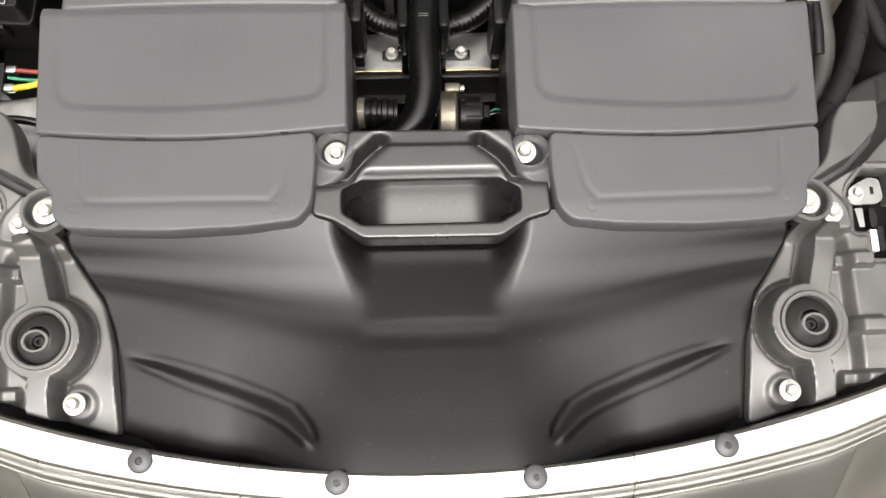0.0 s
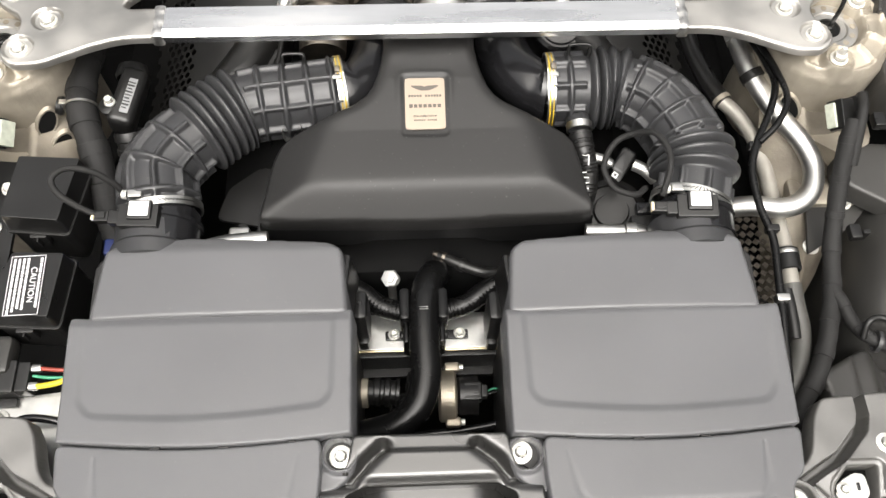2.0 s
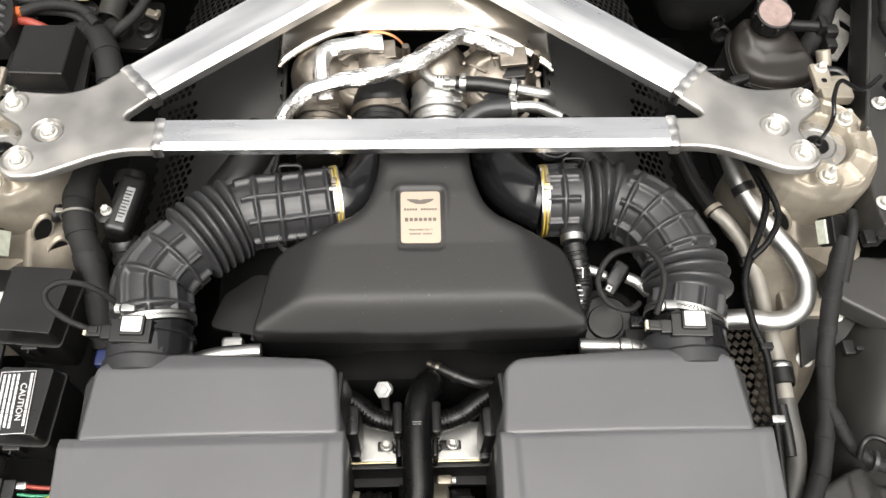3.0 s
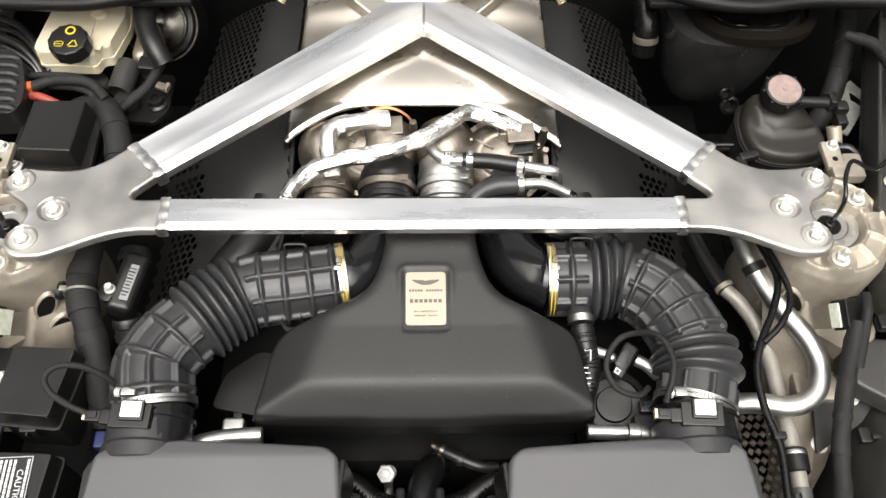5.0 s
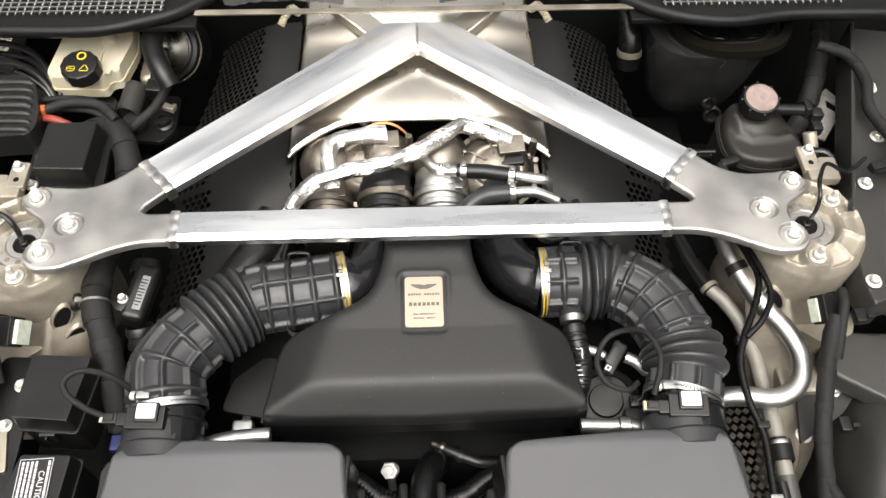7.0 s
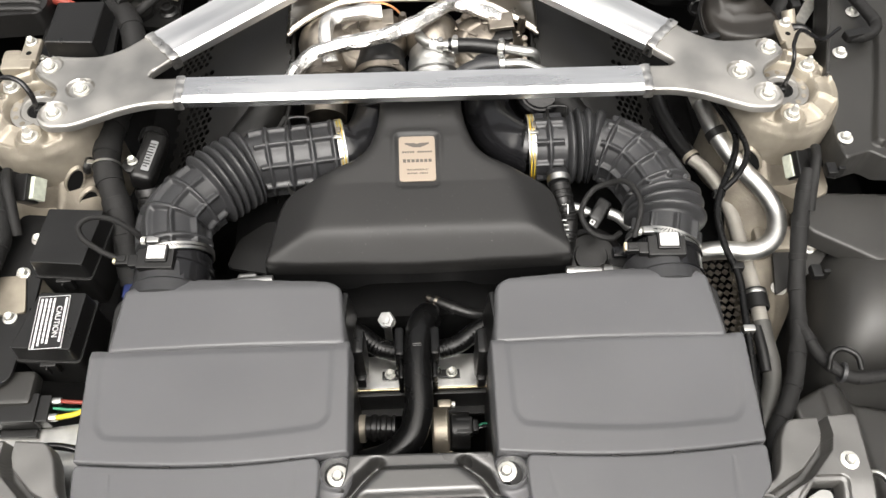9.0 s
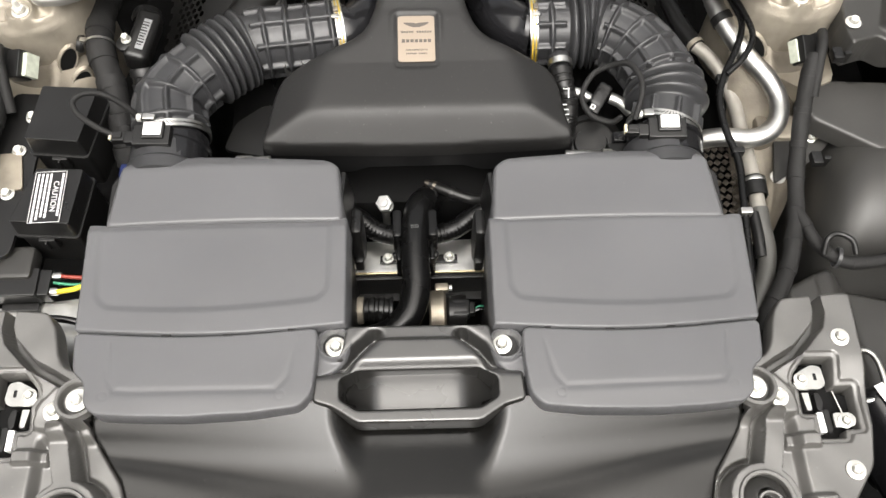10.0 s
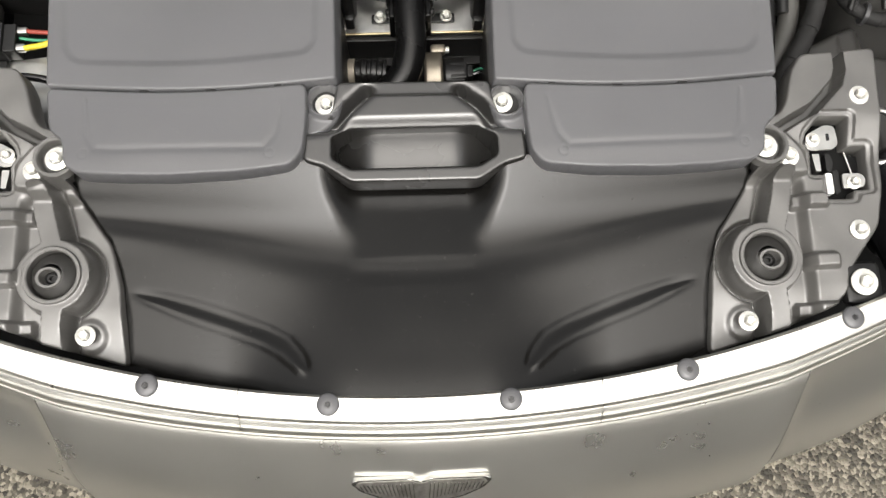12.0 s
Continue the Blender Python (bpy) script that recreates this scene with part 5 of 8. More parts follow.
# ---- turbochargers ----
def turbo(cx, cy, plate_dx):
    t = thing("turbocharger", "cast turbocharger housing under the heat shield", "turbocharger", "turbochargers")
    m = Matrix.Translation((cx, cy - 0.004, 0.786)) @ Euler((radians(24), radians(4), 0)).to_matrix().to_4x4() @ Matrix.Diagonal((1.18, 1.08, 1.0, 1.0))
    part("volute", lathe([(0.0, 0.044), (0.012, 0.0435), (0.022, 0.041), (0.030, 0.037), (0.033, 0.0385), (0.037, 0.038), (0.047, 0.030), (0.055, 0.017), (0.058, 0.0), (0.055, -0.02), (0.045, -0.04), (0.02, -0.05)], m, 56), NICKEL, t)
    part("flange_ring", lathe([(0.052, 0.012), (0.0625, 0.010), (0.0635, 0.008), (0.0635, 0.002), (0.060, 0.0)], m, 56), NICKEL, t)
    for k in range(3):
        a = radians(60 + 44 * k)
        part("cast_rib", tube([m @ Vector((r * math.cos(a), r * math.sin(a), z)) for r, z in ((0.018, 0.0425), (0.030, 0.038), (0.044, 0.0325), (0.055, 0.017))], 0.0026, n=8), NICKEL, t)
    for k in range(7):
        a = 2 * math.pi * k / 7 + 0.3
        part("band_bolt", lathe([(0.0058, 0.0), (0.0058, 0.018), (0.0042, 0.020), (0, 0.020)], m @ Matrix.Translation((0.0595 * math.cos(a), 0.0595 * math.sin(a), 0)), 8), NICKEL, t)
    for k in range(2):
        a = radians(200 + 130 * k)
        q = m @ Vector((0.062 * math.cos(a), 0.062 * math.sin(a), 0.006))
        part("boss", lathe([(0.011, -0.02), (0.011, 0.008), (0.009, 0.011), (0.005, 0.011), (0.004, 0.006), (0, 0.006)], Matrix.Translation(q) @ m.to_3x3().normalized().to_4x4(), 18), NICKEL, t)
    for k in range(4):
        a = radians(25 + 42 * k)
        hex_bolt("housing_bolt", m @ Vector((0.050 * math.cos(a), 0.050 * math.sin(a), 0.026)), 0.0058, 0.0042, 0.005, parent=t, mat=NICKEL, m=m.to_3x3().normalized().to_4x4())
    part("oil_feed", tube([(cx + 0.012, cy + 0.014, 0.824), (cx + 0.014, cy + 0.020, 0.838), (cx + 0.006, cy + 0.034, 0.846), (cx - 0.006, cy + 0.050, 0.838)], 0.0034, n=10), TURBO_DARK, t)
    turn = Euler((radians(10), radians(-4), radians(3))).to_matrix()
    part("actuator_plate", boxes(((cx + plate_dx, cy + 0.008, 0.842), (0.042, 0.032, 0.008), 0.002, 2, turn)), NICKEL, t)
    part("actuator_case", boxes(((cx + plate_dx, cy - 0.004, 0.822), (0.040, 0.030, 0.018), 0.003, 2, turn), ((cx + plate_dx + 0.004, cy - 0.022, 0.818), (0.018, 0.008, 0.008), 0.001, 2, turn)), BLACK, t)
    part("stud", lathe([(0.007, 0), (0.007, 0.022), (0.0055, 0.026), (0.0055, 0.03), (0, 0.031)], Matrix.Translation((cx + plate_dx + 0.036, cy + 0.012, 0.818)), 16), NICKEL, t)
    part("side_pipe", tube([(cx - 0.03, cy - 0.01, 0.80), (cx - 0.055, cy - 0.028, 0.80), (cx - 0.062, cy - 0.06, 0.79)], 0.017, n=20), NICKEL, t)
    return t


turbo(-0.088, 0.172, 0.036)
turbo(0.122, 0.158, 0.026)
ring = part("copper_gasket", lathe([(0.046, 0), (0.049, 0.002), (0.049, 0.006), (0.046, 0.008)], Matrix.Translation((-0.058, 0.194, 0.802)) @ Euler((radians(55), 0, 0)).to_matrix().to_4x4(), 40), material("copper_ring", (0.50, 0.22, 0.10), 0.35, 1.0, spots=0.2, spot_size=60))
tagged(ring, "heat-tinted copper gasket ring behind the turbocharger", "gasket")


def coupling(cx, cy, r, mat, label, metal=None, z=0.778, tip=0.02):
    t = thing("hose_coupling", label, "coupling", "turbo couplings")
    m = axis((cx, cy + 0.055, z + 0.012), (cx * 1.02, cy - 0.10, z - tip))
    back = axis((cx, cy + 0.115, z + 0.020), (cx * 1.02, cy - 0.04, z - tip * 0.6))
    part("compressor_scroll", lathe([(0.0, -0.015), (0.022, -0.012), (0.038, 0.0), (0.047, 0.016), (0.050, 0.034), (0.047, 0.052), (0.040, 0.064), (r, 0.070)], back, 44), NICKEL, t)
    part("sleeve", lathe([(r * 0.92, 0), (r, 0.004), (r, 0.02), (r * 1.06, 0.024), (r * 1.06, 0.034), (r, 0.038), (r * 0.97, 0.12), (0, 0.12)], m, 44), mat, t)
    part("clamp_band", lathe([(r * 1.06, 0.040), (r * 1.10, 0.0415), (r * 1.10, 0.051), (r * 1.06, 0.0525)], m, 44), metal or STEEL, t)
    part("bead", lathe([(r * 0.98, 0.060), (r * 1.05, 0.063), (r * 1.05, 0.070), (r * 0.98, 0.073)], m, 44), mat, t)
    part("inner_cup", lathe([(r * 0.93, -0.001), (r * 0.80, 0.002), (r * 0.74, -0.006), (r * 0.60, -0.008), (r * 0.56, 0.012), (0, 0.014)], m, 40), metal or STEEL, t)
    part("clamp_tail", boxes((m @ Vector((0, 0, 0.046)) + Vector((r * 0.55, -0.004, r * 0.93)), (0.020, 0.010, 0.003), 0.001)), metal or STEEL, t)
    part("clamp_screw", boxes((m @ Vector((-r * 0.8, 0.0, 0.046)) + Vector((0, 0, 0.012)), (0.012, 0.012, 0.012), 0.003)), BOLT, t)
    return t


coupling(-0.146, 0.090, 0.036, NICKEL, "cast metal compressor outlet with a band clamp", NICKEL)
coupling(-0.056, 0.092, 0.041, BLACK, "black plastic compressor inlet with a slotted band", NICKEL, 0.782)
coupling(0.034, 0.094, 0.041, TUBE, "bright steel cup on the compressor inlet", TUBE, 0.782)
coupling(0.120, 0.082, 0.036, RUBBER, "black rubber turbo hose coupling with a band clamp", NICKEL, 0.772)
t = thing("cam_cap", "black ringed cap beside the turbocharger", "cap")
part("cap_wall", lathe([(0.040, 0), (0.040, 0.018), (0.036, 0.021), (0.033, 0.018), (0.030, 0.018), (0.028, 0.021), (0, 0.022)], Matrix.Translation((0.208, 0.058, 0.775)) @ Euler((radians(20), 0, 0)).to_matrix().to_4x4(), 40), GLOSS, t)

rnd = random.Random(5)


def foil_pipe(points, r, label="crumpled silver foil sleeve over a turbo oil line"):
    def shape(d, a):
        p = Vector((math.cos(a) * 1.1, math.sin(a) * 1.1, d * 34))
        return r * (1.06 + 0.30 * noise.noise(p) + 0.16 * noise.noise(p * 2.1) - 0.12 * abs(noise.noise(p * 3.3)))
    return tagged(part("foil_sleeve", tube(points, r, n=13, step=0.0065, shape=shape), FOIL, angle=16), label, "heat sleeve", "foil sleeves")


foil_pipe([(-0.212, 0.040, 0.815), (-0.190, 0.066, 0.838), (-0.158, 0.094, 0.851), (-0.100, 0.110, 0.856), (-0.042, 0.124, 0.858), (0.012, 0.150, 0.862), (0.050, 0.178, 0.864), (0.074, 0.191, 0.860), (0.110, 0.183, 0.853), (0.146, 0.176, 0.84)], 0.0118)
foil_pipe([(-0.138, 0.100, 0.825), (-0.140, 0.125, 0.848), (-0.141, 0.150, 0.858), (-0.128, 0.168, 0.858), (-0.095, 0.178, 0.856), (-0.052, 0.186, 0.853)], 0.0128)


def banded_pipe(points, r, mat, label, bands=()):
    t = thing("coolant_pipe", label, "pipe", "turbo coolant pipes")
    part("pipe_wall", tube(points, r, n=20), mat, t)
    line = glide(points, 0.002)
    for f in bands:
        i = min(int(f * (len(line) - 1)), len(line) - 2)
        part("band", lathe([(r * 1.03, -0.005), (r * 1.22, -0.0045), (r * 1.22, 0.0045), (r * 1.03, 0.005)], axis(line[i], line[i + 1]), 24), STEEL, t)
        part("band_ear", boxes((line[i] + Vector((0, 0, r * 1.35)), (0.007, 0.009, 0.006), 0.0015)), STEEL, t)
    return t


t = banded_pipe([(0.010, 0.145, 0.835), (0.022, 0.128, 0.836), (0.040, 0.119, 0.838), (0.060, 0.116, 0.839)], 0.0085, TUBE, "bent steel coolant pipe by the turbocharger", (0.75,))
part("paper_tag", lathe([(0.0088, -0.008), (0.0094, -0.0078), (0.0094, 0.0078), (0.0088, 0.008)], axis((0.036, 0.1205, 0.8376), (0.056, 0.1165, 0.8388)), 20), WHITE, t)
bm = bmesh.new()
for x, y, w in ((0.031, 0.1225, 0.0025), (0.036, 0.1215, 0.0020), (0.040, 0.1205, 0.0028)):
    add_box(bm, (x, y, 0.8474), (w, 0.0055, 0.0006), 0)
part("plain_bar", bm, INK, t)
banded_pipe([(0.058, 0.117, 0.839), (0.10, 0.113, 0.841), (0.150, 0.105, 0.839)], 0.0118, BLACK, "black rubber coolant hose with ear clamps", (0.12, 0.92))
banded_pipe([(0.146, 0.106, 0.839), (0.180, 0.100, 0.837), (0.198, 0.099, 0.832), (0.204, 0.100, 0.805)], 0.0082, TUBE, "bent steel coolant pipe by the turbocharger")
banded_pipe([(0.058, 0.030, 0.80), (0.072, 0.056, 0.822), (0.100, 0.074, 0.829), (0.148, 0.080, 0.829)], 0.0135, RUBBER, "black rubber coolant hose with ear clamps", (0.95,))
banded_pipe([(0.148, 0.080, 0.829), (0.180, 0.080, 0.828), (0.215, 0.072, 0.815)], 0.0085, TUBE, "bent steel coolant pipe by the turbocharger")


# ---- scuttle at the rear ----
def seal_strip(points, r, label):
    return tagged(part("scuttle_seal", tube(points, r, n=20, step=0.006, shape=lambda d, a: r * (1 - 0.35 * math.exp(-((a - 5.6) / 0.25) ** 2))), SEAL), label, "rubber seal", "scuttle seals")


seal_strip([(-0.82, 0.36, 0.93), (-0.65, 0.353, 0.928), (-0.52, 0.354, 0.926), (-0.44, 0.372, 0.928), (-0.39, 0.39, 0.93), (-0.34, 0.43, 0.93)], 0.011, "glossy black rubber scuttle seal")
seal_strip([(0.35, 0.41, 0.93), (0.40, 0.378, 0.929), (0.46, 0.358, 0.928), (0.53, 0.352, 0.927), (0.62, 0.364, 0.928), (0.75, 0.362, 0.93), (0.85, 0.36, 0.93)], 0.011, "glossy black rubber scuttle seal")
panel = thing("scuttle_panel", "black scuttle panel with a wire mesh intake", "scuttle panel", kind="structure")
for s, xa, xb in ((-1, 0.36, 0.82), (1, 0.36, 0.85)):
    part("panel_skin", boxes(((s * (xa + xb) / 2, 0.46, 0.915), (xb - xa, 0.19, 0.012), 0.004)), SEAL, panel)
    bm = bmesh.new()
    for k in range(24):
        add_box(bm, (s * (0.42 + 0.013 * k), 0.435, 0.929), (0.0022, 0.09, 0.0022), 0)
    for k in range(8):
        add_box(bm, (s * 0.57, 0.395 + 0.011 * k, 0.9315), (0.31, 0.0022, 0.0022), 0)
    part("wire_mesh", bm, STEEL, panel)
tagged(part("scuttle_plate", boxes(((0.005, 0.392, 0.926), (0.74, 0.012, 0.004), 0.0012)), PANEL), "thin bare metal scuttle closing plate", "metal plate")
w = tagged(part("foil_wadding", tube([(-0.32, 0.43, 0.93), (-0.22, 0.435, 0.935), (-0.12, 0.43, 0.93)], 0.016, n=22, step=0.004, shape=lambda d, a: 0.016 * (1 + 0.25 * noise.noise(Vector((math.cos(a) * 2, math.sin(a) * 2, d * 90))))), BLACKFOIL), "crumpled dark foil insulation behind the plate", "insulation", "foil wadding")
w = tagged(part("foil_wadding", tube([(0.04, 0.43, 0.93), (0.14, 0.435, 0.935), (0.30, 0.43, 0.93)], 0.016, n=22, step=0.004, shape=lambda d, a: 0.016 * (1 + 0.25 * noise.noise(Vector((math.cos(a) * 2, math.sin(a) * 2, d * 90 + 7))))), BLACKFOIL), "crumpled dark foil insulation behind the plate", "insulation", "foil wadding")


# ---- middle gap between the air boxes ----
beam = thing("cross_member", "zinc-plated steel cross member with slotted ears", "cross member")
part("beam", boxes(((0.0, -0.361, 0.600), (0.27, 0.056, 0.034), 0.003)), STEEL, beam)
part("front_web", boxes(((0.0, -0.3935, 0.578), (0.27, 0.009, 0.066), 0.002), ((0.0, -0.402, 0.552), (0.27, 0.018, 0.010), 0.002)), COVER, beam)
part("folded_lip", boxes(((0.0, -0.3905, 0.6185), (0.27, 0.0035, 0.0045), 0.0012)), material("brassy_passivate", (0.50, 0.42, 0.26), 0.34, 0.9, spots=0.3, spot_size=60), beam)
for x in (-0.046, 0.038):
    part("slotted_ear", boxes(((x, -0.368, 0.6195), (0.036, 0.014, 0.004), 0.0018)), BLACK, beam)
part("end_bracket", boxes(((-0.118, -0.36, 0.628), (0.035, 0.05, 0.022), 0.004)), STEEL, beam)
part("end_bracket", boxes(((0.112, -0.36, 0.628), (0.035, 0.05, 0.022), 0.004)), STEEL, beam)
for x in (-0.0515, 0.0435):
    hex_bolt("flange_bolt", (x, -0.367, 0.6215), 0.0088, 0.0062, 0.007, label="small zinc nut on the cross member")

t = thing("coolant_pipe", "satin black bent coolant pipe between the air boxes", "pipe", "coolant pipes")
part("pipe_wall", tube([(0.016, -0.285, 0.655), (0.008, -0.302, 0.686), (-0.003, -0.330, 0.703), (-0.008, -0.370, 0.705), (-0.008, -0.415, 0.702), (-0.008, -0.452, 0.697), (-0.018, -0.488, 0.690), (-0.044, -0.512, 0.682), (-0.080, -0.521, 0.672), (-0.14, -0.525, 0.655)], 0.0205, n=32, step=0.004), DEEP, t)
part("maker_mark", boxes(((-0.008, -0.3655, 0.7258), (0.012, 0.0005, 0.0005), 0), ((-0.008, -0.3685, 0.7258), (0.012, 0.0005, 0.0005), 0)), STEEL, t)
for s in (-1, 1):
    part("rubber_ear", boxes(((-0.008 + s * 0.026, -0.356, 0.690), (0.014, 0.046, 0.056), 0.005), ((-0.008 + s * 0.024, -0.384, 0.655), (0.011, 0.034, 0.06), 0.004)), DEEP, t)
    part("ear_pin", lathe([(0.006, 0), (0.006, 0.006), (0.004, 0.008), (0, 0.008)], axis((-0.008 + s * 0.026, -0.385, 0.668), (-0.008 + s * 0.05, -0.39, 0.668)), 14), BLACK, t)


def plain_hose(name, points, r, mat, label, category="hose", group="hoses", ridge=0.0, n=18, step=None):
    shape = (lambda d, a: r + ridge * math.sin(d * 2 * math.pi / 0.006)) if ridge else None
    return tagged(part(name, tube(points, r, n=n, step=0.0015 if ridge else step, shape=shape), mat), label, category, group)


def loom(points, r, label, every=0.045, n=22):
    """A wiring loom: cloth sleeve with overlapping tape wraps and worn ends."""
    t = thing("wiring_loom", label, "wiring loom", "wiring looms")
    seed = points[0][0] * 50
    part("sleeve", tube(points, r, n=n, step=0.004, shape=lambda d, a: r * (1 + 0.04 * math.sin(d * 95 + seed) + 0.03 * noise.noise(Vector((math.cos(a), math.sin(a), d * 40 + seed))))), TAPE, t)
    line = glide(points, 0.004)
    k = max(3, int(every / 0.004))
    for i in range(k // 2, len(line) - 3, k):
        w = 0.004 + 0.006 * abs(math.sin(i * 1.7 + seed))
        part("tape_wrap", lathe([(r * 0.98, -w), (r * 1.06, -w * 0.95), (r * 1.085, w * 0.9), (r * 0.98, w)], axis(line[i], line[i + 1]), 22), TAPE, t)
    return t


plain_hose("corrugated_hose", [(-0.135, -0.302, 0.672), (-0.098, -0.316, 0.665), (-0.068, -0.336, 0.656), (-0.030, -0.346, 0.652)], 0.0150, DEEP, "corrugated black conduit beside the coolant pipe", ridge=0.0004)
plain_hose("corrugated_hose", [(0.125, -0.302, 0.675), (0.086, -0.318, 0.668), (0.054, -0.336, 0.658), (0.014, -0.346, 0.652)], 0.0150, DEEP, "corrugated black conduit beside the coolant pipe", ridge=0.0004)
plain_hose("vent_hose", [(0.016, -0.268, 0.677), (0.034, -0.278, 0.680), (0.055, -0.288, 0.680), (0.078, -0.296, 0.678), (0.10, -0.296, 0.672)], 0.0075, BLACK, "short black vent hose under the engine cover")
t = thing("quick_coupler", "brassy quick coupler on the vent hose", "coupler")
part("nozzle", lathe([(0.004, -0.004), (0.0055, 0), (0.0055, 0.010), (0.0075, 0.011), (0.0075, 0.016), (0, 0.016)], axis((0.012, -0.266, 0.678), (0.04, -0.28, 0.681)), 16), NICKEL, t)
part("collar", lathe([(0.0092, 0.0), (0.0098, 0.001), (0.0098, 0.007), (0.0092, 0.008)], axis((0.045, -0.284, 0.680), (0.07, -0.294, 0.679)), 18), BLACK, t)
t = thing("dipstick", "pale hexagonal dipstick cap on a thin tube", "dipstick")
capm = Matrix.Translation((-0.053, -0.305, 0.683)) @ Euler((radians(20), radians(-6), 0)).to_matrix().to_4x4()
part("cap", lathe([(0.009, -0.012), (0.009, -0.004), (0.012, -0.003), (0.0132, 0.002), (0.0132, 0.010), (0.0118, 0.0135), (0.0075, 0.0145), (0.007, 0.018), (0.004, 0.019), (0, 0.019)], capm, 6), material("pale_cap_plastic", (0.36, 0.36, 0.355), 0.4, spots=0.08, spot_size=90), t)
part("cap_collar", lathe([(0.0085, 0), (0.0105, 0.001), (0.0105, 0.008), (0.0085, 0.009)], capm @ Matrix.Translation((0, 0, -0.022)), 20), material("clear_collar_plastic", (0.42, 0.42, 0.40), 0.3, spots=0.1, spot_size=90), t)
part("tube_neck", tube([(-0.0525, -0.309, 0.673), (-0.051, -0.322, 0.63), (-0.05, -0.33, 0.57)], 0.0062, n=14), STEEL, t)

t = thing("thermostat_housing", "bare aluminium thermostat housing under the pipe", "thermostat")
part("housing", lathe([(0.0, -0.016), (0.033, -0.016), (0.0365, -0.013), (0.0365, 0.006), (0.034, 0.009), (0.027, 0.010), (0.0, 0.012)], axis((0.026, -0.456, 0.606), (0.09, -0.456, 0.606)), 44), PANEL, t)
part("cover_body", lathe([(0.0, 0.0), (0.024, 0.0), (0.028, 0.004), (0.028, 0.030), (0.0, 0.032)], axis((0.036, -0.456, 0.606), (0.09, -0.456, 0.606)), 32), BLACK, t)
for y, z in ((-0.418, 0.618), (-0.494, 0.606)):
    part("flange_lug", boxes(((0.030, y, z), (0.022, 0.014, 0.016), 0.004)), PANEL, t)
    part("lug_screw", lathe([(0.0045, 0), (0.0045, 0.006), (0, 0.0065)], axis((0.040, y, z), (0.06, y, z)), 12), BOLT, t)
part("inlet_neck", lathe([(0.022, 0), (0.025, 0.003), (0.025, 0.02), (0.022, 0.024)], axis((-0.036, -0.446, 0.615), (0.02, -0.452, 0.610)), 30), BLACK, t)
part("sensor_plug", boxes(((0.058, -0.456, 0.622), (0.026, 0.026, 0.022), 0.003), ((0.074, -0.456, 0.622), (0.010, 0.018, 0.016), 0.002)), BLACK, t)
plain_hose("sensor_wire", [(0.078, -0.456, 0.625), (0.088, -0.453, 0.628), (0.098, -0.455, 0.622), (0.112, -0.466, 0.61)], 0.0016, GREEN, "thin green sensor wire", "wire", "sensor wires", n=8)
plain_hose("sensor_wire", [(0.078, -0.459, 0.623), (0.090, -0.457, 0.624), (0.102, -0.462, 0.618), (0.112, -0.475, 0.60)], 0.002, GLOSS, "thin black sensor wire", "wire", "sensor wires", n=8)
t = thing("stub_hose", "black stub hose with a steel spring clamp", "hose")
part("hose_wall", tube([(-0.125, -0.452, 0.615), (-0.085, -0.450, 0.617), (-0.045, -0.452, 0.616)], 0.019, n=24, step=0.002, shape=lambda d, a: 0.0175 + 0.0025 * (math.sin(d * 420) > 0.1)), BLACK, t)
part("spring_clamp", lathe([(0.0195, 0), (0.021, 0.001), (0.021, 0.009), (0.0195, 0.010)], axis((-0.098, -0.4505, 0.6165), (-0.06, -0.451, 0.617)), 24), TOWER, t)
part("stub_end", lathe([(0.012, 0), (0.020, 0.0), (0.021, 0.02), (0.017, 0.022)], axis((-0.036, -0.475, 0.60), (-0.044, -0.47, 0.66)), 24), BLACK, t)
plain_hose("cable", [(-0.12, -0.50, 0.59), (-0.03, -0.505, 0.585), (0.05, -0.50, 0.585), (0.13, -0.49, 0.60)], 0.006, GLOSS, "glossy black cable low in the gap", "cable", "cables")


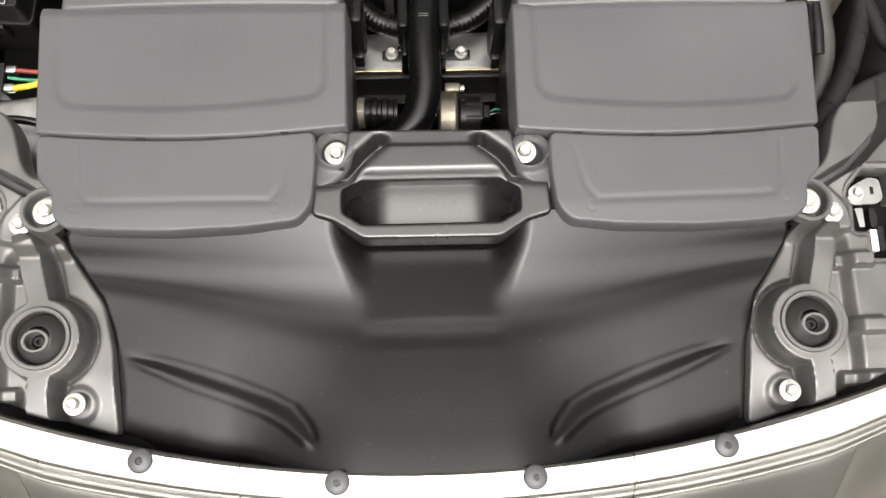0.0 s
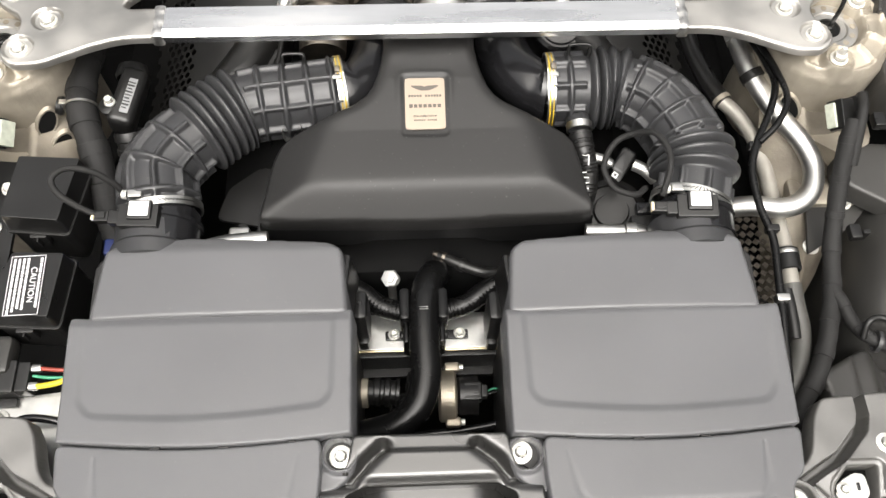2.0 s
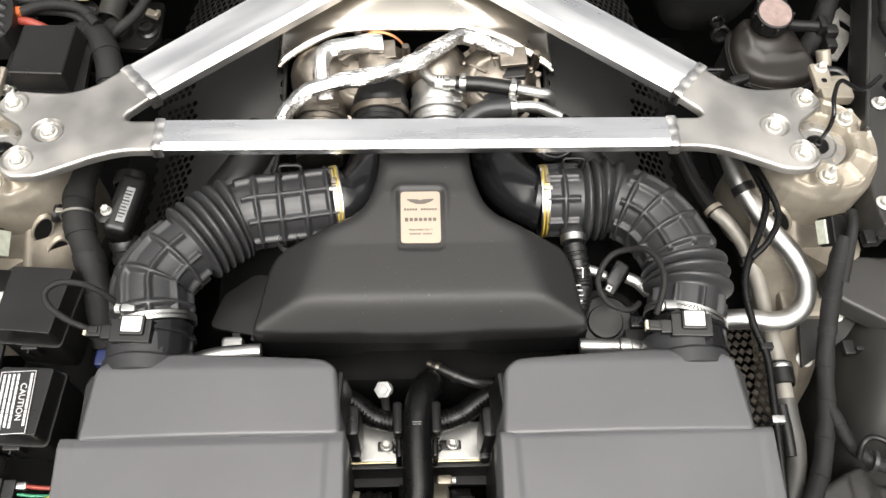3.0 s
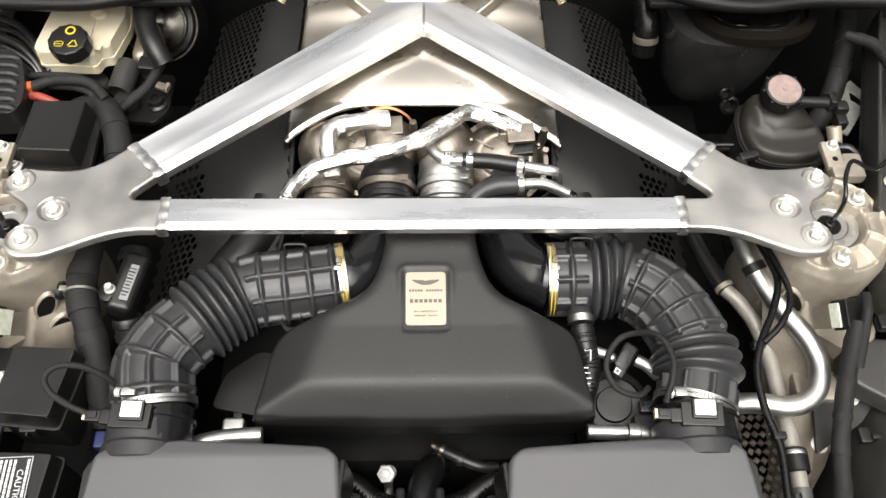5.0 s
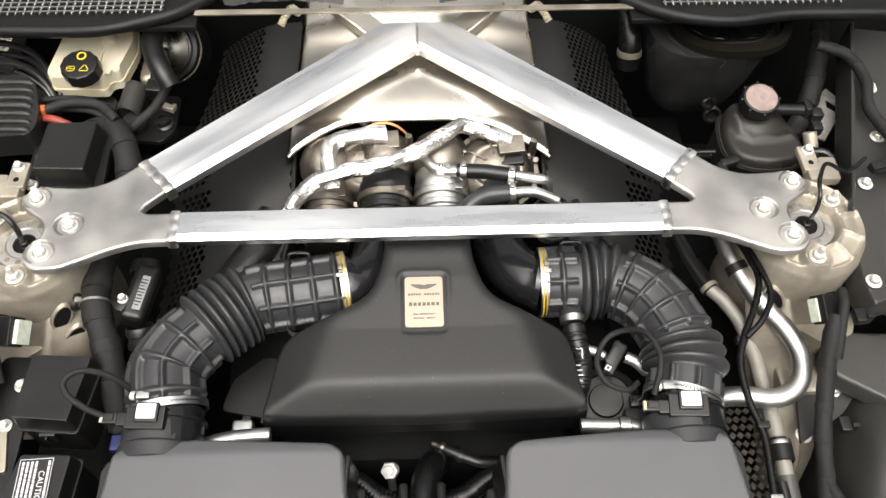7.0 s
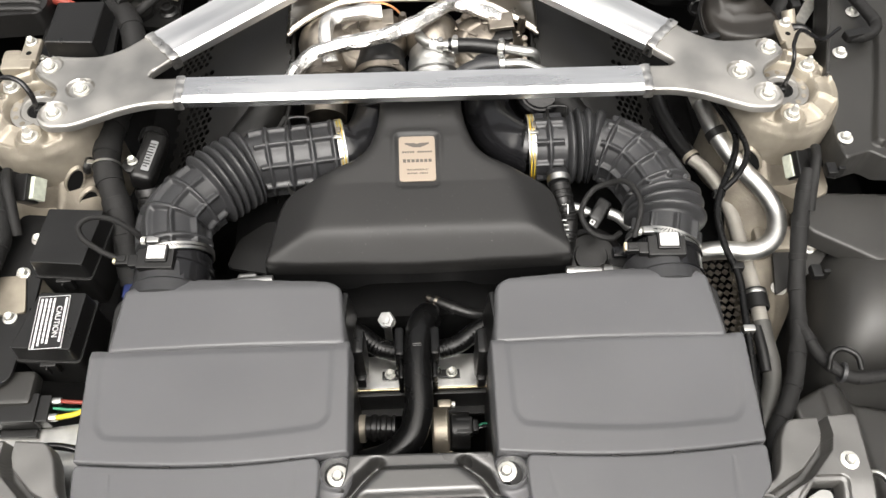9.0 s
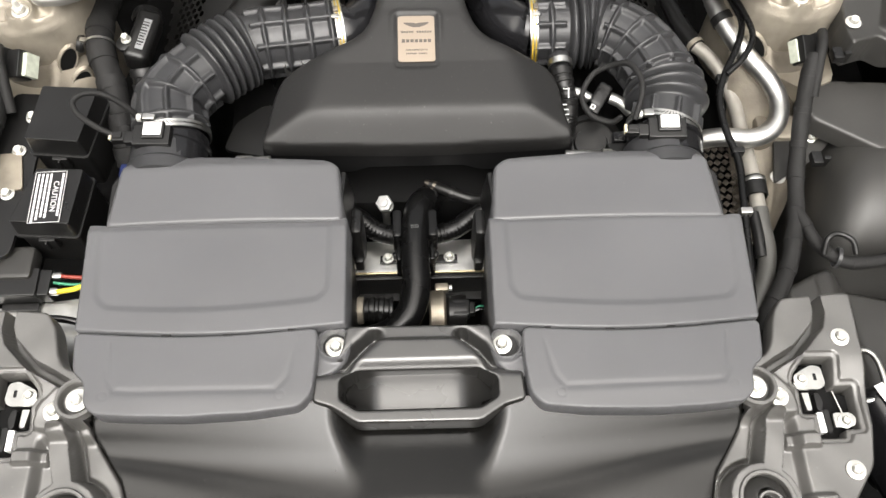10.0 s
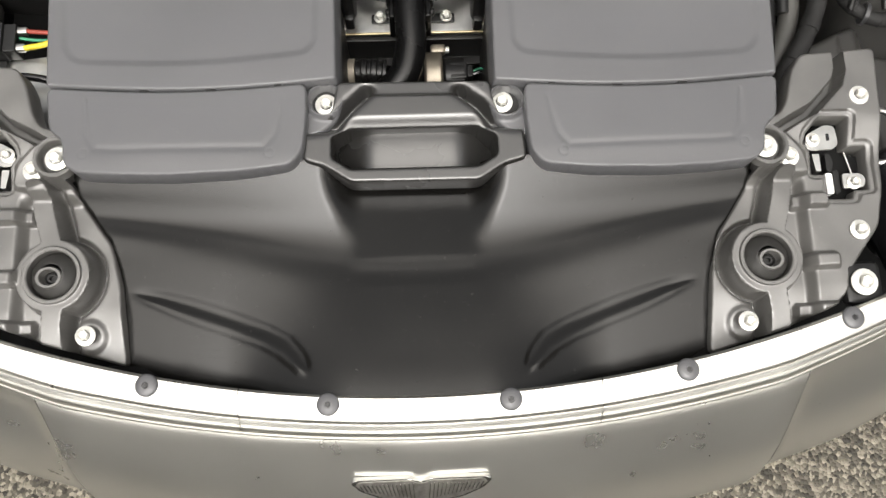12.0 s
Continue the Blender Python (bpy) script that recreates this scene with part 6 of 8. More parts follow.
# ---- left flank ----
def fuse_box(pts, zt, label, tall=0.035):
    """A lidded box: domed lid, flange, base with a snap clip."""
    t = thing("fuse_box", label, "fuse box", "fuse boxes")
    c = Vector((sum(p[0] for p in pts) / 4, sum(p[1] for p in pts) / 4))
    grow = lambda k: [((p[0] - c.x) * k + c.x, (p[1] - c.y) * k + c.y) for p in pts]
    bm = bmesh.new()
    lo, hi = corners(grow(1.07), 0.006, 3), corners(grow(1.0), 0.004, 3)
    a = [bm.verts.new((x, y, zt - tall)) for x, y in lo]
    b = [bm.verts.new((x, y, zt)) for x, y in hi]
    k = len(lo)
    for i in range(k):
        bm.faces.new((a[i], a[(i + 1) % k], b[(i + 1) % k], b[i]))
    top = bm.faces.new(b)
    bmesh.ops.bevel(bm, geom=list(top.edges), offset=0.0018, segments=2, affect="EDGES", profile=0.5)
    part("lid", bm, BLACK, t)
    part("flange", prism(corners(grow(1.14), 0.008, 3), zt - tall - 0.006, zt - tall, 0.001), BLACK, t)
    part("base", prism(corners(grow(1.06), 0.008, 3), zt - tall - 0.075, zt - tall - 0.006), BLACK, t)
    f = (Vector(pts[2]) + Vector(pts[3])) / 2
    out = (f - c).normalized() * 0.006
    part("snap_clip", boxes(((f.x + out.x, f.y + out.y, zt - tall - 0.014), (0.022, 0.010, 0.024), 0.002), ((f.x + out.x * 1.6, f.y + out.y * 1.6 - 0.003, zt - tall - 0.012), (0.003, 0.006, 0.018), 0.001)), BLACK, t)
    for p in (pts[2], pts[3]):
        part("corner_nib", boxes(((p[0] * 0.93 + c.x * 0.07, p[1] * 0.97 + c.y * 0.03, zt - 0.004), (0.003, 0.004, 0.004), 0.0008)), BLACK, t)
    return t


fuse_box([(-0.541, -0.166), (-0.460, -0.172), (-0.474, -0.265), (-0.549, -0.257)], 0.808, "black lidded fuse box beside the intake hose", 0.032)
fuse_box([(-0.520, -0.310), (-0.456, -0.313), (-0.462, -0.398), (-0.541, -0.392)], 0.812, "black lidded fuse box carrying a caution label", 0.030)
label = thing("caution_label", "black caution label with white lettering on the fuse box", "label")
part("label_sheet", boxes(((0, 0, 0), (0.080, 0.043, 0.0006), 0)), INK, label)
part("border", boxes(((0, 0.0205, 0.0005), (0.079, 0.0007, 0.0004), 0), ((0, -0.0205, 0.0005), (0.079, 0.0007, 0.0004), 0), ((0.0392, 0, 0.0005), (0.0007, 0.041, 0.0004), 0), ((-0.0392, 0, 0.0005), (0.0007, 0.041, 0.0004), 0)), WHITE, label)
rnd = random.Random(3)
for k, y in enumerate((0.0165, 0.0005, -0.0050, -0.0105, -0.0160)):
    x, end = -0.036, rnd.uniform(0.024, 0.036)
    while x < end:
        w = rnd.uniform(0.003, 0.009)
        part("plain_bar", boxes(((x + w / 2, y, 0.0005), (w, 0.0029, 0.0004), 0)), WHITE, label)
        x += w + 0.0010
curve = bpy.data.curves.new("caution_word", "FONT")
curve.body, curve.size, curve.extrude, curve.align_x = "CAUTION", 0.0105, 0.0002, "CENTER"
curve.materials.append(WHITE)
word = new("caution_word", curve)
word.parent, word.location = label, (0.0, 0.0055, 0.0006)
place(label, Matrix.Translation((-0.4955, -0.3565, 0.8128)) @ Euler((0, 0, radians(-88))).to_matrix().to_4x4())

t = thing("flank_bracket", "grey sheet metal bracket bolted beside the fuse boxes", "bracket", "brackets")
part("sheet", prism(corners([(-0.60, -0.15), (-0.548, -0.155), (-0.545, -0.30), (-0.552, -0.42), (-0.60, -0.44), (-0.63, -0.42), (-0.62, -0.30)], 0.012), 0.766, 0.772, 0.0015), BLACK, t)
part("tan_plate", prism(corners([(-0.606, -0.262), (-0.566, -0.260), (-0.553, -0.320), (-0.590, -0.324)], 0.005), 0.7725, 0.776, 0.001), PANEL, t)
part("fold", boxes(((-0.575, -0.425, 0.745), (0.10, 0.05, 0.03), 0.008)), LINER, t)
for x, y in ((-0.563, -0.197), (-0.571, -0.256), (-0.573, -0.327), (-0.590, -0.385)):
    hex_bolt("flange_bolt", (x, y, 0.773), 0.0100, 0.0062, label="zinc flange bolt on the flank bracket")
loom([(-0.64, -0.10, 0.80), (-0.615, -0.16, 0.80), (-0.606, -0.22, 0.798), (-0.618, -0.30, 0.795), (-0.635, -0.40, 0.79), (-0.65, -0.5, 0.77)], 0.016, "thick cloth-taped wiring loom along the flank")

t = thing("relay_plug", "grey-black multi-way plug with coloured wires", "plug")
part("shell", boxes(((-0.548, -0.452, 0.738), (0.062, 0.042, 0.030), 0.003), ((-0.510, -0.452, 0.736), (0.016, 0.038, 0.026), 0.002), ((-0.545, -0.479, 0.724), (0.05, 0.012, 0.010), 0.002)), BLACK, t)
part("wire_seal", boxes(((-0.498, -0.440, 0.741), (0.016, 0.010, 0.010), 0.003), ((-0.500, -0.463, 0.741), (0.018, 0.010, 0.010), 0.003)), STEEL, t)
part("yellow_wire", tube([(-0.495, -0.464, 0.742), (-0.470, -0.461, 0.744), (-0.445, -0.452, 0.742), (-0.41, -0.44, 0.72)], 0.0036, n=12), YELLOW, t)
part("red_wire", tube([(-0.495, -0.440, 0.742), (-0.468, -0.443, 0.742), (-0.445, -0.442, 0.738), (-0.41, -0.435, 0.72)], 0.0027, n=12), RED, t)
part("green_wire", tube([(-0.500, -0.450, 0.742), (-0.475, -0.452, 0.739), (-0.44, -0.45, 0.734)], 0.0020, n=10), GREEN, t)
hex_bolt("flange_bolt", (-0.540, -0.498, 0.722), 0.011, 0.006, label="zinc bolt under the relay plug")
tagged(part("radiator_bracket", prism(corners([(-0.60, -0.48), (-0.42, -0.46), (-0.42, -0.62), (-0.47, -0.60), (-0.50, -0.52), (-0.60, -0.51)], 0.01), 0.715, 0.721, 0.0015), STEEL), "bare zinc bracket beside the air box", "bracket", "brackets")
plain_hose("cable", [(-0.53, -0.515, 0.735), (-0.50, -0.505, 0.745), (-0.472, -0.506, 0.745), (-0.44, -0.512, 0.735)], 0.005, GLOSS, "short black cable beside the air box", "cable", "cables")
tagged(part("blue_clip", boxes(((-0.428, -0.272, 0.735), (0.02, 0.024, 0.018), 0.004)), BLUE), "blue plastic clip below the flow meter", "clip")
plain_hose("sensor_cable", [(-0.418, -0.268, 0.826), (-0.440, -0.260, 0.836), (-0.462, -0.246, 0.846), (-0.470, -0.228, 0.850), (-0.455, -0.214, 0.850), (-0.428, -0.212, 0.838), (-0.405, -0.218, 0.815), (-0.395, -0.224, 0.785)], 0.0042, TAPE, "black sensor cable looping beside the intake hose", "cable", "sensor cables", n=12)
plain_hose("sensor_cable", [(0.303, -0.262, 0.828), (0.313, -0.232, 0.846), (0.314, -0.205, 0.850), (0.302, -0.178, 0.846), (0.284, -0.164, 0.826), (0.262, -0.165, 0.812), (0.246, -0.183, 0.803), (0.241, -0.205, 0.798), (0.253, -0.229, 0.793), (0.281, -0.237, 0.788), (0.298, -0.224, 0.782)], 0.0042, TAPE, "black sensor cable looping beside the intake hose", "cable", "sensor cables", n=12)

# wiring loom wrapped in cloth, over the left flank
loom([(-0.440, -0.235, 0.70), (-0.446, -0.185, 0.745), (-0.457, -0.140, 0.775), (-0.475, -0.090, 0.790), (-0.482, -0.040, 0.795), (-0.478, 0.020, 0.797), (-0.468, 0.09, 0.80), (-0.464, 0.150, 0.812), (-0.478, 0.200, 0.822), (-0.500, 0.236, 0.822), (-0.535, 0.250, 0.806), (-0.57, 0.25, 0.78)], 0.0200, "thick cloth-taped wiring loom beside the strut tower")
t = thing("cable_tie", "grey cable tie and black button clip round the loom", "cable tie")
part("strap", lathe([(0.0217, -0.002), (0.0232, -0.0018), (0.0232, 0.0018), (0.0217, 0.002)], axis((-0.4775, -0.080, 0.792), (-0.482, -0.04, 0.795)), 28), STEEL, t)
part("buckle", boxes(((-0.499, -0.078, 0.803), (0.010, 0.008, 0.006), 0.001)), STEEL, t)
part("button", lathe([(0.004, 0), (0.012, 0.002), (0.014, 0.006), (0.012, 0.012), (0, 0.013)], axis((-0.500, -0.076, 0.79), (-0.53, -0.074, 0.80)), 20), BLACK, t)
t = thing("purge_valve", "black valve with a white barcode label", "valve")
turn = Euler((radians(6), radians(14), radians(-10))).to_matrix()
part("case", boxes(((-0.418, -0.062, 0.782), (0.036, 0.090, 0.045), 0.010, 3, turn)), BLACK, t)
part("label", boxes(((-0.4095, -0.070, 0.8055), (0.0115, 0.054, 0.0012), 0.0004, 1, turn)), material("grey_label", (0.22, 0.225, 0.23), 0.5, spots=0.1, spot_size=90), t)
bm = bmesh.new()
for k in range(9):
    add_box(bm, turn @ Vector((0.0, -0.012 + 0.005 * k - 0.012, 0.0)) + Vector((-0.4095, -0.066, 0.8073)), ((0.010 if k % 3 else 0.0065), 0.0016 + 0.0008 * (k % 2), 0.0006), 0, 1, turn)
part("plain_bar", bm, INK, t)
part("hose_end", lathe([(0.019, 0), (0.021, 0.004), (0.021, 0.012), (0.019, 0.014), (0.019, 0.022), (0.0215, 0.024), (0.0215, 0.032), (0.017, 0.034), (0.016, 0.06)], axis((-0.415, -0.108, 0.775), (-0.408, -0.16, 0.72)), 28), BLACK, t)
part("top_cap", lathe([(0.022, 0), (0.024, 0.006), (0.020, 0.02), (0, 0.022)], axis((-0.420, -0.02, 0.775), (-0.422, 0.03, 0.785)), 24), BLACK, t)
part("side_ear", lathe([(0.014, 0), (0.014, 0.006), (0.010, 0.008), (0, 0.008)], axis((-0.4365, -0.082, 0.795), (-0.438, -0.084, 0.83)), 20), BLACK, t)
hex_bolt("flange_bolt", (-0.4345, -0.080, 0.804), 0.0078, 0.0055, 0.007, label="zinc bolt on the purge valve ear")
t = thing("inner_head_cover", "flat black trim plate between hose and engine cover", "trim plate")
part("plate", prism(corners([(-0.30, -0.215), (-0.205, -0.235), (-0.205, -0.14), (-0.24, -0.13), (-0.285, -0.165)], 0.01), 0.700, 0.706, 0.0015), BLACK, t)
part("notch_clip", boxes(((-0.262, -0.226, 0.70), (0.012, 0.008, 0.008), 0.001), ((-0.235, -0.231, 0.70), (0.012, 0.008, 0.008), 0.001)), BLACK, t)
t = thing("fuel_fitting", "bare metal pipe fitting with a green seal", "pipe fitting", "fuel fittings")
part("elbow", tube([(-0.305, -0.284, 0.748), (-0.285, -0.280, 0.753), (-0.255, -0.276, 0.755), (-0.215, -0.274, 0.755)], 0.0115, n=18), TUBE, t)
part("fitting", boxes(((-0.262, -0.250, 0.715), (0.03, 0.026, 0.022), 0.005), ((-0.245, -0.262, 0.72), (0.018, 0.02, 0.018), 0.004)), TUBE, t)
part("green_seal", boxes(((-0.228, -0.258, 0.722), (0.007, 0.014, 0.012), 0.002)), GREEN, t)
t = thing("fuel_fitting", "bare metal pipe with a swaged joint", "pipe fitting", "fuel fittings")
part("elbow", tube([(0.215, -0.274, 0.755), (0.25, -0.276, 0.756), (0.285, -0.277, 0.755), (0.31, -0.282, 0.750)], 0.0105, n=18), TUBE, t)
part("joint", lathe([(0.011, 0), (0.0135, 0.002), (0.0135, 0.016), (0.011, 0.018)], axis((0.266, -0.2765, 0.7555), (0.29, -0.2775, 0.7548)), 20), STEEL, t)

# breather hose and bits beside the right intake hose
t = thing("breather_hose", "printed black breather hose with a steel clamp", "hose")
part("hose_wall", tube([(0.2195, -0.128, 0.776), (0.222, -0.150, 0.770), (0.229, -0.172, 0.757), (0.228, -0.197, 0.738), (0.220, -0.225, 0.70)], 0.0150, n=24, step=0.002, shape=lambda d, a: 0.0150 + 0.0006 * math.sin(d * 2 * math.pi / 0.005)), BLACK, t)
part("spigot", tube([(0.2210, -0.082, 0.758), (0.2200, -0.104, 0.773), (0.2195, -0.120, 0.777)], 0.0165, n=24), RUBBER, t)
part("joint", lathe([(0.0150, 0), (0.0172, 0.001), (0.0172, 0.010), (0.0158, 0.011), (0.0158, 0.016), (0.0172, 0.017), (0.0172, 0.022), (0.0150, 0.023)], axis((0.2195, -0.130, 0.7755), (0.2225, -0.152, 0.7690)), 28), BLACK, t)
for x, y, z, w, h in ((0.2235, -0.166, 0.7775, 0.0085, 0.0018), (0.2275, -0.173, 0.7745, 0.0018, 0.014), (0.2215, -0.187, 0.7655, 0.0065, 0.0016), (0.2235, -0.193, 0.7615, 0.0075, 0.0016), (0.2245, -0.199, 0.7570, 0.0075, 0.0016), (0.2245, -0.205, 0.7520, 0.0065, 0.0016)):
    part("print", boxes(((x, y, z), (w, h, 0.001), 0, 1, Euler((radians(35), 0, 0)).to_matrix())), WHITE, t)
part("clamp", lathe([(0.0168, -0.0055), (0.0185, -0.005), (0.0185, 0.005), (0.0168, 0.0055)], axis((0.2195, -0.1195, 0.777), (0.2197, -0.136, 0.7745)), 28), STEEL, t)
t = thing("hose_stub", "small steel-clamped stub below the intake hose", "hose", "hose stubs")
part("stub", lathe([(0.014, 0), (0.015, 0.004), (0.015, 0.014), (0.013, 0.02)], axis((-0.186, -0.115, 0.765), (-0.184, -0.12, 0.80)), 20), STEEL, t)
t = thing("vacuum_pump", "black vacuum pump with small plugs and pipes", "pump")
part("drum", lathe([(0.050, -0.05), (0.052, 0.0), (0.049, 0.010), (0.040, 0.012), (0.038, 0.008), (0.026, 0.008), (0.024, 0.014), (0.0, 0.015)], axis((0.268, -0.218, 0.70), (0.262, -0.226, 0.75)), 36), BLACK, t)
part("plug", boxes(((0.278, -0.170, 0.762), (0.024, 0.040, 0.022), 0.006, 2, Euler((0.3, 0.2, -0.55)).to_matrix()), ((0.268, -0.188, 0.757), (0.018, 0.018, 0.016), 0.003, 2, Euler((0.3, 0.2, -0.55)).to_matrix())), DEEP, t)
part("lower_plug", boxes(((0.300, -0.240, 0.750), (0.022, 0.018, 0.016), 0.004)), GLOSS, t)
part("inlet_pipe", tube([(0.236, -0.160, 0.762), (0.250, -0.165, 0.762), (0.262, -0.170, 0.758)], 0.0075, n=14), TUBE, t)
part("outlet_pipe", tube([(0.292, -0.176, 0.765), (0.306, -0.184, 0.764), (0.322, -0.196, 0.755)], 0.0085, n=14), TUBE, t)
part("white_mark", boxes(((0.2635, -0.193, 0.7665), (0.0075, 0.0075, 0.001), 0.0003, 1, Euler((0.3, 0.2, -0.55)).to_matrix())), WHITE, t)
part("mark_core", boxes(((0.2635, -0.193, 0.7673), (0.004, 0.004, 0.001), 0.0003, 1, Euler((0.3, 0.2, -0.55)).to_matrix())), INK, t)
part("bracket", boxes(((0.300, -0.262, 0.742), (0.040, 0.026, 0.024), 0.004), ((0.318, -0.248, 0.752), (0.014, 0.022, 0.014), 0.003)), BLACK, t)

# ---- rear left: brake fluid tank, terminal box, control unit ----
t = thing("brake_fluid_tank", "translucent cream brake fluid tank with black screw cap", "fluid tank")
bm = bmesh.new()
lo = corners([(-0.612, 0.316), (-0.522, 0.311), (-0.518, 0.330), (-0.500, 0.331), (-0.486, 0.40), (-0.494, 0.455), (-0.602, 0.455), (-0.615, 0.335)], 0.012, 4)
add_prism(bm, lo, 0.818, 0.862, 0.008, 3)
part("tank", bm, LIQUID, t)
mid = (-0.548, 0.37)
part("seam", prism([(mid[0] + (x - mid[0]) * 1.035, mid[1] + (y - mid[1]) * 1.03) for x, y in lo], 0.832, 0.836, 0.001), LIQUID, t)
part("neck", lathe([(0.024, 0), (0.024, 0.014)], Matrix.Translation((-0.551, 0.320, 0.858)), 24), LIQUID, t)
part("rear_dome", lathe([(0.013, 0), (0.012, 0.008), (0.006, 0.011), (0, 0.012)], Matrix.Translation((-0.528, 0.402, 0.860)), 20), LIQUID, t)
part("rear_rib", boxes(((-0.535, 0.37, 0.863), (0.01, 0.05, 0.004), 0.0015)), LIQUID, t)
capm = Matrix.Translation((-0.551, 0.320, 0.866)) @ Euler((radians(8), 0, 0)).to_matrix().to_4x4()
bm = bmesh.new()
n, ring = 72, []
for z, k in ((0.0, 1.0), (0.020, 1.0), (0.0225, 0.95), (0.0235, 0.88), (0.0232, 0.0)):
    ring.append([bm.verts.new(capm @ Vector(((0.0300 + 0.0012 * (1 if (i // 2) % 3 == 0 else 0)) * k * math.cos(2 * math.pi * i / n), (0.0300 + 0.0012 * (1 if (i // 2) % 3 == 0 else 0)) * k * math.sin(2 * math.pi * i / n), z))) for i in range(n)] if k else [bm.verts.new(capm @ Vector((0, 0, z)))])
for a, b in zip(ring, ring[1:]):
    for i in range(n):
        if len(b) == 1:
            bm.faces.new((a[i], a[(i + 1) % n], b[0]))
        else:
            bm.faces.new((a[i], a[(i + 1) % n], b[(i + 1) % n], b[i]))
cap = part("screw_cap", bm, BLACK, t)
marks = bmesh.new()
capm = capm @ Matrix.Diagonal((1.28, 1.28, 1, 1))
add_lathe(marks, [(0.0042, 0.0236), (0.0042, 0.0241), (0.0062, 0.0241), (0.0062, 0.0236)], capm @ Matrix.Translation((0.002, 0.0125, 0)), 20)
for c, sz in (((-0.009, -0.004), (0.010, 0.0012)), ((-0.009, -0.011), (0.010, 0.0012)), ((-0.0138, -0.0075), (0.0012, 0.007)), ((-0.0042, -0.0075), (0.0012, 0.007)), ((-0.009, -0.0075), (0.008, 0.0010)), ((0.008, -0.011), (0.013, 0.0012))):
    add_box(marks, capm @ Vector((c[0], c[1], 0.0238)), (sz[0], sz[1], 0.0006), 0)
for x, a in ((0.0048, 60), (0.0112, -60)):
    add_box(marks, capm @ Vector((x, -0.0058, 0.0238)), (0.0125, 0.0012, 0.0006), 0, 1, Euler((0, 0, radians(a))).to_matrix())
part("yellow_symbol", marks, YELLOW, cap)

t = thing("terminal_box", "black square terminal cover on a bolted foot", "terminal cover")
pts = [(-0.583, 0.208), (-0.506, 0.208), (-0.509, 0.112), (-0.586, 0.116)]
c = Vector((-0.546, 0.161))
bm = bmesh.new()
lo = corners([((x - c.x) * 1.10 + c.x, (y - c.y) * 1.10 + c.y) for x, y in pts], 0.004, 3)
hi = corners(pts, 0.003, 3)
a = [bm.verts.new((x, y, 0.832)) for x, y in lo]
b = [bm.verts.new((x, y, 0.868)) for x, y in hi]
for i in range(len(lo)):
    bm.faces.new((a[i], a[(i + 1) % len(lo)], b[(i + 1) % len(lo)], b[i]))
rim = [bm.verts.new(((x - c.x) * 0.955 + c.x, (y - c.y) * 0.965 + c.y, 0.8695)) for x, y in hi]
for i in range(len(hi)):
    bm.faces.new((b[i], b[(i + 1) % len(hi)], rim[(i + 1) % len(hi)], rim[i]))
bm.faces.new(rim)
part("cover", bm, BLACK, t)
part("lid_line", prism(lo, 0.8325, 0.8355), GLOSS, t)
part("foot", prism(corners([(-0.612, 0.215), (-0.495, 0.215), (-0.490, 0.095), (-0.615, 0.095)], 0.008), 0.822, 0.832, 0.0012), BLACK, t)
for x, y in ((-0.597, 0.165), (-0.600, 0.112)):
    hex_bolt("flange_bolt", (x, y, 0.832), 0.0098, 0.006, label="zinc bolt on the terminal cover foot")
t = thing("control_unit", "black finned control unit beside the wing", "control unit")
part("case", prism(corners([(-0.74, 0.318), (-0.645, 0.318), (-0.626, 0.300), (-0.607, 0.245), (-0.602, 0.205), (-0.612, 0.186), (-0.74, 0.178)], 0.012), 0.82, 0.866, 0.003), COVER, t)
for k in range(7):
    y = 0.301 - 0.0172 * k
    part("fin", tube([(-0.74, y, 0.866), (-0.68, y, 0.866), (-0.640 + 0.003 * k, y - 0.001, 0.866), (-0.631 + 0.003 * k, y - 0.002, 0.862)], 0.0075 if k == 3 else 0.006, n=12), COVER, t)
plain_hose("battery_cable", [(-0.605, 0.24, 0.845), (-0.588, 0.236, 0.846), (-0.565, 0.228, 0.840), (-0.55, 0.22, 0.83)], 0.0065, RED, "red battery cable behind the terminal cover", "cable", "battery cables")
for k, dz in enumerate((0.0, 0.012)):
    plain_hose("thin_cable", [(-0.64, 0.285 - 0.014 * k, 0.838 - dz), (-0.585, 0.282 - 0.012 * k, 0.846 - dz), (-0.53, 0.270 - 0.012 * k, 0.850 - dz), (-0.49, 0.240 - 0.010 * k, 0.838 - dz)], 0.0055, TAPE, "thin taped cable behind the terminal cover", "cable", "thin cables", n=12)
loom([(-0.615, 0.248, 0.848), (-0.57, 0.262, 0.856), (-0.52, 0.262, 0.850), (-0.49, 0.235, 0.842)], 0.008, "taped branch loom with an orange end")
for k in range(6):
    y, z = 0.335 + 0.013 * k, 0.838 + 0.006 * (k % 3)
    plain_hose("thin_cable", [(-0.76, y + 0.012, z), (-0.71, y + 0.006 * (k % 2), z + 0.006), (-0.66, y - 0.012, z + 0.002), (-0.625, y - 0.030 - 0.004 * k, z - 0.008), (-0.604, y - 0.055 - 0.006 * k, z - 0.03)], 0.0042 + 0.0008 * (k % 3), (TAPE, GLOSS, BLACK)[k % 3], "thin black cable behind the finned control unit", "cable", "thin cables", n=10)
t = tagged(part("cable_joint", boxes(((-0.688, 0.350, 0.852), (0.030, 0.016, 0.012), 0.003, 2, Euler((0, 0, -0.25)).to_matrix())), BLACK), "small black cable joint behind the control unit", "cable joint")
t = thing("solenoid_valve", "black solenoid with plug beside the bulkhead", "solenoid")
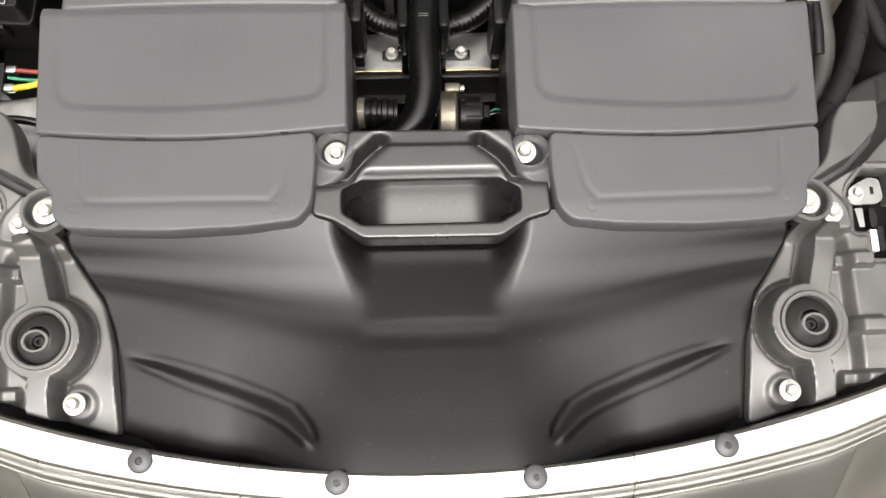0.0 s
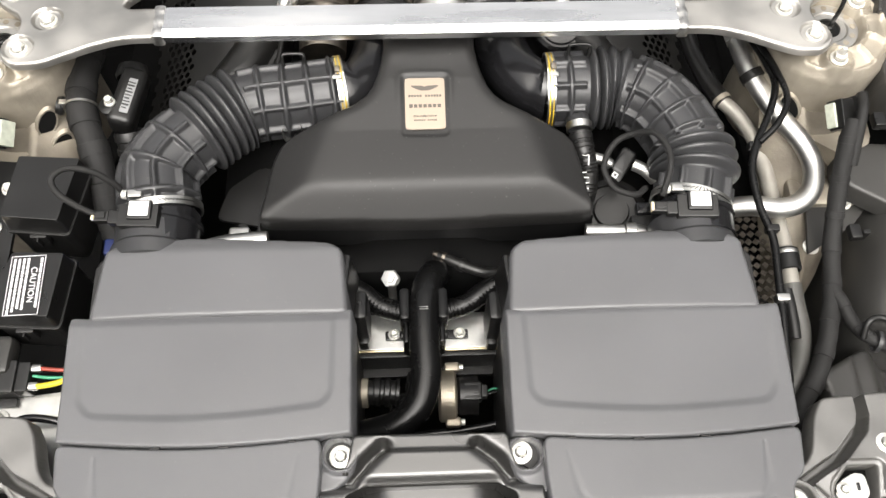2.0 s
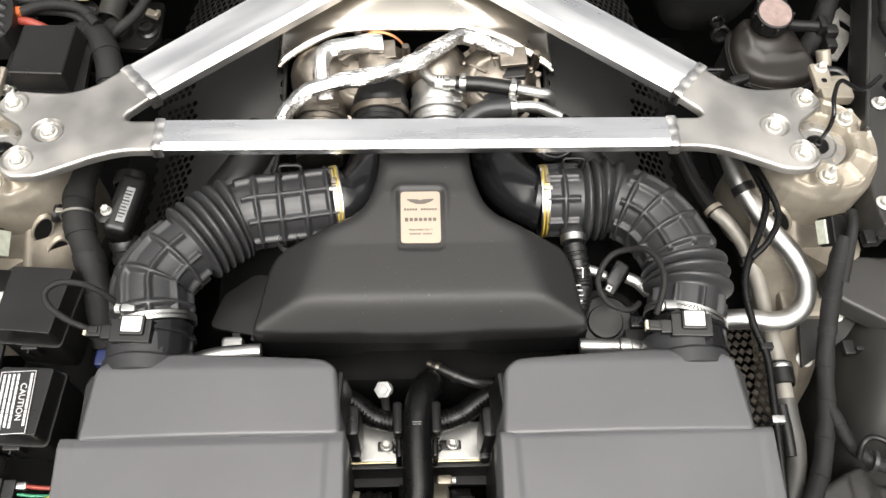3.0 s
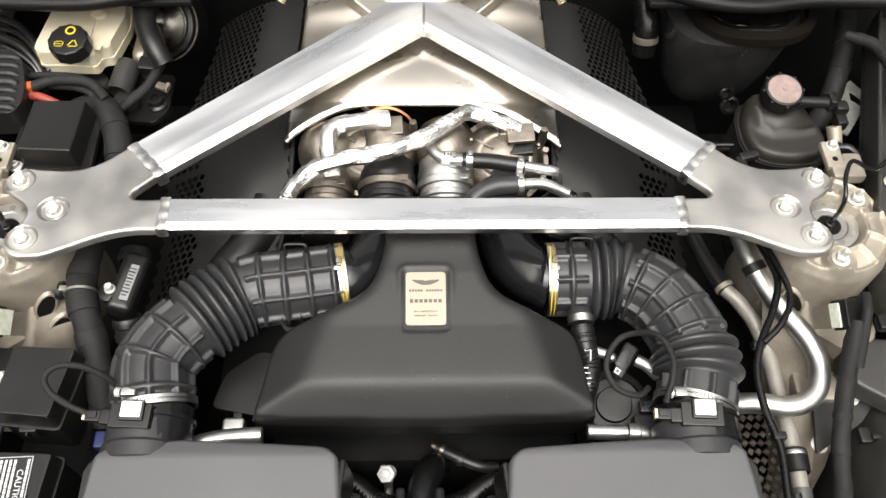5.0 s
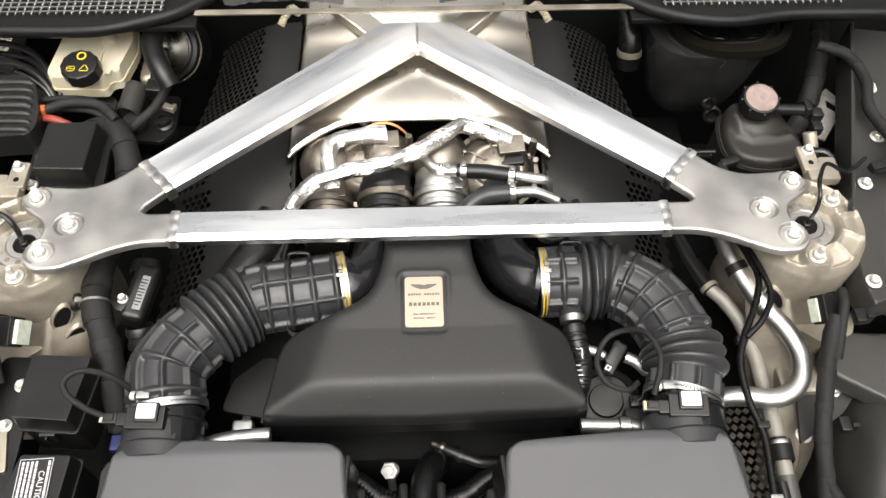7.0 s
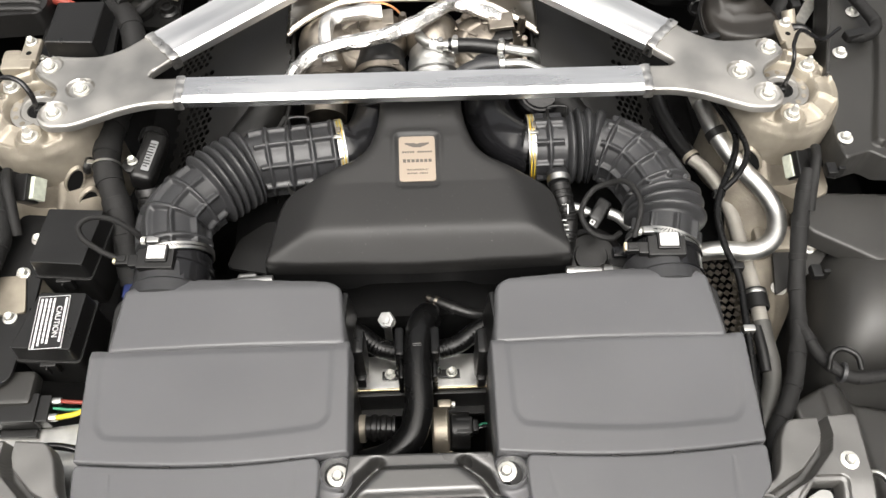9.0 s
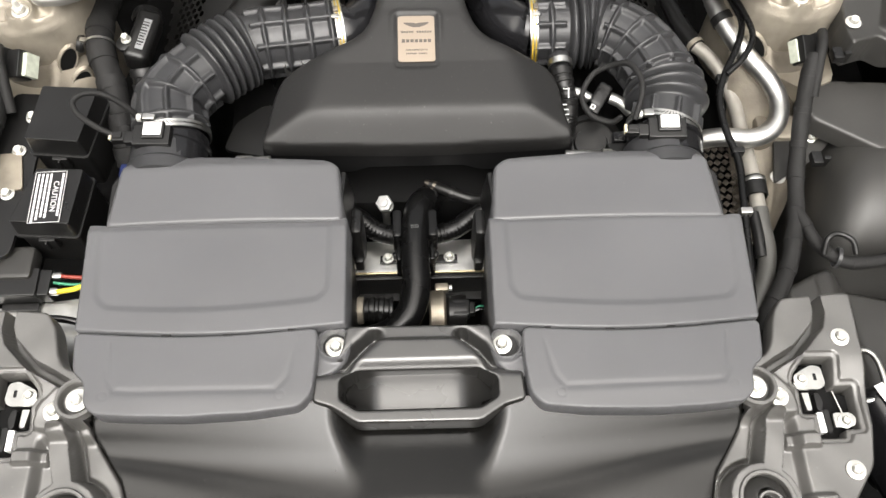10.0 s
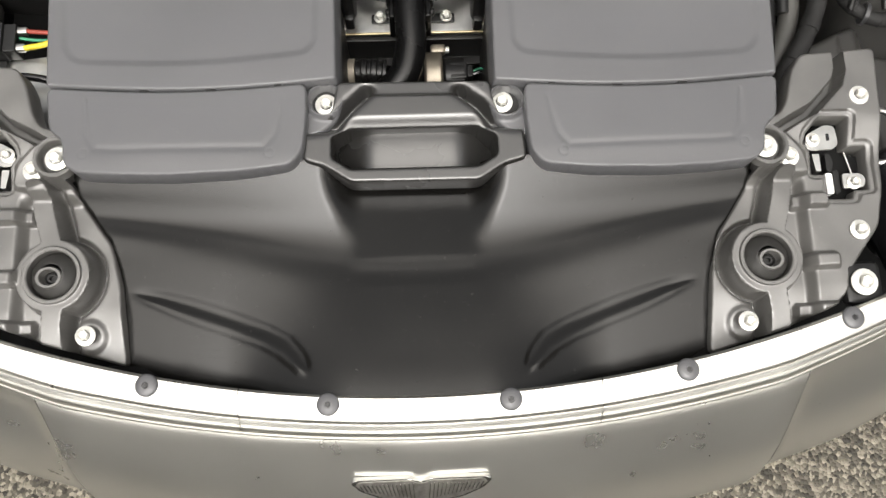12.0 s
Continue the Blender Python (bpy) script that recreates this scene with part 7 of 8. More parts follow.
part("coil", lathe([(0.017, -0.030), (0.0195, -0.027), (0.0195, 0.025), (0.017, 0.028), (0, 0.028)], axis((-0.489, 0.316, 0.806), (-0.482, 0.356, 0.812)), 28), LINER, t)
part("coil_base", prism(corners([(-0.512, 0.286), (-0.500, 0.298), (-0.470, 0.300), (-0.462, 0.280), (-0.475, 0.262), (-0.500, 0.262)], 0.008), 0.772, 0.786, 0.002), BLACK, t)
part("round_cap", lathe([(0.022, 0), (0.022, 0.010), (0.020, 0.012), (0, 0.0125)], Matrix.Translation((-0.542, 0.318, 0.782)), 30), LINER, t)
part("lower_cap", lathe([(0.019, 0), (0.019, 0.010), (0.017, 0.012), (0, 0.0125)], Matrix.Translation((-0.484, 0.281, 0.785)), 28), LINER, t)
plug_turn = Euler((radians(12), 0, radians(-8))).to_matrix()
part("plug", boxes(((-0.449, 0.338, 0.812), (0.030, 0.030, 0.026), 0.003, 2, plug_turn), ((-0.447, 0.352, 0.820), (0.022, 0.018, 0.020), 0.002, 2, plug_turn)), BLACK, t)
part("plug_lock", boxes(((-0.446, 0.362, 0.832), (0.016, 0.006, 0.003), 0.001, 1, plug_turn)), GREEN, t)
part("carrier_plate", prism(corners([(-0.498, 0.352), (-0.420, 0.352), (-0.418, 0.270), (-0.438, 0.245), (-0.490, 0.250)], 0.008), 0.768, 0.776, 0.0015), BLACK, t)
part("steel_tab", boxes(((-0.429, 0.308, 0.792), (0.022, 0.013, 0.008), 0.002, 2, Euler((0, 0.2, -0.3)).to_matrix()), ((-0.421, 0.305, 0.794), (0.006, 0.014, 0.012), 0.001, 1, Euler((0, 0.2, -0.3)).to_matrix())), TOWER, t)
part("sensor_body", lathe([(0.017, -0.03), (0.017, 0.0), (0.013, 0.003), (0.0125, 0.012), (0.008, 0.013), (0.007, 0.009), (0, 0.009)], Matrix.Translation((-0.438, 0.284, 0.780)), 26), BLACK, t)
plain_hose("plug_cable", [(-0.428, 0.352, 0.828), (-0.424, 0.328, 0.830), (-0.440, 0.285, 0.822), (-0.464, 0.258, 0.815), (-0.485, 0.244, 0.806)], 0.008, TAPE, "taped cable from the solenoid plug", "cable", "cables")
t = thing("brake_booster", "black brake booster with a bare metal face", "brake booster")
boost = axis((-0.456, 0.472, 0.780), (-0.458, 0.407, 0.84)) @ Matrix.Diagonal((1.14, 1.14, 1.0, 1.0))
part("shell", lathe([(0.043, 0.034), (0.047, 0.038), (0.053, 0.036), (0.056, 0.030), (0.056, -0.05)], boost, 48), BLACK, t)
part("crimped_rim", lathe([(0.0555, 0.029), (0.0585, 0.028), (0.0590, 0.025), (0.0585, 0.022), (0.0555, 0.021)], boost, 48), TURBO_DARK, t)
part("face", lathe([(0.045, 0.030), (0.040, 0.033), (0.038, 0.031), (0.030, 0.036), (0.020, 0.041), (0.0, 0.043)], boost, 40), material("dull_booster_metal", (0.15, 0.142, 0.128), 0.28, 1.0, spots=0.25, spot_size=30), t)
part("master_cylinder", boxes(((-0.462, 0.385, 0.80), (0.035, 0.09, 0.06), 0.014, 3)), PANEL, t)
plain_hose("brake_vacuum_hose", [(-0.375, 0.48, 0.895), (-0.402, 0.45, 0.895), (-0.432, 0.415, 0.89), (-0.444, 0.378, 0.882), (-0.436, 0.345, 0.875), (-0.422, 0.318, 0.868), (-0.41, 0.302, 0.85)], 0.0172, BLACK, "thick black vacuum hose in front of the brake booster")

# ---- right flank ----
t = thing("aircon_pipe", "bare aluminium air-conditioning pipe bent in a loop", "pipe")
part("pipe_wall", tube([(0.466, 0.06, 0.795), (0.472, 0.01, 0.788), (0.480, -0.030, 0.783), (0.497, -0.072, 0.775), (0.520, -0.105, 0.764), (0.545, -0.138, 0.755), (0.557, -0.172, 0.747), (0.550, -0.207, 0.742), (0.528, -0.229, 0.738), (0.500, -0.235, 0.735), (0.468, -0.228, 0.730), (0.440, -0.224, 0.72), (0.41, -0.222, 0.70)], 0.0146, n=28, step=0.004), TUBE, t)
part("rubber_clip", lathe([(0.0150, -0.007), (0.0178, -0.006), (0.0178, 0.006), (0.0150, 0.007)], axis((0.484, -0.040, 0.7815), (0.497, -0.078, 0.775)), 28), BLACK, t)
part("union_nut", lathe([(0.0138, -0.012), (0.019, -0.010), (0.019, 0.010), (0.0138, 0.012)], axis((0.469, 0.03, 0.791), (0.474, 0.0, 0.787)), 6), TUBE, t)
part("stop_screw", lathe([(0.005, 0), (0.005, 0.012), (0.009, 0.013), (0.009, 0.018), (0, 0.018)], axis((0.497, -0.045, 0.782), (0.53, -0.04, 0.785)), 14), BOLT, t)
t = thing("heater_pipe", "pale aluminium heater pipe with a printed rubber sleeve", "pipe")
part("upper_hose", tube([(0.425, 0.09, 0.725), (0.430, 0.055, 0.721), (0.442, 0.005, 0.72), (0.451, -0.02, 0.72), (0.461, -0.042, 0.72)], 0.0140, n=20), BLACK, t)
part("pipe_wall", tube([(0.460, -0.040, 0.72), (0.480, -0.064, 0.717), (0.500, -0.100, 0.708), (0.509, -0.150, 0.702), (0.5105, -0.21, 0.700), (0.5105, -0.285, 0.700), (0.509, -0.340, 0.698)], 0.0112, n=24), PALE, t)
part("rubber_sleeve", lathe([(0.0155, 0), (0.0175, 0.002), (0.0175, 0.032), (0.0155, 0.034)], axis((0.5105, -0.284, 0.700), (0.5095, -0.325, 0.699)), 28), BLACK, t)
part("band", lathe([(0.0176, 0.004), (0.0183, 0.005), (0.0183, 0.009), (0.0176, 0.010)], axis((0.5105, -0.284, 0.700), (0.5095, -0.325, 0.699)), 28), STEEL, t)
part("lower_hose", tube([(0.509, -0.337, 0.698), (0.509, -0.367, 0.694), (0.510, -0.402, 0.690), (0.500, -0.442, 0.688), (0.475, -0.492, 0.685), (0.458, -0.542, 0.67)], 0.0135, n=22), material("grey_coolant_hose", (0.055, 0.054, 0.050), 0.42, spots=0.15, spot_size=40), t)
part("hose_cover", tube([(0.498, -0.347, 0.702), (0.498, -0.382, 0.700), (0.497, -0.417, 0.696)], 0.0085, n=18), BLACK, t)
part("hose_band", lathe([(0.0141, -0.004), (0.0152, -0.003), (0.0152, 0.003), (0.0141, 0.004)], axis((0.459, -0.037, 0.72), (0.466, -0.052, 0.72)), 24), TOWER, t)
plain_hose("conduit", [(0.462, 0.060, 0.800), (0.477, 0.001, 0.815), (0.491, -0.047, 0.816), (0.495, -0.082, 0.815), (0.479, -0.125, 0.812), (0.453, -0.172, 0.808), (0.440, -0.212, 0.803), (0.441, -0.262, 0.798), (0.450, -0.310, 0.795), (0.447, -0.360, 0.792), (0.440, -0.435, 0.788), (0.432, -0.52, 0.78), (0.43, -0.58, 0.76)], 0.0052, DEEP, "glossy black brake pipe conduit beside the air box", "pipe", "conduits")
plain_hose("conduit", [(0.470, 0.060, 0.805), (0.482, -0.015, 0.825), (0.497, -0.068, 0.826), (0.502, -0.112, 0.824), (0.482, -0.149, 0.820), (0.455, -0.173, 0.812)], 0.0046, DEEP, "glossy black conduit crossing the aluminium pipe", "pipe", "conduits")
for y, x in ((-0.172, 0.4515), (-0.297, 0.452), (-0.395, 0.4435)):
    t = tagged(part("conduit_clip", boxes(((x, y, 0.800 if y > -0.2 else 0.794), (0.017, 0.010, 0.014), 0.002)), BLACK if y > -0.35 else STEEL), "small clip round the conduit", "clip", "conduit clips")
t = thing("heat_mesh_blanket", "dark quilted heat blanket behind the air box", "heat blanket")
bm = bmesh.new()
for i in range(14):
    for j in range(8):
        add_box(bm, (0.440 + 0.012 * j + 0.006 * (i % 2), -0.19 - 0.013 * i, 0.64 + 0.001 * math.sin(i + j)), (0.0085, 0.0085, 0.003), 0.0008, 1, Euler((0, 0, radians(45))).to_matrix())
part("quilt", bm, TURBO_DARK, t)

# inner wing
wing = thing("inner_wing", "black plastic inner wing panel with a raised bead", "inner wing", kind="structure")


def wing_z(X, Y):
    z = 0.838 + 0.02 * (Y + 0.1) - 0.02 * ease(X, 0.75, 0.95)
    bead = away(X, Y, [(0.700, -0.110), (0.745, 0.02), (0.775, 0.12)])[0]
    return z + 0.011 * (1 - ease(bead, 0.006, 0.013))


moulded("wing_panel", corners([(0.636, -0.105), (0.640, -0.14), (0.68, -0.128), (0.70, -0.143), (0.98, -0.16), (0.98, 0.42), (0.777, 0.42), (0.660, 0.05)], 0.006), wing_z, LINER, wing, res=0.0025, skirt=0.05, roll=0.003)
part("wing_edge", boxes(((0.712, 0.215, 0.838), (0.006, 0.43, 0.05), 0.0015, 1, Euler((0, 0, radians(-17.6))).to_matrix())), LINER, wing)
for x, y in ((0.648, -0.104), (0.692, 0.070), (0.742, 0.163), (0.765, 0.27)):
    hex_bolt("flange_bolt", (x, y, 0.840 + 0.02 * (y + 0.1)), 0.0118, 0.0068, label="pale zinc flange bolt on the inner wing")


def lower_wing(X, Y):
    z = 0.742 + 0.10 * (Y + 0.2) - 0.15 * ease(-Y, 0.24, 0.42) * ease(X, 0.58, 0.62) * 0.3
    return z


moulded("wing_lower", corners([(0.60, -0.135), (0.98, -0.155), (0.98, -0.30), (0.70, -0.262), (0.605, -0.205), (0.594, -0.18)], 0.006), lower_wing, LINER, wing, res=0.003, skirt=0.03, roll=0.004)
part("gusset_plate", prism(corners([(0.565, -0.19), (0.676, -0.187), (0.622, -0.245), (0.545, -0.29)], 0.006), 0.690, 0.696, 0.001), LINER, wing)


def arch_section(k, n):
    """The front of the wheel arch liner: a bulging drum lying across the car."""
    a = math.pi * (0.02 + 0.66 * k / n)
    return (-0.45 + 0.245 * (1 - math.cos(a)) * 0.62, 0.47 + 0.27 * math.sin(a) ** 0.7)


verts, faces, n = [], [], 28
xs = [0.588, 0.594, 0.602, 0.614, 0.632, 0.66, 0.72, 0.80, 0.98]
lift = [-0.26, -0.14, -0.075, -0.032, -0.010, 0.0, 0.006, 0.008, 0.008]
for x, l in zip(xs, lift):
    for k in range(n + 1):
        y, z = arch_section(k, n)
        verts.append((x + 0.20 * (y + 0.38), y, max(z + l, 0.42)))
for i in range(len(xs) - 1):
    for k in range(n):
        a = i * (n + 1) + k
        faces.append((a, a + n + 1, a + n + 2, a + 1))
t = raw("arch_liner", verts, faces, LINER, angle=70)
tagged(t, "black plastic wheel arch liner bulging into the bay", "wheel arch liner", kind="structure")
hex_bolt("flange_bolt", (0.558, -0.273, 0.683), 0.0120, 0.0066, label="pale zinc bolt beside the wiring loom")
hex_bolt("flange_bolt", (0.618, -0.212, 0.697), 0.0080, 0.005, label="small bolt on the gusset plate")
tail = thing("front_wing_tray", "dusty grey moulded tray ahead of the wheel arch", "tray", kind="structure")
moulded("tray_skin", corners([(0.53, -0.46), (0.60, -0.425), (0.98, -0.52), (0.98, -0.80), (0.60, -0.74), (0.545, -0.55)], 0.01), lambda X, Y: 0.672 - 0.06 * ease(X, 0.60, 0.66) + 0.006 * ease(0.58 - X, -0.004, 0.004), LINER, tail, res=0.004, skirt=0.03, roll=0.004)

loom([(0.588, -0.148, 0.820), (0.583, -0.162, 0.813), (0.577, -0.194, 0.787), (0.574, -0.232, 0.755), (0.568, -0.284, 0.724), (0.556, -0.352, 0.712), (0.541, -0.400, 0.711), (0.527, -0.437, 0.710), (0.503, -0.480, 0.708), (0.479, -0.516, 0.700), (0.466, -0.571, 0.69)], 0.0122, "thick cloth-taped wiring loom beside the wheel arch")
loom([(0.556, -0.352, 0.716), (0.562, -0.375, 0.718), (0.571, -0.403, 0.717), (0.589, -0.425, 0.716), (0.614, -0.438, 0.715), (0.666, -0.435, 0.715), (0.74, -0.42, 0.718), (0.80, -0.40, 0.72)], 0.0092, "ribbed branch of the wiring loom over the arch liner")
t = thing("loom_hook", "black wire hook holding the branch loom", "hook")
part("hook_wire", tube([(0.572, -0.428, 0.728), (0.576, -0.412, 0.742), (0.592, -0.406, 0.744), (0.610, -0.416, 0.742), (0.616, -0.432, 0.732)], 0.0042, n=12), BLACK, t)
part("strap", lathe([(0.0138, -0.003), (0.015, -0.0025), (0.015, 0.0025), (0.0138, 0.003)], axis((0.596, -0.430, 0.716), (0.62, -0.438, 0.7155)), 22), RUBBER, t)
for x, y, z in ((0.596, -0.152, 0.825), (0.567, -0.282, 0.747)):
    t = tagged(part("loom_clip", boxes(((x + 0.022, y, z), (0.016, 0.022, 0.014), 0.003), ((x + 0.034, y - 0.004, z), (0.010, 0.006, 0.022), 0.001)), BLACK), "black fir-tree clip on the wiring loom", "clip", "loom clips")
t = thing("headlamp", "dark headlamp housing with a printed white label", "headlamp")
part("housing", boxes(((0.64, -0.70, 0.70), (0.12, 0.18, 0.10), 0.02, 3, Euler((0, radians(10), radians(20))).to_matrix())), GLOSS, t)
turn = Euler((0, radians(16), radians(24))).to_matrix()
part("label", boxes(((0.606, -0.672, 0.757), (0.036, 0.10, 0.001), 0.0004, 1, turn)), WHITE, t)
bm = bmesh.new()
for k in range(6):
    add_box(bm, turn @ Vector((0.0, 0.035 - 0.009 * k, 0.001)) + Vector((0.606, -0.672, 0.757)), (0.020, 0.003, 0.0006), 0, 1, turn)
part("plain_bar", bm, INK, t)
part("wire_bail", tube([(0.562, -0.585, 0.742), (0.575, -0.582, 0.752), (0.586, -0.595, 0.756), (0.588, -0.63, 0.756), (0.578, -0.645, 0.75), (0.56, -0.648, 0.742)], 0.0038, n=12), STEEL, t)
part("pale_edge", boxes(((0.625, -0.60, 0.755), (0.06, 0.02, 0.012), 0.004, 2, turn)), LIQUID, t)
t = thing("headlamp", "dark headlamp housing in the far front corner", "headlamp")
part("housing", boxes(((-0.65, -0.70, 0.70), (0.12, 0.18, 0.10), 0.02, 3, Euler((0, radians(-10), radians(-20))).to_matrix())), GLOSS, t)
part("lamp_bracket", boxes(((0.502, -0.803, 0.778), (0.045, 0.05, 0.018), 0.008)), BLACK, t)

# ---- rear right: expansion tank, foil-wrapped heater box ----
t = thing("expansion_tank", "satin black coolant expansion tank with a pink cap", "expansion tank")
def tank_outline(k):
    return corners([(0.556 + (x - 0.556) * k, 0.19 + (y - 0.19) * k) for x, y in ((0.512, 0.258), (0.500, 0.225), (0.498, 0.180), (0.508, 0.152), (0.535, 0.139), (0.570, 0.135), (0.603, 0.140), (0.622, 0.157), (0.625, 0.190), (0.614, 0.225), (0.594, 0.258))], 0.02, 4)


def tank_z(X, Y):
    neck = np.hypot(X - 0.552, Y - 0.237)
    z = 0.816 + 0.016 * (1 - ease(neck, 0.032, 0.060))
    ridge = away(X, Y, [(0.516, 0.225), (0.522, 0.195), (0.540, 0.182), (0.580, 0.186), (0.606, 0.192)])[0]
    return z + 0.005 * np.exp(-(ridge / 0.007) ** 2)


moulded("tank_shell", tank_outline(1.0), tank_z, TANK, t, res=0.0028, skirt=0.03, roll=0.010)
part("lower_shell", prism(tank_outline(1.06), 0.70, 0.798, 0.006), TANK, t)
part("seam_flange", prism(tank_outline(1.11), 0.790, 0.795, 0.001), BLACK, t)
capm = Matrix.Translation((0.552, 0.237, 0.836)) @ Euler((radians(10), 0, 0)).to_matrix().to_4x4()
part("neck", lathe([(0.026, -0.03), (0.026, 0.012)], capm, 28), BLACK, t)
bm = lathe([(0.0285, 0.006), (0.0305, 0.008), (0.0305, 0.026), (0.029, 0.029), (0.0255, 0.030), (0, 0.030)], capm, 40)
for k in range(8):
    a = 2 * math.pi * k / 8
    add_box(bm, capm @ Vector((0.031 * math.cos(a), 0.031 * math.sin(a), 0.022)), (0.005, 0.005, 0.012), 0.001, 1, Euler((0, 0, a)).to_matrix())
cap = part("screw_cap", bm, BLACK, t)
part("cap_label", lathe([(0.0262, 0.0302), (0.0255, 0.0308), (0.004, 0.0308), (0.003, 0.0318), (0, 0.0318)], capm, 36), PINK, cap)
part("return_port", tube([(0.575, 0.222, 0.848), (0.605, 0.222, 0.846), (0.632, 0.222, 0.844)], 0.009, n=18), BLACK, t)
part("port_elbow", boxes(((0.632, 0.224, 0.845), (0.014, 0.026, 0.024), 0.005), ((0.646, 0.214, 0.84), (0.022, 0.022, 0.022), 0.006), ((0.645, 0.195, 0.83), (0.018, 0.022, 0.020), 0.004)), BLACK, t)
part("front_port", boxes(((0.492, 0.140, 0.812), (0.034, 0.016, 0.016), 0.005, 2, Euler((0, 0, 0.3)).to_matrix()), ((0.478, 0.128, 0.808), (0.018, 0.022, 0.02), 0.005)), BLACK, t)
part("side_plug", boxes(((0.628, 0.152, 0.815), (0.026, 0.020, 0.018), 0.004)), BLACK, t)
part("yellow_tag", boxes(((0.628, 0.150, 0.8245), (0.008, 0.006, 0.001), 0.0003)), YELLOW, t)
place(t, Matrix.Translation((0.013, 0.004, 0)))
plain_hose("tank_hose", [(0.640, 0.155, 0.82), (0.662, 0.152, 0.822), (0.672, 0.132, 0.82), (0.655, 0.105, 0.818), (0.615, 0.085, 0.812), (0.565, 0.075, 0.80), (0.52, 0.075, 0.79)], 0.0075, GLOSS, "glossy black hose from the expansion tank")
plain_hose("tank_hose", [(0.472, 0.125, 0.806), (0.468, 0.105, 0.795), (0.47, 0.085, 0.77)], 0.010, BLACK, "short ribbed hose under the expansion tank", ridge=0.0008)
plain_hose("tank_hose", [(0.645, 0.19, 0.83), (0.65, 0.17, 0.81), (0.65, 0.13, 0.77)], 0.011, TOWER, "tan-clamped hose under the tank port")
plain_hose("brake_line", [(0.36, 0.245, 0.735), (0.42, 0.225, 0.745), (0.49, 0.215, 0.748), (0.56, 0.21, 0.745)], 0.009, TAPE, "braided dark line in front of the heater box", ridge=0.0004)
plain_hose("brake_line", [(0.36, 0.29, 0.72), (0.41, 0.245, 0.732), (0.46, 0.21, 0.74), (0.49, 0.19, 0.74)], 0.011, BLACK, "plain black line beside the perforated cover")
plain_hose("vent_line", [(0.425, 0.150, 0.775), (0.435, 0.175, 0.782), (0.465, 0.188, 0.785), (0.50, 0.19, 0.785)], 0.004, GLOSS, "thin black vent line by the expansion tank")
t = thing("pressure_sensor", "black pressure sensor with a steel body", "sensor")
part("body", lathe([(0.010, 0), (0.012, 0.004), (0.012, 0.022), (0.008, 0.026), (0.008, 0.034), (0, 0.034)], axis((0.448, 0.155, 0.775), (0.462, 0.118, 0.79)), 18), BLACK, t)
part("stem", lathe([(0.006, 0), (0.006, 0.02), (0, 0.02)], axis((0.443, 0.168, 0.77), (0.43, 0.19, 0.765)), 14), TOWER, t)
part("steel_nut", boxes(((0.468, 0.110, 0.794), (0.012, 0.010, 0.010), 0.003)), BOLT, t)
t = thing("heater_box", "heater intake box wrapped in scuffed dark foil", "heater box")
verts, faces, n = [], [], 40
rows = [(0.670, 0.60), (0.680, 0.68), (0.715, 0.79), (0.760, 0.89), (0.810, 0.965), (0.850, 1.0)]
for z, k_size in rows:
    for k in range(n + 1):
        a = math.pi * (0.90 + 1.15 * k / n)
        x = 0.528 + 0.116 * k_size * math.copysign(abs(math.cos(a)) ** 0.62, math.cos(a))
        y = 0.458 + 0.108 * k_size * math.copysign(abs(math.sin(a)) ** 0.70, math.sin(a))
        verts.append((x, y, z + 0.004 * math.cos(a * 2)))
for i in range(len(rows) - 1):
    for k in range(n):
        a = i * (n + 1) + k
        faces.append((a, a + 1, a + n + 2, a + n + 1))
faces.append(tuple(range(n, -1, -1)))
faces.append(tuple(range((len(rows) - 1) * (n + 1), len(rows) * (n + 1))))
raw("foil_wrap", verts, faces, LAMINATE, t, angle=40)


def gasket_at(a, k):
    return 0.560 + 0.112 * k * math.copysign(abs(math.cos(a)) ** 0.75, math.cos(a)), 0.462 + 0.112 * k * math.copysign(abs(math.sin(a)) ** 0.8, math.sin(a))


turns = [math.pi * (0.98 + 1.04 * k / 30) for k in range(31)]
verts = [(*gasket_at(a, k), z) for a in turns for k, z in ((1.02, 0.846), (1.02, 0.862), (0.88, 0.866), (0.88, 0.846))]
raw("foam_gasket", verts, [(4 * i + j, 4 * i + 4 + j, 4 * i + 4 + (j + 1) % 4, 4 * i + (j + 1) % 4) for i in range(30) for j in range(4)], FOAM, t)
part("box_top", prism(corners([(0.44, 0.56), (0.465, 0.44), (0.51, 0.385), (0.61, 0.385), (0.655, 0.44), (0.70, 0.56)], 0.03), 0.80, 0.858, 0.006), DEEP, t)
for x, y, z, r in ((0.550, 0.366, 0.710, 0.012), (0.563, 0.360, 0.684, 0.016)):
    part("drain_spout", lathe([(r, 0), (r * 1.1, 0.012), (r * 0.8, 0.014), (r * 0.7, 0.002), (0, 0.002)], axis((x, y + 0.012, z), (x + 0.002, y - 0.05, z + 0.03)), 18), BLACK, t)
plain_hose("heater_hose", [(0.385, 0.50, 0.84), (0.386, 0.46, 0.835), (0.39, 0.435, 0.818), (0.391, 0.420, 0.795), (0.392, 0.412, 0.770)], 0.0205, DEEP, "glossy black heater hose at the bulkhead")
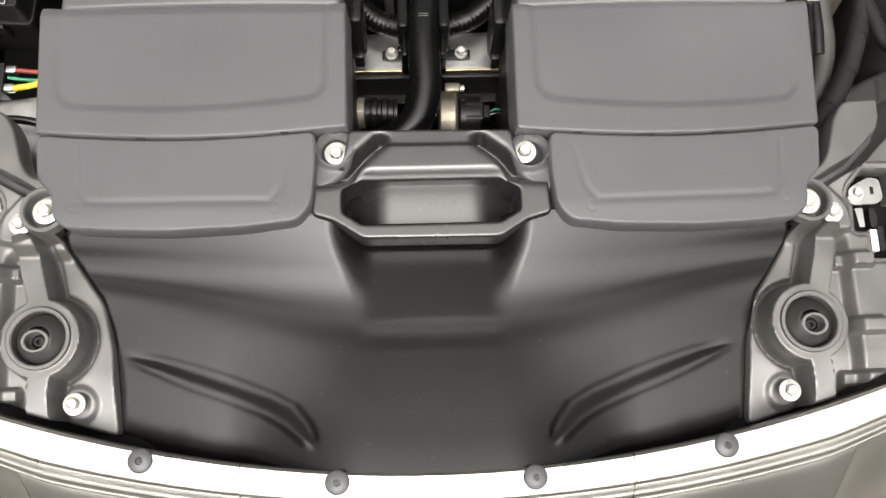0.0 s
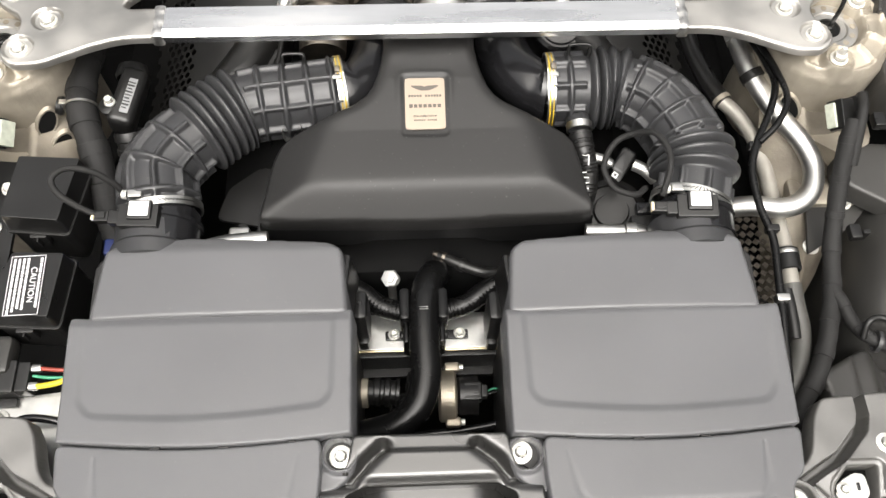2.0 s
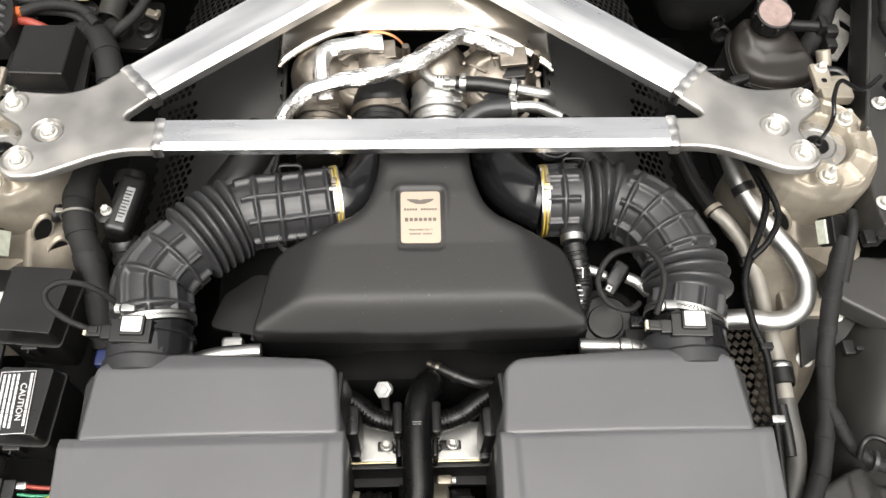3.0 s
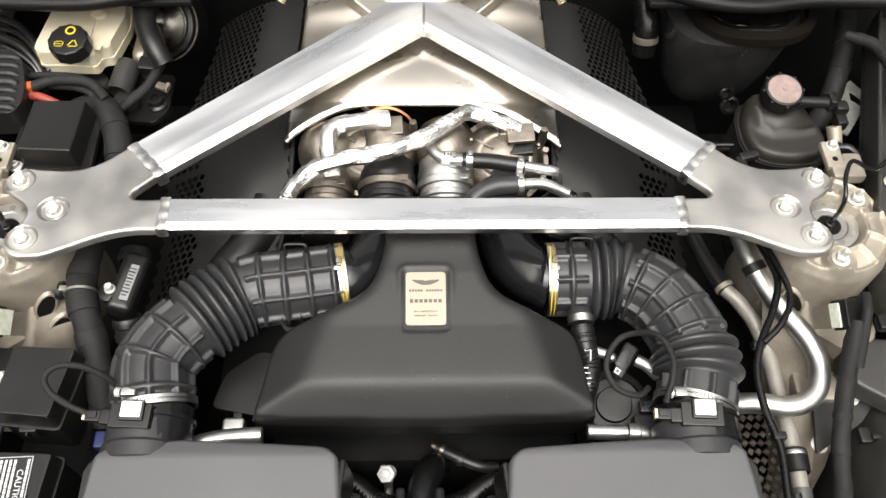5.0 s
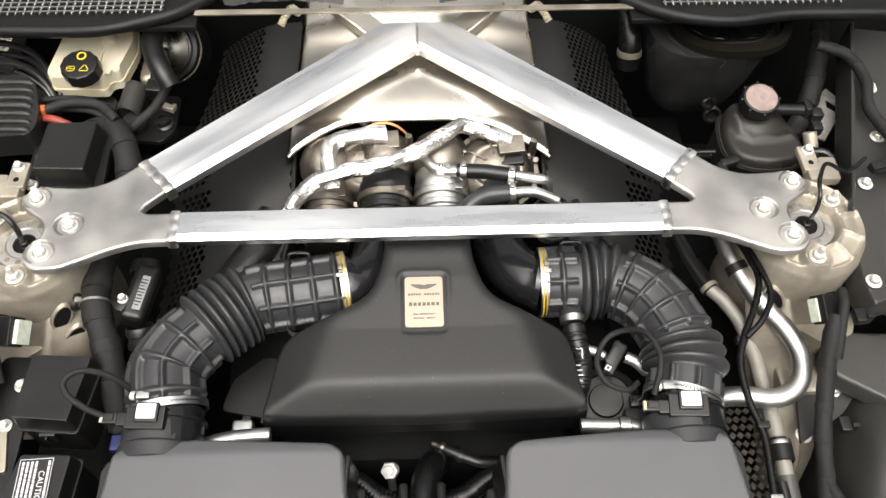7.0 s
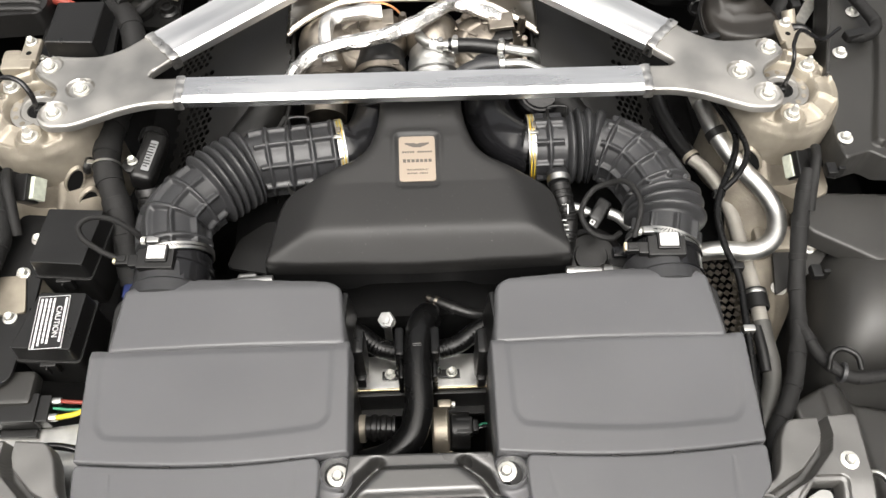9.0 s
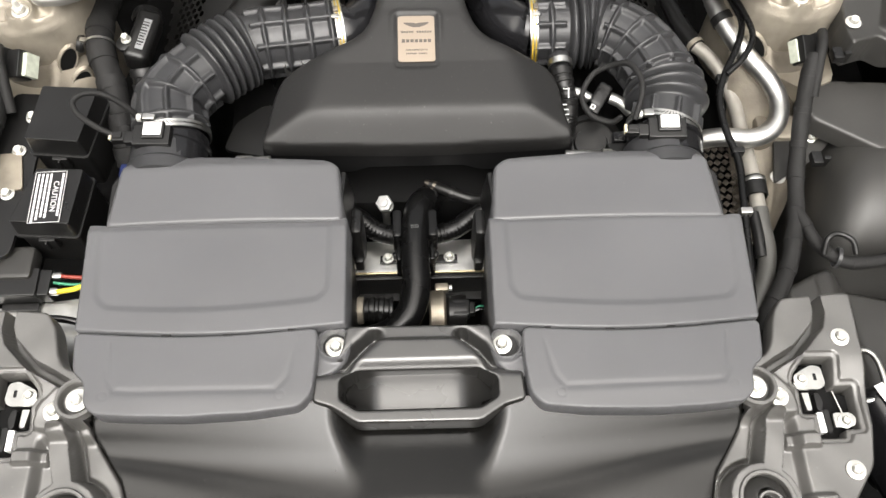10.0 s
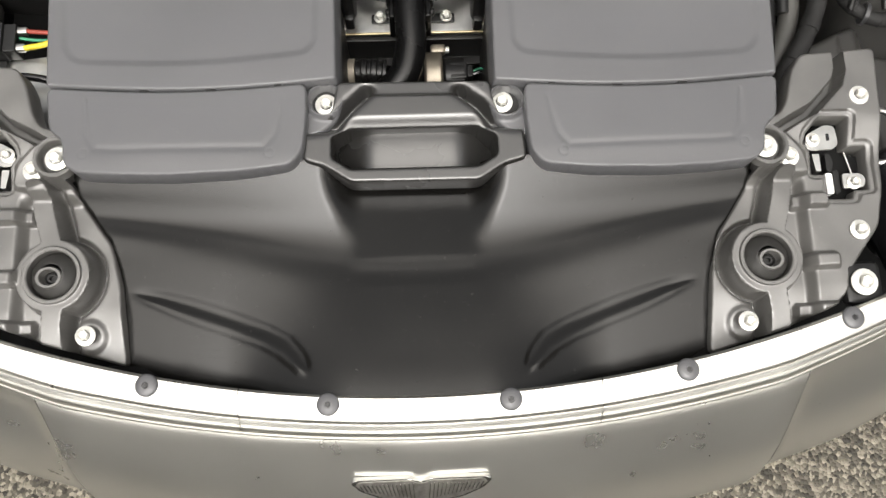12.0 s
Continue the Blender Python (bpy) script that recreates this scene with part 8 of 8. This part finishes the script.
t = tagged(part("heater_clamp", lathe([(0.021, -0.006), (0.0225, -0.005), (0.0225, 0.005), (0.021, 0.006)], axis((0.3910, 0.421, 0.797), (0.3915, 0.414, 0.777)), 28), PANEL), "tan steel clamp on the heater hose", "clamp", "hose clamps")
loom([(0.755, 0.47, 0.81), (0.735, 0.40, 0.80), (0.715, 0.34, 0.78), (0.69, 0.29, 0.75), (0.66, 0.26, 0.70)], 0.017, "thick taped loom behind the expansion tank")
loom([(0.70, 0.36, 0.862), (0.735, 0.33, 0.868), (0.748, 0.27, 0.868), (0.735, 0.21, 0.866), (0.745, 0.16, 0.866), (0.755, 0.11, 0.866), (0.73, 0.085, 0.868), (0.70, 0.08, 0.868)], 0.0095, "taped branch loom lying on the inner wing")
t = tagged(part("inline_plug", boxes(((0.712, 0.083, 0.872), (0.045, 0.016, 0.014), 0.003, 2, Euler((0, 0, 0.25)).to_matrix())), BLACK), "small black inline plug on the inner wing", "plug")
t = tagged(part("torn_bracket", prism([(0.733, 0.342), (0.757, 0.362), (0.776, 0.330), (0.770, 0.312), (0.755, 0.332), (0.748, 0.338), (0.744, 0.316), (0.762, 0.296), (0.718, 0.238), (0.700, 0.246), (0.738, 0.302), (0.728, 0.318)], 0.750, 0.754), BOLT), "bare metal hook bracket behind the tank", "bracket", "brackets")

# printed marks on the vacuum hose, an orange plug on the branch loom
marks = thing("hose_print", "row of white printed marks on the vacuum hose", "print")
for k in range(7):
    p = Vector((-0.400, 0.452, 0.9128)).lerp(Vector((-0.430, 0.418, 0.9085)), k / 6)
    part("plain_bar", boxes((p, (0.0032, 0.0075, 0.0006), 0, 1, Euler((0, 0, radians(45))).to_matrix())), WHITE, marks)
plug = thing("orange_plug", "small orange plug on the branch loom", "plug")
part("body", boxes(((-0.611, 0.250, 0.852), (0.020, 0.016, 0.014), 0.003)), material("orange_plastic", (0.50, 0.12, 0.03), 0.4, spots=0.1, spot_size=60), plug)
part("tail", tube([(-0.620, 0.250, 0.852), (-0.632, 0.252, 0.850), (-0.645, 0.250, 0.846)], 0.004, n=10), RED, plug)
